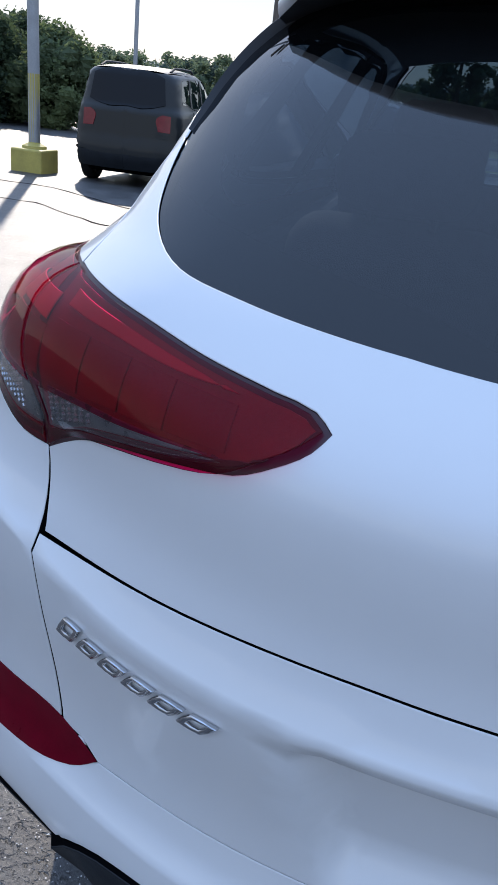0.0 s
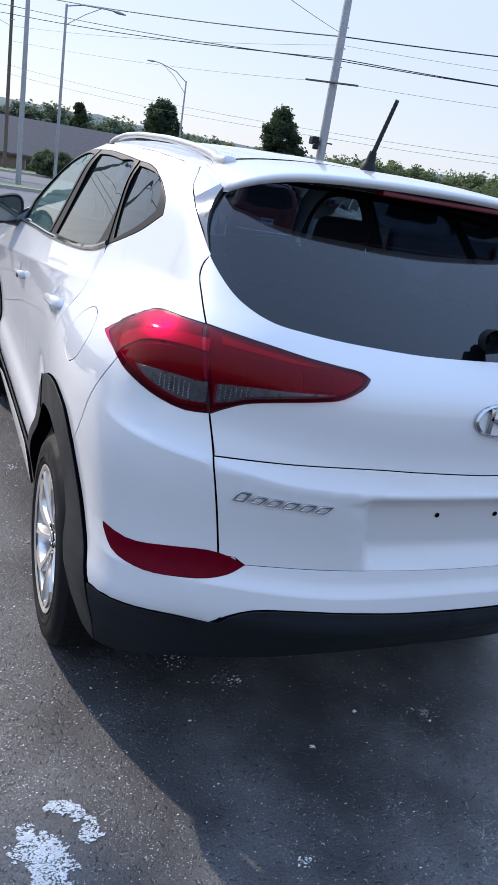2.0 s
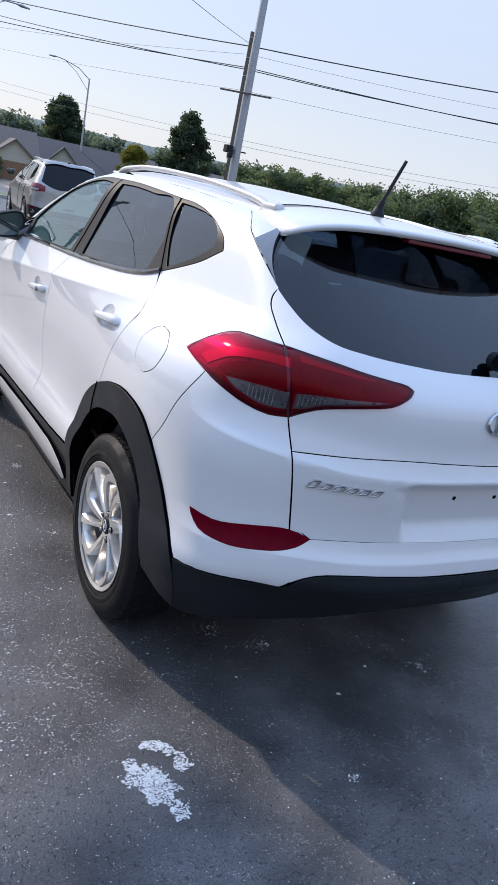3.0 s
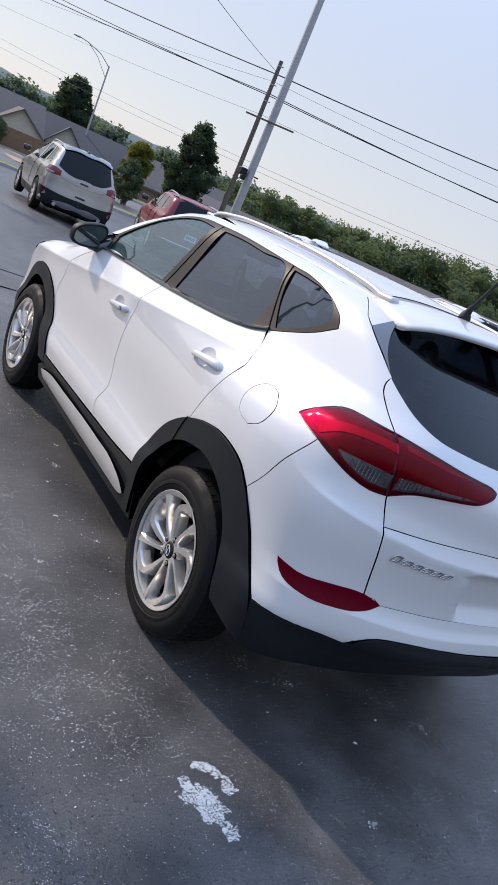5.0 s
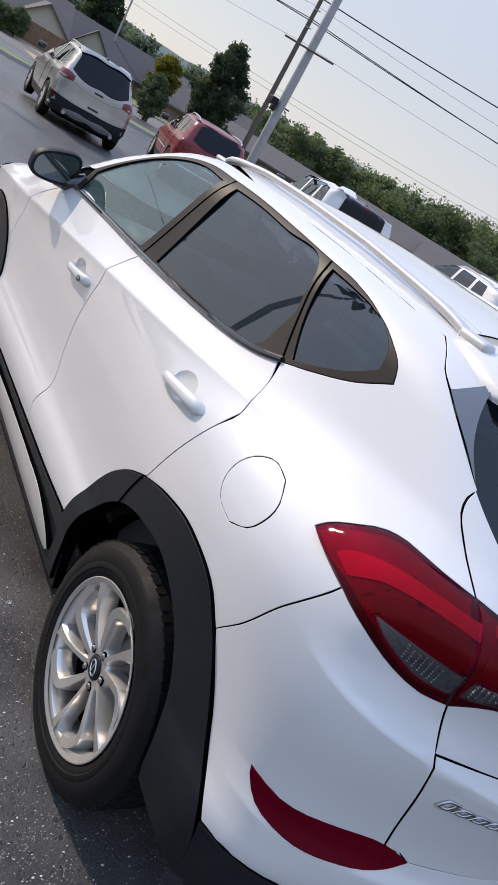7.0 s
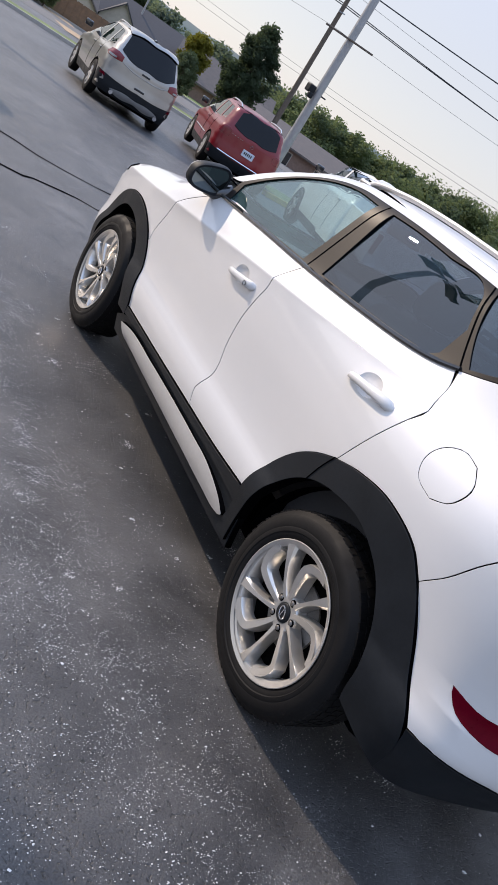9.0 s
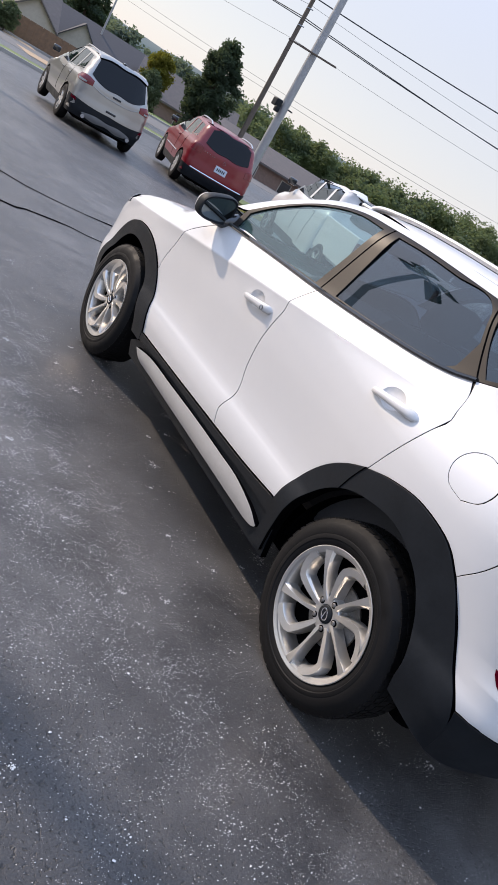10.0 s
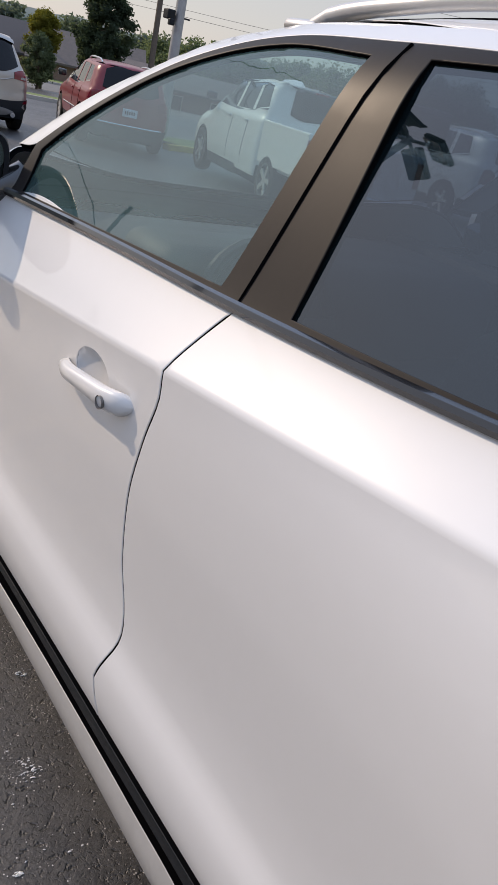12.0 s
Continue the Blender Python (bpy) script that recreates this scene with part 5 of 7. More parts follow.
def asphalt_material():
    m = bpy.data.materials.new("asphalt")
    m.use_nodes = True
    nt = m.node_tree
    N, Lk = nt.nodes.new, nt.links.new
    b = nt.nodes["Principled BSDF"]
    tc = N("ShaderNodeTexCoord")

    def noise_at(scale, detail=5, rough=0.6):
        n = N("ShaderNodeTexNoise")
        n.inputs["Scale"].default_value, n.inputs["Detail"].default_value, n.inputs["Roughness"].default_value = scale, detail, rough
        Lk(tc.outputs["Object"], n.inputs["Vector"])
        return n.outputs[0]

    def ramp(src, a, b2, lo, hi):
        r = N("ShaderNodeMapRange")
        r.inputs[1].default_value, r.inputs[2].default_value, r.inputs[3].default_value, r.inputs[4].default_value = a, b2, lo, hi
        Lk(src, r.inputs[0])
        return r.outputs[0]

    def mul(a, b2):
        q = N("ShaderNodeMath")
        q.operation = "MULTIPLY"
        Lk(a, q.inputs[0])
        Lk(b2, q.inputs[1])
        return q.outputs[0]

    def mix(fac, a, b2):
        q = N("ShaderNodeMix")
        q.data_type = "RGBA"
        for key, val in (("A", a), ("B", b2)):
            if isinstance(val, tuple):
                q.inputs[key].default_value = (*val, 1)
            else:
                Lk(val, q.inputs[key])
        Lk(fac, q.inputs["Factor"])
        return q.outputs["Result"]

    def cells(scale, feature="F1"):
        v = N("ShaderNodeTexVoronoi")
        v.feature = feature
        v.inputs["Scale"].default_value = scale
        Lk(tc.outputs["Object"], v.inputs["Vector"])
        return v

    big, mid, fine = noise_at(0.35), noise_at(2.6, 6), noise_at(170, 5, 0.75)
    grit, lumps = cells(210), cells(78, "SMOOTH_F1")
    # sealed black tar, worn to bare grey stone in places
    worn = mul(ramp(big, 0.40, 0.62, 0.25, 1.0), ramp(mid, 0.38, 0.68, 0.15, 1.0))
    tar = mix(ramp(fine, 0.30, 0.70, 0.0, 1.0), (0.014, 0.014, 0.0155), (0.042, 0.0415, 0.043))
    stone = mix(ramp(fine, 0.32, 0.68, 0.0, 1.0), (0.040, 0.0395, 0.040), (0.225, 0.219, 0.215))
    base = mix(worn, tar, stone)
    # pale grit: single grains, thick in a few crumbling patches
    crumble = mul(ramp(noise_at(3.4, 6, 0.72), 0.49, 0.61, 0.0, 1.0), ramp(noise_at(26, 4, 0.7), 0.46, 0.58, 0.0, 1.0))
    pick = N("ShaderNodeSeparateColor")
    Lk(grit.outputs["Color"], pick.inputs[0])
    few = ramp(pick.outputs[0], 0.970, 0.977, 0.0, 1.0)
    many = mul(ramp(pick.outputs[1], 0.62, 0.66, 0.0, 1.0), crumble)
    both_grains = N("ShaderNodeMath")
    both_grains.operation = "MAXIMUM"
    Lk(few, both_grains.inputs[0])
    Lk(many, both_grains.inputs[1])
    grain = mul(both_grains.outputs[0], ramp(grit.outputs["Distance"], 0.42, 0.30, 0.0, 1.0))
    base = mix(grain, base, (0.58, 0.56, 0.545))
    # small black pits between the stones
    pits = mul(ramp(noise_at(55, 2), 0.31, 0.42, 0.0, 1.0), ramp(noise_at(120, 2), 0.29, 0.42, 0.2, 1.0))
    dark = N("ShaderNodeVectorMath")
    dark.operation = "SCALE"
    Lk(base, dark.inputs[0])
    Lk(ramp(pits, 0, 1, 0.45, 1.0), dark.inputs["Scale"])
    Lk(dark.outputs[0], b.inputs["Base Color"])
    Lk(ramp(mid, 0.3, 0.7, 0.38, 0.52), b.inputs["Roughness"])
    b.inputs["Specular IOR Level"].default_value = 0.6
    height = N("ShaderNodeMath")
    height.operation = "MULTIPLY_ADD"
    Lk(fine, height.inputs[0])
    height.inputs[1].default_value = 0.6
    Lk(pits, height.inputs[2])
    more = N("ShaderNodeMath")
    more.operation = "MULTIPLY_ADD"
    Lk(lumps.outputs["Distance"], more.inputs[0])
    more.inputs[1].default_value = -0.45
    Lk(height.outputs[0], more.inputs[2])
    bp = N("ShaderNodeBump")
    bp.inputs["Strength"].default_value, bp.inputs["Distance"].default_value = 0.8, 0.0030
    Lk(more.outputs[0], bp.inputs["Height"])
    Lk(bp.outputs[0], b.inputs["Normal"])
    return m


ASPHALT = asphalt_material()
ROAD = mat("road_asphalt", (0.13, 0.125, 0.12), 0.8, vary=0.2, scale=0.6, bump=0.4, bump_scale=40)
GRASS = mat("grass", (0.13, 0.17, 0.05), 0.9, vary=0.35, scale=0.7, bump=0.8, bump_scale=20)
MULCH = mat("tan_gravel", (0.40, 0.28, 0.17), 0.9, vary=0.25, scale=1.5, bump=0.4, bump_scale=30)
CONCRETE = mat("concrete", (0.36, 0.34, 0.31), 0.85, vary=0.15, scale=2, bump=0.3, bump_scale=60)
YELLOW = mat("yellow_paint", (0.42, 0.34, 0.08), 0.6, vary=0.2, scale=4)
GALV = mat("galvanised_steel", (0.34, 0.35, 0.36), 0.5, metal=0.6, vary=0.15, scale=6)
WOOD_POLE = mat("pole_wood", (0.12, 0.095, 0.075), 0.85, vary=0.3, scale=7, bump=0.4, bump_scale=50)
WIRE = mat("wire", (0.03, 0.03, 0.03), 0.6)
BARK = mat("bark", (0.10, 0.075, 0.055), 0.9, vary=0.3, scale=9, bump=0.6, bump_scale=30)
PALE_STONE = mat("pale_stone", (0.74, 0.72, 0.70), 0.85, vary=0.25, scale=30)
PAINT_WHITE = mat("road_paint", (0.74, 0.73, 0.70), 0.8, vary=0.12, scale=40, bump=0.3, bump_scale=200)

bm = bmesh.new()
ys = [-1500, -300, -60, -15, 0, 3, 4, 5, 6, 8, 10, 14, 18, 24, 32, 42, 50, 57.99, 80, 300, 1500]
rows = [[bm.verts.new((x, y, gz(y))) for x in (-1500, -200, -40, 0, 40, 200, 1500)] for y in ys]
for r0, r1 in zip(rows, rows[1:]):
    for j in range(6):
        bm.faces.new((r0[j], r0[j + 1], r1[j + 1], r1[j]))
ground = part("ground", bm, ASPHALT, smooth=True, angle=80)
tagged(ground, "dark sealed asphalt car park with pale aggregate specks", "ground", kind="structure")


def strip(name, pts, width, height, material, label, kind="structure", cat=""):
    """A long low slab that follows the ground: kerb, verge or road."""
    bm = bmesh.new()
    p = [Vector((x, y, 0)) for x, y in pts]
    rows = []
    for i, q in enumerate(p):
        d = (p[min(i + 1, len(p) - 1)] - p[max(i - 1, 0)]).normalized()
        n = Vector((-d.y, d.x, 0)) * (width / 2)
        row = []
        for o, h in ((-1, -0.1), (-1, height), (1, height), (1, -0.1)):
            v = q + n * o
            row.append(bm.verts.new((v.x, v.y, gz(v.y) + h)))
        rows.append(row)
    for r0, r1 in zip(rows, rows[1:]):
        for j in range(3):
            bm.faces.new((r0[j], r0[j + 1], r1[j + 1], r1[j]))
    ob = part(name, bm, material)
    return tagged(ob, label, cat or name, kind=kind)


def line(a, b, n):
    return [(a[0] + (b[0] - a[0]) * i / n, a[1] + (b[1] - a[1]) * i / n) for i in range(n + 1)]


strip("road", line((-120, 52), (120, 52), 12), 15.0, 0.006, ROAD, "pale grey public road beyond the car park")
strip("verge", line((-60, 36.2), (14.0, 33.2), 8), 3.0, 0.10, GRASS, "mown grass strip between car park and road", cat="grass")
strip("kerb", line((-60, 34.6), (14.2, 31.6), 8), 0.30, 0.13, CONCRETE, "pale concrete kerb along the grass strip")
strip("path", line((13.2, 80), (9.4, 43.5), 6), 2.2, 0.02, MULCH, "tan gravel path across the road verge")
strip("verge", line((-140, 80), (160, 80), 10), 40.0, 0.05, GRASS, "grass in front of the houses", cat="grass")
strip("kerb", line((-120, 59.8), (120, 59.8), 8), 0.35, 0.15, CONCRETE, "pale concrete kerb of the road")
strip("island", line((9.2, 19.3), (22, 23.5), 6), 2.4, 0.12, GRASS, "grass island at the edge of the car park", cat="grass")
strip("kerb", line((8.6, 17.9), (22.4, 22.0), 6), 0.18, 0.14, YELLOW, "yellow-painted kerb beside the steel pole")

# cracks filled with tar across the car park
for a, b, sd in (((-9.0, 9.2), (3.4, 6.2), 3), ((-6.5, 7.2), (2.0, 5.0), 5), ((1.6, -1.2), (4.2, -3.2), 7)):
    rnd = random.Random(sd)
    n = 40
    bm = bmesh.new()
    prev = None
    for i in range(n + 1):
        x = a[0] + (b[0] - a[0]) * i / n + rnd.uniform(-0.06, 0.06)
        y = a[1] + (b[1] - a[1]) * i / n + 0.25 * math.sin(i * 0.5 + sd) + rnd.uniform(-0.05, 0.05)
        w = rnd.uniform(0.010, 0.028)
        cur = (bm.verts.new((x, y - w, gz(y) + 0.003)), bm.verts.new((x, y + w, gz(y) + 0.003)))
        if prev:
            bm.faces.new((prev[0], cur[0], cur[1], prev[1]))
        prev = cur
    tagged(part("tar_crack", bm, GAP), "dark tar-filled crack in the asphalt", "crack", kind="structure")


def flakes(name, count, place, size, material, label, seed):
    """Many small flat chips lying on the ground, in one mesh."""
    rnd = random.Random(seed)
    verts, faces = [], []
    for _ in range(count):
        x, y = place(rnd)
        r = (size[0] + (size[1] - size[0]) * rnd.random() ** 2.2) * (1.9 if rnd.random() < 0.02 else 1)
        k = rnd.choice((4, 5, 6))
        n0 = len(verts)
        a0 = rnd.uniform(0, 6.3)
        st, sh = rnd.uniform(0.25, 0.9), rnd.uniform(-0.8, 0.8)
        for i in range(k):
            a = a0 + 2 * math.pi * i / k
            q = r * rnd.uniform(0.6, 1.15)
            verts.append((x + q * (math.cos(a) + sh * st * math.sin(a)), y + q * st * math.sin(a), gz(y) + rnd.uniform(0.001, 0.003)))
        verts.append((x, y, gz(y) + r * 0.4 + 0.002))
        for i in range(k):
            faces.append((n0 + i, n0 + (i + 1) % k, n0 + k))
    ob = link_mesh(name, verts, faces, material, smooth=False)
    return tagged(ob, label, name.replace("_", " "), kind="stuff")


def patch_place(rnd):
    # a worn painted sign: two lobes and a tail, broken up
    lobes = ((-1.012, -0.900, 0.060, 0.055, 4), (-0.975, -0.955, 0.052, 0.060, 4), (-0.945, -0.785, 0.042, 0.022, 1.5), (-0.900, -0.815, 0.022, 0.030, 1.0), (-0.880, -0.878, 0.022, 0.042, 1.2), (-1.030, -0.850, 0.030, 0.030, 1), (-0.955, -1.048, 0.026, 0.032, 1.0))
    w = rnd.uniform(0, sum(q[4] for q in lobes))
    for cx, cy, rx, ry, k in lobes:
        w -= k
        if w <= 0:
            while True:
                a, r = rnd.uniform(0, 6.3), 1.5 * math.sqrt(rnd.random())
                x, y = cx + rx * r * math.cos(a), cy + ry * r * math.sin(a)
                if 0.95 - r + 0.5 * noise.noise(Vector((x * 22, y * 22, 0))) + 0.5 * noise.noise(Vector((x * 70, y * 70, 3))) > 0:
                    return x, y
    return cx, cy


flakes("worn_paint", 3600, patch_place, (0.0015, 0.0052), PAINT_WHITE, "worn white paint patch on the asphalt", 11)
CLUSTERS = [(random.Random(71 + k).uniform(-3.4, 1.6), random.Random(171 + k).uniform(-2.5, 4.2), random.Random(271 + k).uniform(.015, .085)) for k in range(120)]


def cluster_place(r):
    if r.random() < .35:
        return r.uniform(-3.6, 1.8), r.uniform(-2.6, 4.5)
    x, y, s = r.choice(CLUSTERS)
    return x + r.gauss(0, s), y + r.gauss(0, s)


flakes("stone_chips", 11000, cluster_place, (0.0012, 0.0052), PALE_STONE, "loose pale stone chips on the asphalt", 12)


def streak_place(r):
    s, k = r.random(), r.choice((0, 0, 0, 1, 1, 2, 3))
    cx = -1.06 - 0.33 * math.sin(3.1 * s) - 0.2 * s - 0.21 * k + 0.05 * math.sin(17 * s + 2 * k)
    wide = 0.24 if r.random() < 0.5 else 0.07 + 0.04 * math.sin(23 * s + k)
    while True:
        x, y = cx + r.gauss(0, wide), -0.7 + 3.6 * s + r.gauss(0, 0.12)
        if noise.noise(Vector((x * 9, y * 9, 1))) + 0.5 * noise.noise(Vector((x * 31, y * 31, 5))) + r.uniform(-.25, .25) > 0.0:
            return x, y


flakes("stone_chips", 15000, streak_place, (0.0009, 0.0038), PALE_STONE, "scattered pale aggregate in worn tyre tracks", 13)


SPOTS = [(random.Random(31 + k).uniform(-3.2, 1.2), random.Random(131 + k).uniform(-2.2, 3.6), random.Random(231 + k).uniform(.004, .014)) for k in range(60)]


def spot_place(r):
    x, y, q = r.choice(SPOTS)
    return x + r.gauss(0, q), y + r.gauss(0, q * .7)


flakes("paint_flecks", 1600, spot_place, (0.0016, 0.0060), PAINT_WHITE, "small flecks of dried white paint on the asphalt", 14)

# ---- other vehicles ----
def skin_of(base=2.65, w=0.90, h=1.65, belt=1.05, hood=1.0, ro=0.85, fo=0.85, rake=0.25, lean=0.42, glass_back=0.55):
    ws = base - 0.30
    return Skin(
        side=[(.15, w - .09), (.35, w - .03), (.55, w), (.85, w), (belt - .06, w - .03), (belt, w - .07), (h - .08, w - .07 - (h - .08 - belt) * lean), (1.8, w - .5)],
        rear=[(.15, -ro + .12), (.4, -ro), (.62, -ro), (.72, -ro + .02), (belt - .02, -ro + .04), (belt + .02, -ro + .07), (h - .05, -ro + .07 + (h - belt) * glass_back), (h + .05, -ro + .2 + (h - belt) * glass_back), (1.8, -ro + .5 + (h - belt) * glass_back)],
        roof=[(-1.5, h - .10), (-ro + .3, h - .05), (0, h - .01), (.7, h), (1.15, h - .02), (1.4, h - .09), (ws, hood + .06), (ws + .2, hood), (base + fo - .35, hood - .10), (base + fo, hood - .35), (4.5, 0)],
        front=[(.15, base + fo - .1), (.4, base + fo), (.7, base + fo), (.95, base + fo - .12), (1.1, base + fo - .4), (1.8, base + fo - .8)],
        base=base, taper=.01, bow_k=.018, corner=.16, crown=(.08, .12), roof_k=.09)


def small_wheel(parent, y, x, r, flip, rim_mat, spokes=5):
    w = thing("wheel", "", "")
    w.parent = parent
    w.matrix_local = pose(x, y, r, 0, 0, 180 if flip else 0)
    bm = bmesh.new()
    revolve(bm, [(.10, r * .66), (.11, r * .85), (.09, r * .97), (.05, r), (-.05, r), (-.09, r * .97), (-.11, r * .85), (-.10, r * .66)], "x", 36)
    part("tyre", bm, RUBBER, w, "", True, 50)
    bm = bmesh.new()
    revolve(bm, [(.05, r * .62), (-.08, r * .62), (-.104, r * .665), (-.10, r * .60), (-.03, r * .55), (-.03, 0)], "x", 36)
    rim = part("rim", bm, ALLOY_DARK, w, "", True, 40)
    for k in range(spokes):
        a = 2 * math.pi * k / spokes + .3
        bm = bmesh.new()
        box(bm, (-.095, -.028 - .01, .0), (-.05, .028 + .01, r * .62), 0.008, Matrix.Rotation(a, 4, "X"))
        part("spoke", bm, rim_mat, rim)
    bm = bmesh.new()
    revolve(bm, [(-.06, .06), (-.10, .055), (-.105, .03), (-.105, 0)], "x", 20)
    part("hub", bm, rim_mat, rim, "", True)
    return w


def car(name, label, m, paint, sk, lamp, r=0.35, lower=BLACK_PLASTIC, rails=None, lamp_mat=LAMP_RED, plate=None, dark=GLASS_DARK, rear_glass=None, category="car", side_glass=None, back_bits=None, spokes=5, pickup=False, bump=.50):
    """A parked car: skin with cut windows, panes, lamps, bumpers, wheels, mirrors."""
    c = thing(name, label, category, m)
    base, w = sk.base, float(sk.side(0.6))
    h = float(sk.roof(0.7))

    def U(y, ww=None):
        ww = ww or w
        return y + 0.85 if y >= .35 else .3 + .9 * math.atan2(ww - .3, .35 - y) / (math.pi / 2)
    e1 = 1.2 + base + .23 - .35
    end = e1 + 1.19
    R = r + .07
    belt = sk.belt
    hood = float(sk.roof(base - 0.05))
    low = .30

    def arc(yc):
        pts = []
        for k in range(11):
            a = math.pi * (1 - k / 10)
            y = yc + R * math.cos(a)
            pts.append((U(y) if y < base + .2 else e1 + .9 * math.atan2(y - (base + .23), w - .3) / (math.pi / 2) if y > base + .23 else y + .85, max(low, r + R * math.sin(a) * .95)))
        return pts
    rear_y = -1.05 if pickup else 0
    bottom = [(0.0, low + .05)] + ([] if pickup else arc(0)) + arc(base) + [(end, low + .05)]
    topz = h - .075
    ws = base - .30
    top = [(end, hood - .16), (e1 + .45, hood - .10), (U(base - .2), hood - .005), (U(ws + .12), hood + .015), (U(ws - .1), hood + .10), (U(1.52), h - .18), (U(1.25), topz - .01), (U(.7), topz), (U(0, w - .2), topz - .01), (.45, topz - .02), (0.0, topz - .02)]
    sg = side_glass or [[(U(ws - .18), belt + .05), (U(1.06), belt + .03), (U(1.02), topz - .06), (U(1.30), topz - .08), (U(1.55), h - .26)], [(U(.96), belt + .03), (U(.28, w - .15), belt + .05), (U(.30, w - .2), topz - .07), (U(.92), topz - .055)], [(U(.18, w - .15), belt + .06), (U(-.30, w - .15), belt + .15), (U(-.20, w - .2), topz - .09), (U(.20, w - .2), topz - .07)]]
    rg = rear_glass or [(0, belt + .01), (.34, belt + .01), (.455, belt + .07), (.44, topz - .09), (.36, topz - .035), (0, topz - .03)]
    for mk in (False, True):
        out = bottom + top
        body = panel("body_side", sk, out, paint, c, mirror=mk, step=.09, gap=0, holes=sg, edge=.06, depth=.02)
        for g in sg:
            p = panel("side_window", sk, g, dark, body, mirror=mk, step=.15, gap=-.01, off=-.006, depth=.004, edge=.08)
        panel("window_trim", sk, [(U(ws - .12), belt + .025), (U(.5), belt + .012), (U(-.30, w - .15), belt + .10), (U(-.31, w - .15), belt + .13), (U(.28, w - .15), belt + .035), (U(1.0), belt + .028), (U(ws - .14), belt + .045)], GLOSS_BLACK, body, mirror=mk, step=.1, off=.004, edge=.06)
        panel("tail_lamp", sk, lamp, lamp_mat, c, "red tail lamp", mirror=mk, step=.05, off=.006, edge=.03)
        panel("sill", sk, [(U(R + .03), low - .06), (U(R + .03), low + .12), (U(base - R - .03), low + .12), (U(base - R - .03), low - .06)], lower, c, mirror=mk, step=.12, off=.006, edge=.06)
        sw = small_wheel(c, rear_y, (-1 if not mk else 1) * (w - .10), r, mk, ALLOY, spokes)
        small_wheel(c, base, (-1 if not mk else 1) * (w - .10), r, mk, ALLOY, spokes)
        bm = bmesh.new()
        s = 1 if mk else -1
        box(bm, (s * (w - .02), ws - .24, belt + .02), (s * (w + .17), ws - .14, belt + .16), .03, seg=3)
        part("door_mirror", bm, GLOSS_BLACK, c, "", True)
        for y in (.30, 1.20):
            bm = bmesh.new()
            v, n = on_skin(sk, U(y), belt - .13, .012)
            box(bm, (s * abs(v.x) - .015, v.y - .10, v.z - .014), (s * abs(v.x) + .015, v.y + .10, v.z + .014), .008)
            part("door_handle", bm, paint if lower is not CHROME else CHROME, body)
        for yy in (.24, 1.02):
            bm = bmesh.new()
            pts = [on_skin(sk, U(yy) + .02 * math.sin(k), z, .001)[0] for k, z in enumerate(np.linspace(low + .16, belt - .01, 7))]
            tube(bm, [Vector((-p.x, p.y, p.z)) for p in pts] if mk else pts, .005, 4)
            part("door_seam", bm, GAP, body)
        if rails:
            bm = bmesh.new()
            xr = w - .33
            pts = [(s * xr, y, sk.top(np.array([[-xr, y]]))[0][2] + (.045 if 0 < i < 7 else .0)) for i, y in enumerate(np.linspace(-.35, 1.25, 8))]
            tube(bm, pts, .018, 8)
            part("roof_rail", bm, rails, c, "", True)
        # rear bumper and lower valance
        panel("bumper", sk, [(0, low - .02), (0, bump), (.40, bump), (.62, bump + .04), (U(-R - .06), bump + .04), (U(-R - .03), low - .02)], lower, c, "lower rear bumper", mirror=mk, step=.1, off=.014, edge=.05)
    gl = [(u, z) for u, z in rg]
    panel("rear_window", sk, gl + [(-u, z) for u, z in gl[::-1][1:-1]], PANE_BLACK, c, "dark rear window", step=.06, off=.016, depth=.02, edge=.04)
    et = [sk.wrap(np.array([q]))[0] for q in top[1:]]
    roof = [(0, et[-1][1])] + [(p[0], p[1]) for p in et[::-1][1:] if p[1] < 1.30] + [(-.45, 1.30), (0, 1.36)]
    panel("roof", sk, roof + [(-x, y) for x, y in roof[1:-1][::-1]], paint, c, chart="top", step=.12, gap=0, edge=.08)
    wsp = [(0, 1.37), (-.44, 1.31)] + [(p[0], p[1]) for p in et[::-1] if 1.31 < p[1] < ws] + [(-.5, ws + .02), (0, ws + .06)]
    panel("windscreen", sk, wsp + [(-x, y) for x, y in wsp[1:-1][::-1]], GLOSS_BLACK if dark is GLASS_DARK else dark, c, chart="top", step=.15, gap=0, edge=.08)
    hd = [(0, base + sk.nose - .12), (-.4, base + sk.nose - .16)] + [(p[0], p[1]) for p in et if p[1] > ws - .02] + [(-.5, ws + .03), (0, ws + .07)]
    panel("bonnet", sk, hd + [(-x, y) for x, y in hd[1:-1][::-1]], paint, c, chart="top", step=.12, gap=0, edge=.08)
    # underside coloured near-black for the shade below the car
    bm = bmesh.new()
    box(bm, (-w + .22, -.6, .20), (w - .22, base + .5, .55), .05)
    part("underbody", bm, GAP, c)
    bm = bmesh.new()
    box(bm, (-w + .12, -.45, .5), (w - .12, base - .5, belt - .05), .05)
    part("cabin_lining", bm, CABIN, c)
    for x in (-.36, .36):
        for y in (.05, .95):
            bm = bmesh.new()
            box(bm, (x - .22, y - .07, .8), (x + .22, y + .07, belt + .22), .05, seg=3)
            box(bm, (x - .12, y - .05, belt + .20), (x + .12, y + .05, belt + .40), .04, seg=3)
            part("seat", bm, FABRIC, c, "", True)
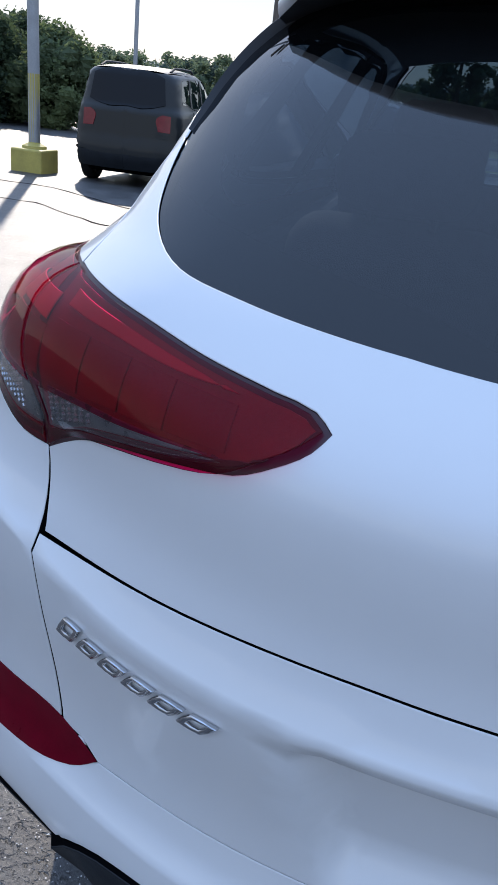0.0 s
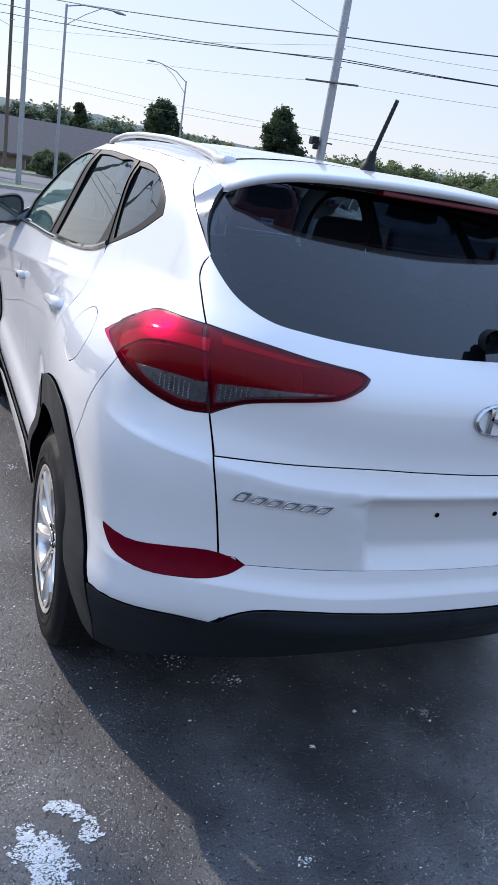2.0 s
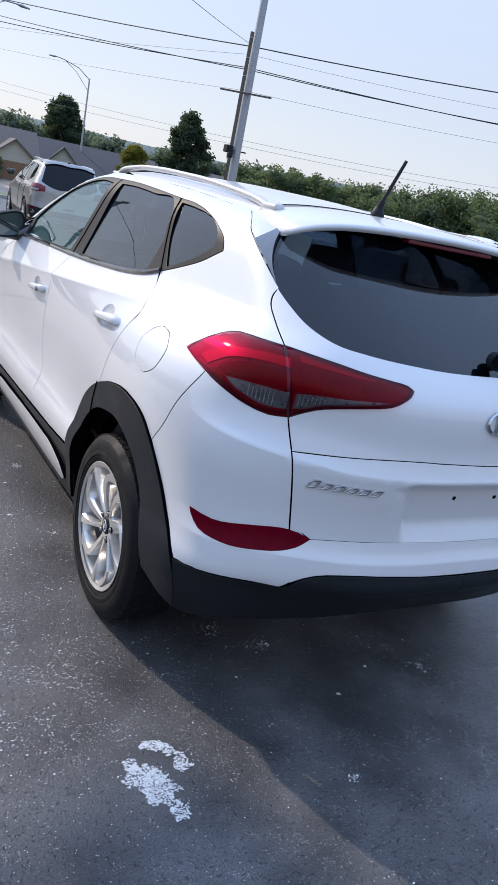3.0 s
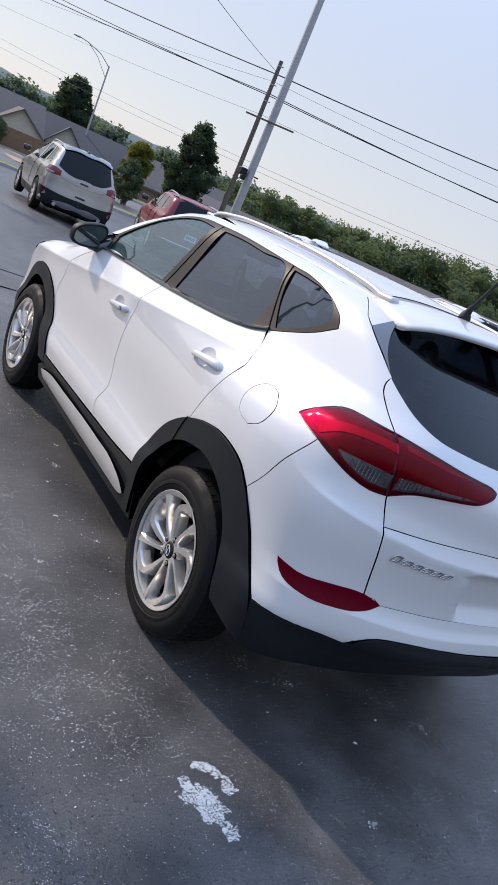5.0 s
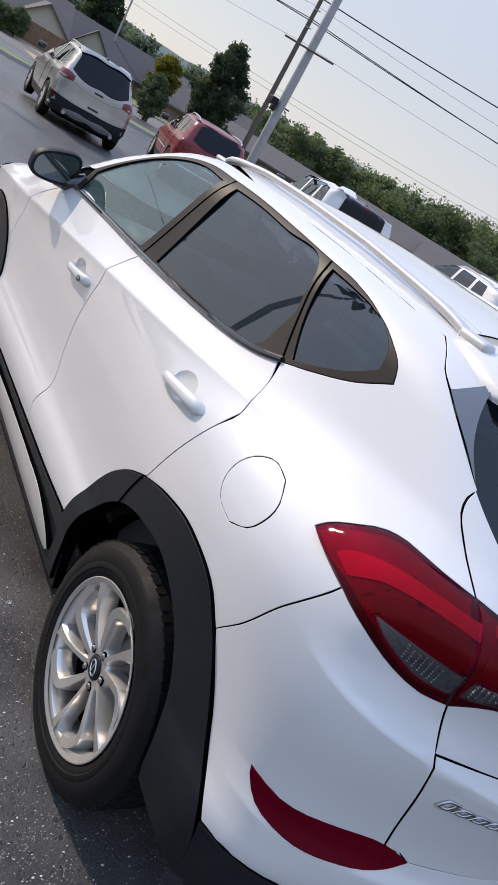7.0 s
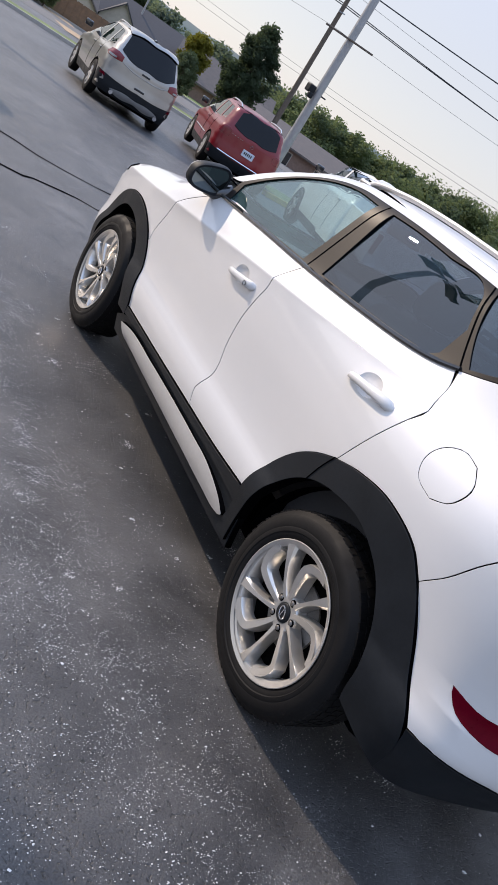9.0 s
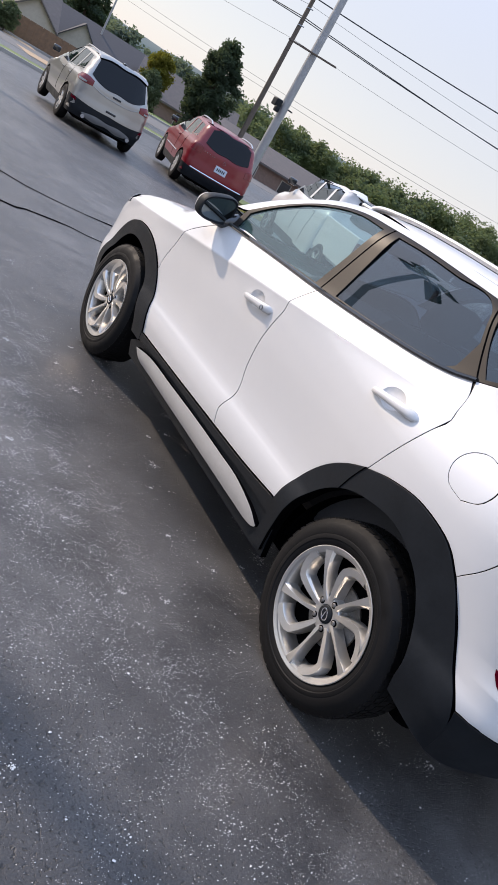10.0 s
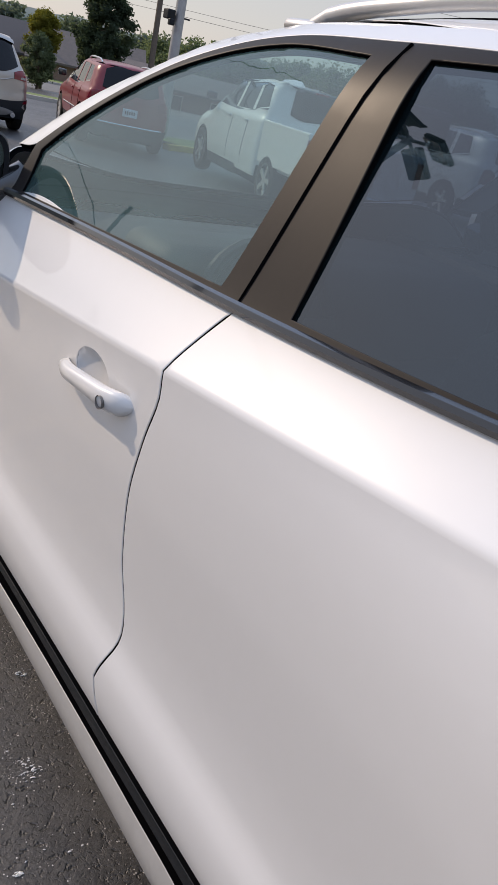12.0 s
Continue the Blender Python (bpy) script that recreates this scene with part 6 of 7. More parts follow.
    if plate:
        v = sk.wrap(np.array([[0.0, .78]]))[0]
        bm = bmesh.new()
        box(bm, (-.155, v[1] - .018, .70), (.155, v[1] + .01, .855), .004)
        pl = part("plate", bm, plate, c, "pale number plate")
        for k in range(5):
            bm = bmesh.new()
            box(bm, (-.11 + .046 * k, v[1] - .021, .75), (-.085 + .046 * k, v[1] - .017, .81))
            part("plate_bar", bm, GAP, pl)
    if back_bits:
        back_bits(c, sk, paint)
    return c


def make_skin(**kw):
    s = skin_of(**kw)
    s.belt = kw.get("belt", 1.05)
    s.nose = kw.get("fo", .85)
    return s


def at_ground(x, y, heading):
    return pose(x, y, gz(y), 0, 0, -heading)


SKID = mat("skid_grey", (0.16, 0.16, 0.16), 0.5, vary=0.1, scale=10)
SILVER = mat("silver_paint", (0.33, 0.318, 0.30), 0.32, metal=0.6, coat=0.6, vary=0.004, scale=4)
RED_PAINT = mat("red_paint", (0.181, 0.0014, 0.0085), 0.32, metal=0.0, coat=0.25, vary=0.03, scale=4)
BLACK_PAINT = mat("black_paint", (0.010, 0.012, 0.013), 0.42, coat=0.25, spec=0.3, vary=0.1, scale=4)
DARK_PAINT = mat("charcoal_paint", (0.030, 0.035, 0.040), 0.40, metal=0.2, coat=0.3, vary=0.05, scale=4)
BLUE_WHITE = mat("plate_white", (0.55, 0.62, 0.72), 0.5, vary=0.1, scale=30)


def silver_back(c, sk, paint):
    for mk in (False, True):
        panel("reflector", sk, [(.50, .56), (.50, .62), (.60, .63), (.60, .57)], REFLECTOR_RED, c, mirror=mk, step=.05, off=.008)
        bm = bmesh.new()
        tube(bm, [((-1 if mk else 1) * .55, -.86, .36), ((-1 if mk else 1) * .55, -.97, .355)], .045, 14)
        part("exhaust_tip", bm, CHROME, c, "", True)
    for mk in (False, True):
        panel("reversing_lens", sk, [(.50, .992), (.50, 1.03), (.60, 1.04), (.62, 1.01), (.585, .988)], HEADLAMP, c, "clear reversing lens", mirror=mk, step=.04, off=.010, edge=.02)
        panel("roof_spoiler", sk, [(0, 1.592), (.38, 1.588), (.49, 1.545), (.52, 1.60), (.40, 1.640), (0, 1.648)], paint, c, "", mirror=mk, step=.05, off=.045, depth=.05, edge=.03, gap=0)
        bm = bmesh.new()
        pts = [on_skin(sk, u, z, .002)[0] for u, z in ((0, .93), (.2, .93), (.34, .95), (.42, 1.0))]
        tube(bm, [Vector((-p.x, p.y, p.z)) for p in pts] if mk else pts, .010, 6)
        part("tailgate_fold", bm, paint, c, "", True)
    skid = [(.40, .37), (.44, .41), (.36, .45), (0, .45), (-.36, .45), (-.44, .41), (-.40, .37), (0, .37)]
    panel("skid_plate", sk, skid, SKID, c, "dull silver skid plate", step=.05, off=.040)
    bm = bmesh.new()
    v = sk.wrap(np.array([[0.0, 1.0]]))[0]
    box(bm, (-.10, v[1] - .012, .985), (.10, v[1] + .02, 1.025), .01)
    part("badge", bm, GLOSS_BLACK, c)
    bm = bmesh.new()
    v = sk.wrap(np.array([[0.0, .68]]))[0]
    box(bm, (-.12, v[1] - .015, .655), (.12, v[1] + .02, .70), .01)
    part("tow_cover", bm, GLOSS_BLACK, c)
    bm = bmesh.new()
    z = sk.top(np.array([[0.0, -.25]]))[0][2]
    box(bm, (-.03, -.30, z - .02), (.03, -.16, z + .06), .02)
    part("shark_fin", bm, GLOSS_BLACK, c)


suv_skin = make_skin(base=2.69, w=.915, h=1.70, belt=1.10, hood=1.06, ro=.90, fo=.92, glass_back=.62)
car("suv", "champagne silver crossover SUV parked on the asphalt", at_ground(3.55, 16.80, 5), SILVER, suv_skin,
    [(.665, 1.02), (.62, 1.13), (.50, 1.14), (.43, 1.10), (.43, .985), (.52, .97), (.62, .985)], .36, rails=ROCKER, rear_glass=[(0, 1.095), (.36, 1.10), (.49, 1.20), (.475, 1.54), (.38, 1.60), (0, 1.605)], back_bits=silver_back, spokes=7, bump=.60)


def red_back(c, sk, paint):
    for mk in (False, True):
        bm = bmesh.new()
        v = sk.wrap(np.array([[.2, .52]]))[0]
        s = 1 if mk else -1
        pts = [sk.wrap(np.array([[u, .53]]))[0] for u in (.0, .2, .35, .5)]
        tube(bm, [(s * abs(p[0]), p[1] - .025, p[2]) for p in pts], .016, 6)
        part("chrome_strip", bm, CHROME, c, "", True)
        bm = bmesh.new()
        pts = [on_skin(sk, u, .62, .01)[0] for u in (1.35, 1.8, 2.4, 3.0)]
        tube(bm, [(s * abs(p[0]), p[1], p[2]) for p in pts], .012, 6)
        part("chrome_strip", bm, CHROME, c, "", True)
    v = sk.wrap(np.array([[0.0, .97]]))[0]
    bm = bmesh.new()
    revolve(bm, [(-.02, .030), (-.03, .036), (-.02, .042)], "y", 24, (0, v[1], .97))
    part("badge", bm, CHROME, c, "round chrome badge", True)
    for k in range(5):
        bm = bmesh.new()
        vv = sk.wrap(np.array([[.42 - .035 * k, 1.0]]))[0]
        box(bm, (vv[0] - .010, vv[1] - .012, .990), (vv[0] + .008, vv[1] + .01, 1.006))
        part("badge_stroke", bm, CHROME, c)


red_skin = make_skin(base=2.75, w=.90, h=1.67, belt=1.10, hood=1.08, ro=.88, fo=.85, lean=.30, glass_back=.42)
car("suv", "dark red boxy SUV with silver roof rails beside the steel pole", at_ground(6.57, 16.45, 14), RED_PAINT, red_skin,
    [(.60, .90), (.57, 1.08), (.48, 1.09), (.44, 1.05), (.45, .90)], .36, rails=CHROME, plate=BLUE_WHITE, back_bits=red_back, spokes=10)

black_skin = make_skin(base=2.63, w=.875, h=1.77, belt=1.17, hood=1.06, ro=.85, fo=.80, lean=.20, glass_back=.22)
car("suv", "black boxy SUV with clear-centred red tail lamps", at_ground(-5.52, 10.9, -7), BLACK_PAINT, black_skin,
    [(.50, .86), (.50, 1.10), (.43, 1.11), (.40, 1.08), (.40, .87)], .36, rails=BLACK_PLASTIC)
dark_skin = make_skin(base=2.80, w=.93, h=1.66, belt=1.12, hood=1.07, ro=.95, fo=.92, glass_back=.50)
car("suv", "charcoal crossover SUV with roof rails and wide red lamps", at_ground(-2.03, 10.8, -9), DARK_PAINT, dark_skin,
    [(.66, 1.02), (.62, 1.10), (.50, 1.12), (.34, 1.08), (.34, 1.02), (.50, 1.0)], .37, rails=BLACK_PLASTIC, plate=None)
sedan_skin = make_skin(base=2.65, w=.90, h=1.42, belt=.98, hood=.95, ro=.95, fo=.88, glass_back=1.5)
car("sedan", "pale silver-white sedan with dark windows", at_ground(-9.85, 27.0, 112), WHITE, sedan_skin,
    [(.62, .78), (.60, .90), (.45, .90), (.40, .80)], .32)
car("sedan", "black sedan parked beyond the charcoal SUV", at_ground(-4.3, 24.6, 100), BLACK_PAINT, sedan_skin,
    [(.62, .78), (.60, .90), (.45, .90), (.40, .80)], .32)
car("hatchback", "dark green-black hatchback parked near the road", at_ground(-3.4, 31.5, 100), DARK_PAINT, dark_skin,
    [(.62, .78), (.60, .90), (.45, .90), (.40, .80)], .33)
big_skin = make_skin(base=2.95, w=.98, h=1.88, belt=1.25, hood=1.15, ro=1.05, fo=.95, lean=.26, glass_back=.30)
car("suv", "large white SUV with a dark rear window", at_ground(12.6, 11.4, 8), WHITE, big_skin,
    [(.56, .90), (.54, 1.18), (.48, 1.2), (.44, 1.15), (.45, .90)], .38, rails=ROCKER)


def pickup_truck():
    """A crew-cab pickup: cab from the skin, load bed behind it."""
    sk = make_skin(base=2.6, w=.96, h=1.92, belt=1.28, hood=1.2, ro=.62, fo=1.0, lean=.28, glass_back=.18)
    c = car("pickup_truck", "white crew-cab pickup truck on dark wheels", at_ground(7.30, 11.10, 15), WHITE, sk,
            [(.52, .70), (.52, .72), (.50, .72), (.50, .70)], .39, rear_glass=[(0, 1.34), (.36, 1.34), (.44, 1.38), (.42, 1.74), (.34, 1.78), (0, 1.79)], category="pickup", pickup=True)
    bm = bmesh.new()
    for x in (-.96, .88):
        box(bm, (x, -2.35, .62), (x + .08, -.58, 1.25), .02)
    box(bm, (-.96, -2.40, .55), (.96, -2.32, 1.25), .02)
    box(bm, (-.90, -2.35, .58), (.90, -.55, .68), .01)
    part("load_bed", bm, WHITE, c, "white load bed")
    bm = bmesh.new()
    box(bm, (-.94, -2.52, .42), (.94, -2.38, .58), .03)
    part("rear_bumper", bm, CHROME, c, "chrome rear bumper")
    for s in (-1, 1):
        bm = bmesh.new()
        box(bm, (s * .86, -2.42, .80), (s * .955, -2.36, 1.16), .01)
        part("tail_lamp", bm, LAMP_RED, c)
    bm = bmesh.new()
    z = sk.top(np.array([[0.0, -.30]]))[0][2]
    box(bm, (-.11, -.47, z - .03), (.11, -.38, z + .01), .008)
    part("brake_light", bm, LAMP_RED, c, "red cab brake light")


pickup_truck()

# ---- poles, lamps and wires ----
def pole(name, label, x, y, top, r0, r1, material, cat="pole"):
    t = thing(name, label, cat, pose(x, y, gz(y)))
    bm = bmesh.new()
    h = top - gz(y)
    tube(bm, [(0, 0, -.3), (0, 0, h * .5), (0, 0, h)], r0, 14, radii=[r0, (r0 + r1) / 2, r1])
    part("shaft", bm, material, t, "", True)
    return t, h


def flood_head(parent, at, yaw, tilt):
    m = Matrix.Translation(at) @ Matrix.Rotation(yaw, 4, "Z") @ Matrix.Rotation(tilt, 4, "X")
    bm = bmesh.new()
    vs = box(bm, (-.29, -.05, -.33), (.29, .07, .33), .05, None, 3)
    bmesh.ops.transform(bm, matrix=m, verts=bm.verts)
    hd = part("floodlight", bm, BLACK_PLASTIC, parent, "dark floodlight head", True)
    bm = bmesh.new()
    box(bm, (-.25, -.078, -.30), (.25, -.072, .30))
    bmesh.ops.transform(bm, matrix=m, verts=bm.verts)
    part("lens", bm, HEADLAMP, hd)


# light pole with its yellow base: its heads show mirrored in the SUV's windows
lp, lh = pole("light_pole", "grey light pole on a yellow concrete base with four floodlights", -7.14, 10.43, 9.0, .095, .07, GALV, "light pole")
bm = bmesh.new()
box(bm, (-.28, -.28, -.1), (.28, .28, .36), .03)
part("base", bm, YELLOW, lp, "yellow-painted concrete base")
bm = bmesh.new()
revolve(bm, [(.36, .20), (.40, .19), (.44, .10), (.36 + .1, .09)], "z", 20)
part("flange", bm, YELLOW, lp)
bm = bmesh.new()
tube(bm, [(0, 0, .4), (0, 0, 1.46)], .091, 16)
part("yellow_band", bm, YELLOW, lp, "yellow-painted lower shaft", True)
bm = bmesh.new()
tube(bm, [(-.55, 0, lh - .05), (.55, 0, lh - .05)], .035, 8)
tube(bm, [(0, -.55, lh - .05), (0, .55, lh - .05)], .035, 8)
part("cross_arm", bm, GALV, lp, "", True)
for dx, dy, yw in ((-.6, .1, 1.9), (.6, -.1, -1.2), (.1, .6, .3), (-.1, -.6, 3.3)):
    flood_head(lp, Vector((dx * 1.05, dy * 1.05, lh + .02)), yw, radians(72))

sp, sh = pole("steel_pole", "tall galvanised steel pole with a small camera box", 9.81, 20.37, 12.4, .15, .09, GALV)
bm = bmesh.new()
box(bm, (-.42, -.14, 3.02), (-.19, .14, 3.25), .03)
box(bm, (-.24, -.02, 3.10), (.32, .02, 3.14))
box(bm, (-.40, -.26, 2.88), (-.24, -.12, 3.04), .03)
part("camera_box", bm, BLACK_PLASTIC, sp, "black camera box")
bm = bmesh.new()
box(bm, (-.82, -.035, 4.76), (.82, .035, 4.81), .01, Matrix.Rotation(radians(-42), 4, "Z") @ Matrix.Translation((0, -.2, 0)))
part("cross_arm", bm, WOOD_POLE, sp, "thin wooden cross arm")


def utility_pole(x, y, top, arm_z, arm_az, label, arm=2.6):
    t, h = pole("utility_pole", label, x, y, top, .16, .11, WOOD_POLE, "utility pole")
    d = Vector((math.cos(arm_az), math.sin(arm_az), 0))
    if arm:
        bm = bmesh.new()
        a = arm_z - gz(y)
        tube(bm, [Vector((0, -.15, a)) - d * arm / 2, Vector((0, -.15, a)) + d * arm / 2], .06, 6)
        part("cross_arm", bm, WOOD_POLE, t, "wooden cross arm")
        for k in (-.9, -.5, .5, .9):
            bm = bmesh.new()
            revolve(bm, [(0, .035), (.08, .045), (.10, .02), (.16, .02)], "z", 8, Vector((0, -.15, a + .05)) + d * arm / 2 * k)
            part("insulator", bm, CONCRETE, t)
    for z in (h - .3, h - 1.3, h - 2.2):
        bm = bmesh.new()
        tube(bm, [(-.16, -.1, z), (.22, -.1, z + .05)], .03, 6)
        part("bracket", bm, GALV, t)
    return t


utility_pole(18.6, 38.2, 9.6, 6.65, -0.6, "weathered wooden utility pole beyond the steel pole", 0)
utility_pole(4.18, 65.0, 11.5, 8.6, -0.3, "dark wooden utility pole beside the road", 0)
utility_pole(42.0, 26.0, 10.8, 8.2, -1.0, "wooden utility pole beyond the parked pickup")
utility_pole(-7.8, 27.85, 8.8, 7.6, 0.2, "thick dark wooden utility pole by the sedan", 0)
utility_pole(-4.25, 26.9, 9.2, 7.6, 0.2, "thick dark wooden utility pole behind the crossover", 0)
pole("steel_pole", "slim galvanised steel pole by the grass strip", 2.47, 36.05, 10.0, .13, .08, GALV)
pole("steel_pole", "slim grey pole among the trees", -9.6, 20.0, 6.5, .06, .05, GALV)


def street_lamp(x, y, top, reach, label, rise=1.0):
    t, h = pole("street_lamp", label, x, y, top, .11, .07, GALV, "street lamp")
    bm = bmesh.new()
    rx, ry = reach
    tube(bm, [(0, 0, h - .1), (rx * .35, ry * .35, h + .65 * rise), (rx * .8, ry * .8, h + rise), (rx, ry, h + 1.05 * rise)], .04, 8)
    tube(bm, [(0, 0, h - 1.1), (rx * .4, ry * .4, h - .5 + .75 * rise), (rx * .75, ry * .75, h + .95 * rise)], .025, 6)
    part("arm", bm, GALV, t, "", True)
    bm = bmesh.new()
    d = Vector((rx, ry, 0)).normalized()
    tube(bm, [Vector((rx, ry, h + 1.05 * rise)) - d * .1, Vector((rx, ry, h + 1.05 * rise - .02)) + d * .25, Vector((rx, ry, h + 1.05 * rise - .05)) + d * .75], .12, 10, radii=[.05, .15, .08], flat=.6)
    part("lamp_head", bm, GALV, t, "grey cobra-head lamp", True)


street_lamp(21.2, 75.3, 8.6, (-3.4, -.6), "grey street lamp with a braced arm")
street_lamp(5.87, 48.76, 8.9, (2.8, .4), "grey street lamp with a long braced arm", .25)


def wire(a, b, sag, r=0.018, label="black overhead wire between the poles"):
    a, b = Vector(a), Vector(b)
    bm = bmesh.new()
    tube(bm, [a.lerp(b, i / 16) - Vector((0, 0, sag * 4 * (i / 16) * (1 - i / 16))) for i in range(17)], r, 5)
    tagged(part("wire", bm, WIRE), label, "wire")


for z0, z1, z2, r in ((11.2, 8.9, 10.3, .032), (10.25, 7.75, 8.4, .024), (9.7, 7.85, 8.25, .024)):
    wire((4.18, 65.0, z0), (18.6, 38.2, z1), .25, r)
    wire((18.6, 38.2, z1), (42.0, 26.0, z2), .25, r)
    wire((-60, 62.0, z0 - .4), (4.18, 65.0, z0), .8, r * .9)
for z0, z1, z2 in ((8.9, 8.5, 9.2), (7.9, 6.7, 7.6), (6.2, 4.2, 5.4), (5.6, 3.9, 5.0)):
    wire((4.18, 65.0, z0), (18.6, 38.2, z1), .3, .008, "thin grey overhead line between poles")
    wire((18.6, 38.2, z1), (42.0, 26.0, z2), .3, .008, "thin grey overhead line between poles")
wire((18.6, 38.2, 9.0), (-4.0, 10.0, 7.2), .3, .012)
wire((-7.8, 27.85, 8.0), (-4.25, 26.9, 8.2), .02, .015)
wire((-40, 30.0, 7.6), (-7.8, 27.85, 8.0), .5, .015)
wire((-4.25, 26.9, 8.2), (4.18, 65.0, 8.9), .5, .015)

# ---- planting ----
def leaf_material(name, col, var):
    """Leaves: matt, and letting some light through from behind."""
    m = mat(name, col, 0.85, vary=var, scale=1.3, spec=0.15)
    nt = m.node_tree
    b = nt.nodes["Principled BSDF"]
    # lighter and darker crowns side by side
    tc = nt.nodes.new("ShaderNodeTexCoord")
    nz = nt.nodes.new("ShaderNodeTexNoise")
    nz.inputs["Scale"].default_value, nz.inputs["Detail"].default_value = 0.16, 2
    nt.links.new(tc.outputs["Object"], nz.inputs["Vector"])
    mr = nt.nodes.new("ShaderNodeMapRange")
    mr.inputs[1].default_value, mr.inputs[2].default_value = 0.38, 0.62
    nt.links.new(nz.outputs[0], mr.inputs[0])
    tone = nt.nodes.new("ShaderNodeMix")
    tone.data_type, tone.blend_type = "RGBA", "MULTIPLY"
    tone.inputs["Factor"].default_value = 1.0
    pick = nt.nodes.new("ShaderNodeMix")
    pick.data_type = "RGBA"
    pick.inputs["A"].default_value, pick.inputs["B"].default_value = (0.80, 0.86, 0.95, 1), (1.35, 1.30, 0.95, 1)
    nt.links.new(mr.outputs[0], pick.inputs["Factor"])
    nt.links.new(b.inputs["Base Color"].links[0].from_socket, tone.inputs["A"])
    nt.links.new(pick.outputs["Result"], tone.inputs["B"])
    nt.links.new(tone.outputs["Result"], b.inputs["Base Color"])
    tl = nt.nodes.new("ShaderNodeBsdfTranslucent")
    tl.inputs[0].default_value = (col[0] * 1.3, col[1] * 1.3, col[2] * 0.9, 1)
    mx = nt.nodes.new("ShaderNodeMixShader")
    mx.inputs[0].default_value = 0.5
    nt.links.new(b.outputs[0], mx.inputs[1])
    nt.links.new(tl.outputs[0], mx.inputs[2])
    nt.links.new(mx.outputs[0], nt.nodes["Material Output"].inputs["Surface"])
    return m


LEAF = leaf_material("leaves", (0.120, 0.150, 0.088), 0.45)
LEAF_DARK = leaf_material("dark_leaves", (0.056, 0.078, 0.050), 0.4)
LEAF_YELLOW = leaf_material("yellow_leaves", (0.16, 0.15, 0.028), 0.4)
# bluer than the near leaves: aerial haze put into the colour
LEAF_HAZED = leaf_material("haze_tinted_leaves", (0.115, 0.145, 0.115), 0.3)


def leaf_mesh(rnd, clumps, per, size, squash=0.8, reach=1.08):
    """Leaves in clumps: small bent blades turned every way."""
    verts, faces = [], []
    for cx, cy, cz, cr in clumps:
        for _ in range(per):
            d = Vector((rnd.gauss(0, 1), rnd.gauss(0, 1), rnd.gauss(0, squash)))
            d = d.normalized() * cr * rnd.uniform(0.35, reach)
            p = Vector((cx, cy, cz)) + d
            a = Vector((rnd.gauss(0, 1), rnd.gauss(0, 1), rnd.gauss(0, .6))).normalized()
            b = a.cross(Vector((rnd.gauss(0, 1), rnd.gauss(0, 1), rnd.gauss(0, 1)))).normalized()
            s = size * rnd.uniform(0.6, 1.3)
            n0 = len(verts)
            c = a.cross(b) * s * .25
            verts += [p - a * s, p + b * s * .55 + c, p + a * s, p - b * s * .55 + c]
            faces.append((n0, n0 + 1, n0 + 2, n0 + 3))
    return verts, faces


def add_cores(rnd, clumps, verts, faces, k=0.72):
    """The dark inside of a crown: a rough knot of twigs and leaves in each clump."""
    for cx, cy, cz, cr in clumps:
        n0 = len(verts)
        ring = 7
        verts.append((cx, cy, cz + cr * k * rnd.uniform(.8, 1.1)))
        for lat in (.55, -.1, -.7):
            for i in range(ring):
                a = 2 * math.pi * (i + .5 * (lat < 0)) / ring
                q = cr * k * rnd.uniform(.75, 1.15)
                verts.append((cx + q * math.cos(a) * math.sqrt(1 - lat * lat), cy + q * math.sin(a) * math.sqrt(1 - lat * lat), cz + q * lat))
        for i in range(ring):
            j = (i + 1) % ring
            faces.append((n0, n0 + 1 + i, n0 + 1 + j))
            for b in (1, 1 + ring):
                faces.append((n0 + b + i, n0 + b + ring + i, n0 + b + ring + j, n0 + b + j))


def tree(x, y, top, width, label, leaf, shape="round", seed=1, per=130, size=.16, low=.25, bare=False):
    rnd = random.Random(seed)
    g = gz(y)
    h = top - g
    t = thing("tree", label, "tree", pose(x, y, g))
    bm = bmesh.new()
    tube(bm, [(0, 0, -.2), (.05, 0, h * .3), (0, .05, h * .6), (.03, 0, h * .92)], .2, 10, radii=[h * .028, h * .022, h * .013, h * .003])
    for k in range(9):
        a, z = rnd.uniform(0, 6.3), h * rnd.uniform(.25, .75)
        ln = width * .45 * (1.1 - z / h)
        tube(bm, [(0, 0, z), (ln * .5 * math.cos(a), ln * .5 * math.sin(a), z + ln * .35), (ln * math.cos(a), ln * math.sin(a), z + ln * .6)], .05, 6, radii=[h * .011, h * .007, h * .002])
    part("trunk", bm, BARK, t, "", True)
    cl = []
    n = 130
    per = per // 2
    size *= .72
    for k in range(n):
        z = low + (1 - low) * rnd.random() ** .8
        if shape == "cone":
            rr = (1 - ((z - low) / (1 - low)) ** 1.25) * .92 + .08
        elif shape == "egg":
            q = (z - low) / (1 - low)
            rr = math.sin(math.pi * min(1, q * .86 + .14)) ** .6
        else:
            q = (z - low) / (1 - low)
            rr = math.sqrt(max(.02, 1 - (2 * q - .95) ** 2))
        a = rnd.uniform(0, 6.3)
        rad = width / 2 * rr * math.sqrt(rnd.uniform(.15, 1)) * rnd.uniform(.8, 1.12)
        cl.append((rad * math.cos(a), rad * math.sin(a), h * z * .97, width * rnd.uniform(.10, .19)))
    v, f = leaf_mesh(rnd, cl, per, size)
    add_cores(rnd, cl, v, f, .6)
    link_mesh("crown", v, f, leaf, t, "", smooth=False)
    return t


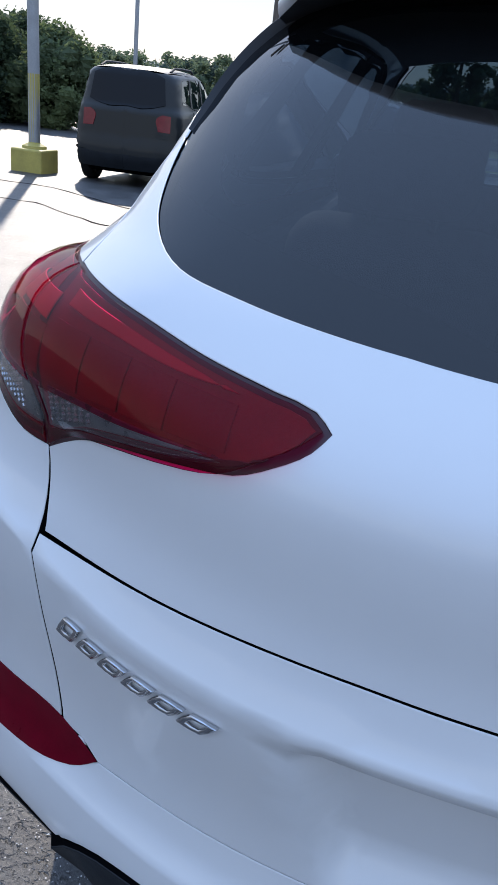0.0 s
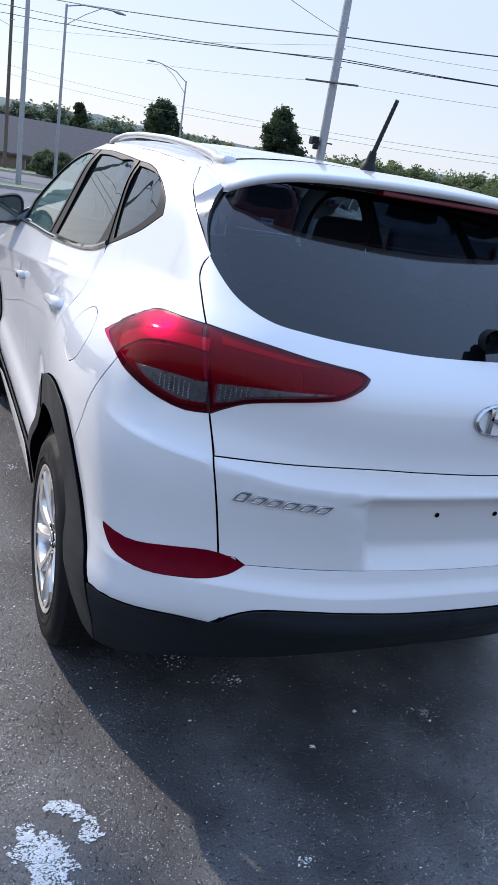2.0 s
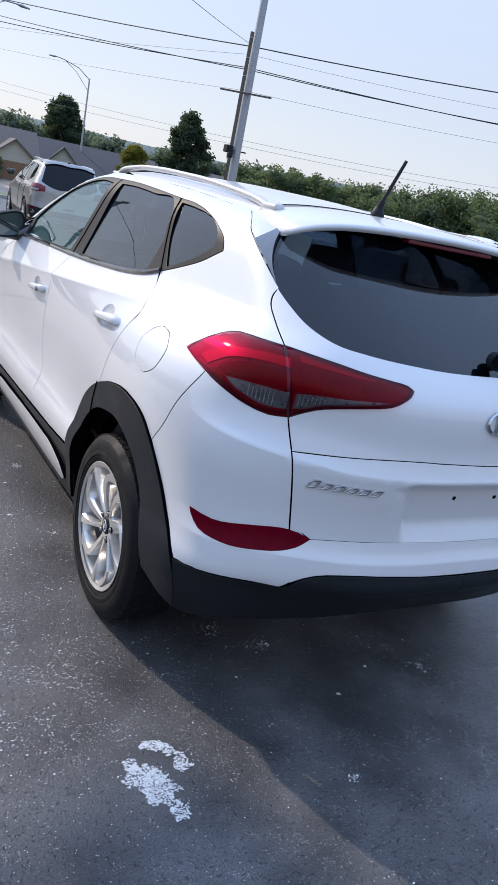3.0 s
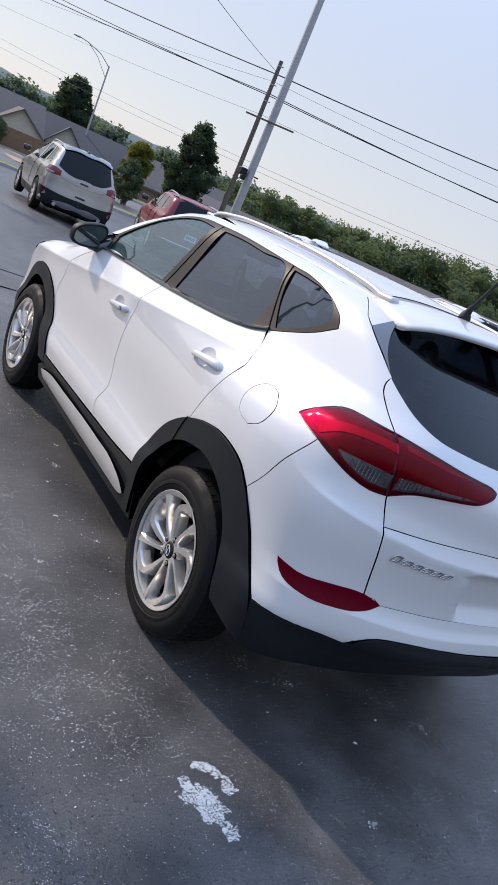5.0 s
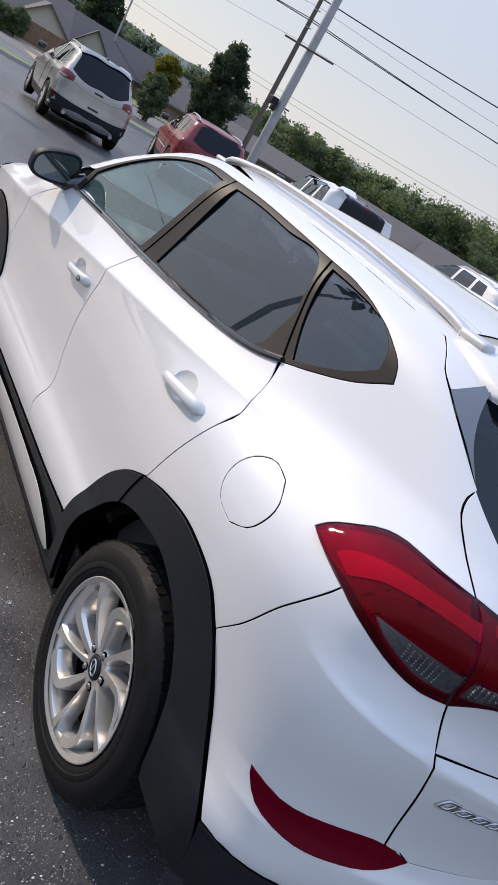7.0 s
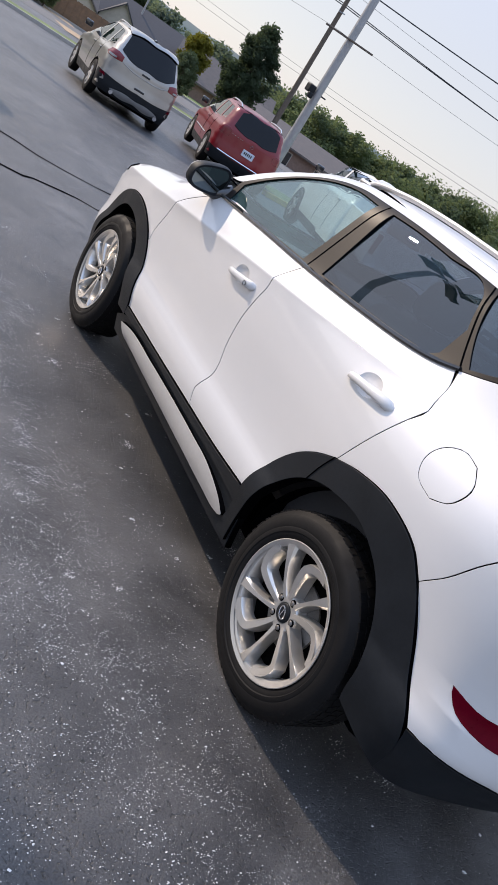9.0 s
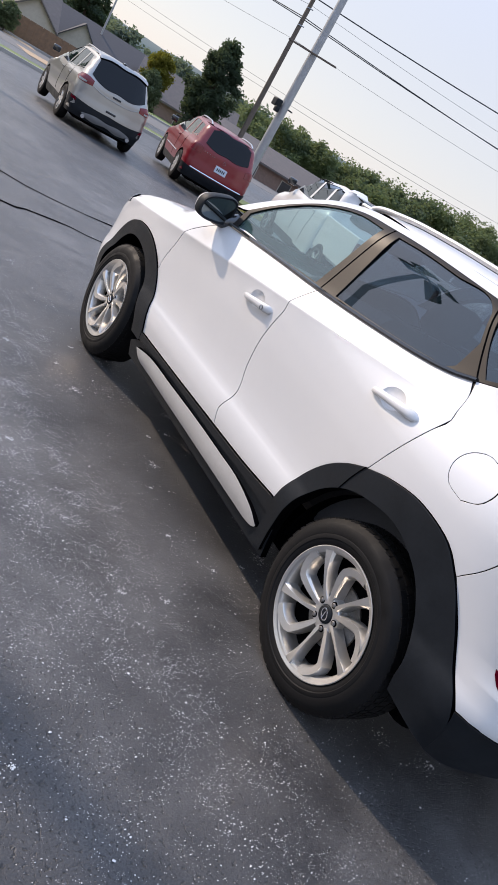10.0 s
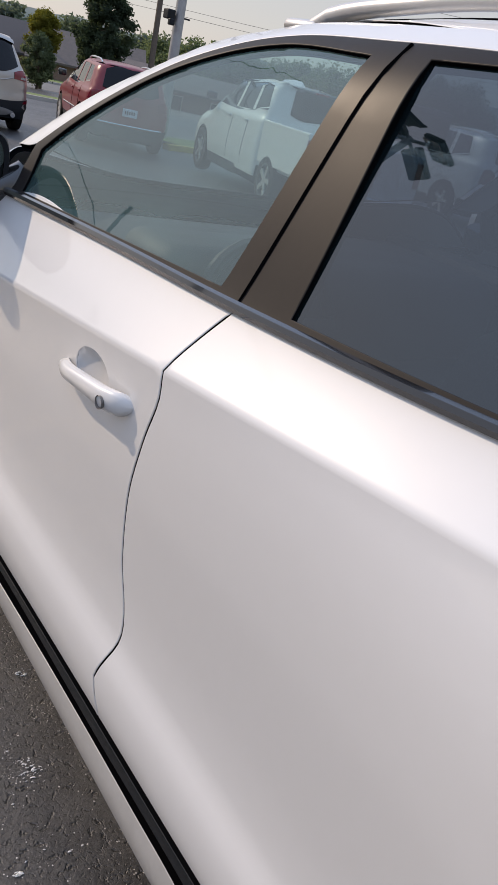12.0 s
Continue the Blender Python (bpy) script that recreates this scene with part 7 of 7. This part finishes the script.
def polar(az, d, eye=(-2.28, -2.08)):
    return eye[0] + d * math.sin(radians(az)), eye[1] + d * math.cos(radians(az))


tree(*polar(24.4, 46), 4.95, 2.7, "dense dark evergreen tree by the road", LEAF_DARK, "egg", 3, 260, .13, .08)
tree(*polar(15.5, 92), 7.3, 4.2, "dark round broadleaf tree behind the houses", LEAF_DARK, "round", 4, 120, .26, .25)
tree(*polar(9.9, 92), 5.6, 2.0, "slim dark tree behind the long roof", LEAF_DARK, "egg", 14, 80, .22, .3)
tree(*polar(20.8, 50), 2.9, 1.7, "small tree turning yellow-green at its top", LEAF_YELLOW, "round", 5, 110, .10, .45)
tree(*polar(20.6, 49), 1.7, 1.7, "grey-green shrub under the yellow tree", LEAF, "round", 6, 100, .09, .1)
for i, (az, d, tp, wd) in enumerate(((9.3, 62, .6, 2.0), (10.4, 62, .3, 1.6), (11.3, 62, .7, 1.5), (8.3, 63, .5, 2.2))):
    tree(*polar(az, d), tp, wd, "clipped green shrub in front of the long house", LEAF, "round", 20 + i, 60, .10, .1)
tree(*polar(-1.4, 48, (-.72, -1.82)), 6.6, 3.7, "tall ragged broadleaf tree by the guard rail", LEAF, "egg", 7, 100, .17, .06)
tree(*polar(1.2, 52, (-.72, -1.82)), 5.3, 1.5, "slim young tree beside the ragged tree", LEAF, "cone", 8, 60, .12, .15)
for i in range(7):
    az = -40 + 1.9 * i
    tree(*polar(az, 30 + 2 * (i % 3), (-.3, -1.41)), 3.6 - .18 * i + .3 * (i % 2), 3.4, "dark broadleaf tree at the edge of the car park", LEAF_DARK if i % 2 else LEAF, "round", 40 + i, 200, .13, .05)


def wood(name, label, az0, az1, d, tops, seed, leaf, step, size, per, depth=14):
    """A far wood: crowns side by side and behind one another, in one mesh."""
    rnd = random.Random(seed)
    cl = []
    az = az0
    while az < az1:
        s = (az - az0) / (az1 - az0) * (len(tops) - 1)
        i = min(int(s), len(tops) - 2)
        tp = tops[i] + (tops[i + 1] - tops[i]) * (s - i)
        for k in range(3):
            dd = d + rnd.uniform(0, depth)
            x, y = polar(az + rnd.uniform(-.3, .3), dd)
            top = 1.65 + dd * math.tan(radians(tp + rnd.uniform(-.7, .35)))
            r = rnd.uniform(.8, 1.9) * step * d * .0175 * 1.25
            for q in range(14):
                cl.append((x + rnd.gauss(0, r * .6), y + rnd.gauss(0, r * .6), top - r * rnd.uniform(.7, 5.0), r * rnd.uniform(.35, .75)))
            cl.append((x, y, top - r * .6, r * .55))
        az += step
    v, f = leaf_mesh(rnd, cl, per, size, reach=.92)
    add_cores(rnd, cl, v, f, .40)
    ob = link_mesh(name, v, f, leaf, smooth=False)
    return tagged(ob, label, "trees", kind="stuff")


wood("far_wood", "broadleaf wood on the slope behind the houses", 28, 50, 115, (2.1, 2.2, 2.9, 3.5, 3.3), 61, LEAF, 1.3, .25, 340)
wood("far_wood", "wooded ridge beyond the houses", 17, 30, 190, (1.7, 1.6, 1.9, 2.2), 62, LEAF_HAZED, 1.0, .5, 90)
wood("far_wood", "hazy wooded hill beyond the road", 2, 18, 260, (1.6, 2.2, 2.0, 1.8), 63, LEAF_HAZED, .9, .7, 80)
wood("far_wood", "wooded slope beyond the parked sedans", -50, 5, 78, (2.6, 2.2, 1.7, 1.5, 1.8, 2.0, 1.7, 1.2), 65, LEAF_HAZED, 1.0, .26, 90, 20)
wood("far_wood", "hazy wooded hill on the horizon", -48, 3, 300, (1.3, .9, .9, 1.0, 1.2, .9, 1.3), 64, LEAF_HAZED, 1.0, .9, 30)


def ridge(name, label, az0, az1, d, tops, col):
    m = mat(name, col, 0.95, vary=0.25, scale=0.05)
    rnd = random.Random(9)
    bm = bmesh.new()
    rows = []
    n = 90
    for i in range(n + 1):
        s = i / n * (len(tops) - 1)
        k = min(int(s), len(tops) - 2)
        tp = tops[k] + (tops[k + 1] - tops[k]) * (s - k)
        az = az0 + (az1 - az0) * i / n
        row = []
        for dd, q in ((d, -.6), (d + 20, .5), (d + 40, .85), (d + 70, 1.0), (d + 120, .9)):
            x, y = polar(az, dd)
            zt = 1.65 + dd * math.tan(radians(tp)) * q + (rnd.uniform(-.8, .8) if q > .4 else -4)
            row.append(bm.verts.new((x, y, zt)))
        rows.append(row)
    for r0, r1 in zip(rows, rows[1:]):
        for j in range(4):
            bm.faces.new((r0[j], r0[j + 1], r1[j + 1], r1[j]))
    tagged(part(name, bm, m, smooth=True, angle=80), label, "hill", kind="structure")


# the ridge's blue-green has the distance haze mixed into its base colour
ridge("backdrop", "distant wooded ridge in a haze-tinted blue-green", -60, 60, 420, (1.2, .9, 1.0, 1.1, 1.0, 1.5, 2.0, 1.7, 1.6, 1.9, 2.2, 2.4), (0.09, 0.12, 0.11))

# ---- houses ----
BRICK = mat("brick", (0.22, 0.15, 0.12), 0.85, vary=0.25, scale=5, bump=0.3, bump_scale=30)
SHINGLE = mat("shingles", (0.11, 0.095, 0.088), 0.9, vary=0.3, scale=3, bump=0.5, bump_scale=14)
SHINGLE_DARK = mat("dark_shingles", (0.06, 0.058, 0.062), 0.9, vary=0.3, scale=3, bump=0.5, bump_scale=14)
SIDING = mat("siding", (0.42, 0.38, 0.33), 0.8, vary=0.1, scale=4)
FENCE_WOOD = mat("fence_wood", (0.20, 0.12, 0.07), 0.85, vary=0.3, scale=5)


def house(x, y, heading, length, depth, eave, top, roof_mat, label, gable=None):
    """Walls, a pitched roof with overhang, windows; a front gable if asked for."""
    g = gz(y)
    t = thing("house", label, "house", pose(x, y, g, 0, 0, -heading))
    e, tp = eave - g, top - g
    bm = bmesh.new()
    L, D = length / 2, depth / 2
    b = [bm.verts.new(v) for v in ((-L, -D, -.3), (L, -D, -.3), (L, D, -.3), (-L, D, -.3), (-L, -D, e), (L, -D, e), (L, D, e), (-L, D, e), (-L, 0, tp - .12), (L, 0, tp - .12))]
    for f in ((0, 1, 5, 4), (2, 3, 7, 6), (1, 2, 6, 9, 5), (3, 0, 4, 8, 7)):
        bm.faces.new([b[i] for i in f])
    part("wall", bm, BRICK, t, "brown brick wall")
    o = .45
    sl = (tp - e) / D
    for s in (-1, 1):
        bm = bmesh.new()
        q = [(-L - o, s * (D + o), e - sl * o), (L + o, s * (D + o), e - sl * o), (L + o, 0, tp), (-L - o, 0, tp)]
        vs = [bm.verts.new(v) for v in q] + [bm.verts.new((v[0], v[1], v[2] - .16)) for v in q]
        for f in ((0, 1, 2, 3), (7, 6, 5, 4), (0, 4, 5, 1), (1, 5, 6, 2), (2, 6, 7, 3), (3, 7, 4, 0)):
            bm.faces.new([vs[i] for i in f])
        part("roof", bm, roof_mat, t, "shingled roof slope")
    for k in range(max(2, int(length / 3.2))):
        xx = -L + 1.4 + k * 3.2
        if xx > L - 1:
            break
        bm = bmesh.new()
        box(bm, (xx - .5, -D - .05, e - 1.7), (xx + .5, -D + .02, e - .5), .02)
        wn = part("window", bm, SIDING, t)
        bm = bmesh.new()
        box(bm, (xx - .43, -D - .06, e - 1.63), (xx + .43, -D - .045, e - .57))
        part("pane", bm, GLOSS_BLACK, wn)
    if gable:
        gx, gw, gt = gable
        gt -= g
        bm = bmesh.new()
        vs = [bm.verts.new(v) for v in ((gx - gw, -D - 1.2, -.3), (gx + gw, -D - 1.2, -.3), (gx + gw, -D - 1.2, e), (gx, -D - 1.2, gt - .1), (gx - gw, -D - 1.2, e), (gx - gw, -.3, e), (gx + gw, -.3, e), (gx, -.2, gt - .1), (gx - gw, -D, -.3), (gx + gw, -D, -.3))]
        for f in ((0, 1, 2, 3, 4), (1, 9, 6, 2), (8, 0, 4, 5)):
            bm.faces.new([vs[i] for i in f])
        part("gable_wall", bm, SIDING, t, "pale siding gable")
        for s in (-1, 1):
            bm = bmesh.new()
            q = [(gx + s * (gw + .3), -D - 1.5, e - .25), (gx, -D - 1.5, gt), (gx, .2, gt), (gx + s * (gw + .3), .2, e - .25)]
            vs = [bm.verts.new(v) for v in q] + [bm.verts.new((v[0], v[1], v[2] - .14)) for v in q]
            for f in ((0, 1, 2, 3), (7, 6, 5, 4), (0, 4, 5, 1), (1, 5, 6, 2), (2, 6, 7, 3), (3, 7, 4, 0)):
                bm.faces.new([vs[i] for i in f])
            part("gable_roof", bm, roof_mat, t)
    return t


hx = lambda az, d: polar(az, d)
house(*hx(8.6, 74), 6, 13, 9, .15, 2.75, SHINGLE, "long brown-roofed brick house behind shrubs", (4.6, 2.2, 1.9))
house(*hx(17.5, 82), 14, 13, 9, .3, 2.6, SHINGLE_DARK, "dark-roofed house with a pale gable", (-2.6, 1.7, 2.1))
house(*hx(23.5, 78), 22, 9, 8, .3, 2.5, SHINGLE, "brown-roofed brick house behind the evergreen")
house(*hx(31.0, 72), 30, 13, 8, .3, 1.5, SHINGLE, "long brown-roofed brick house behind the pickup")
house(*hx(39.5, 66), 38, 10, 8, .5, 1.8, SHINGLE, "brown-roofed brick house by the wood")
house(*hx(47.0, 64), 46, 11, 8, .5, 1.8, SHINGLE, "brown-roofed brick house near the large SUV")
bm = bmesh.new()
box(bm, (-4, -.04, 0), (4, .04, 1.5), .01)
fn = part("fence", bm, FENCE_WOOD)
fn.matrix_world = pose(*hx(12.6, 64), gz(60), 0, 0, -8)
tagged(fn, "brown wooden privacy fence beside the house", "fence")
for k in range(16):
    bm = bmesh.new()
    box(bm, (-4 + .5 * k, -.06, 0), (-4 + .5 * k + .46, -.041, 1.55), .005)
    part("board", bm, FENCE_WOOD, fn)
# guard rail on the far road at the left
gr = thing("guard_rail", "long grey steel guard rail beside the road", "guard rail", pose(-22, 56, gz(56)))
bm = bmesh.new()
for z in (.50, .62, .74):
    tube(bm, [(-40, 0, z), (22, 0, z)], .06, 6)
part("rail", bm, GALV, gr)
for k in range(16):
    bm = bmesh.new()
    box(bm, (-40 + 4 * k - .06, .05, -.2), (-40 + 4 * k + .06, .18, .8))
    part("post", bm, GALV, gr)
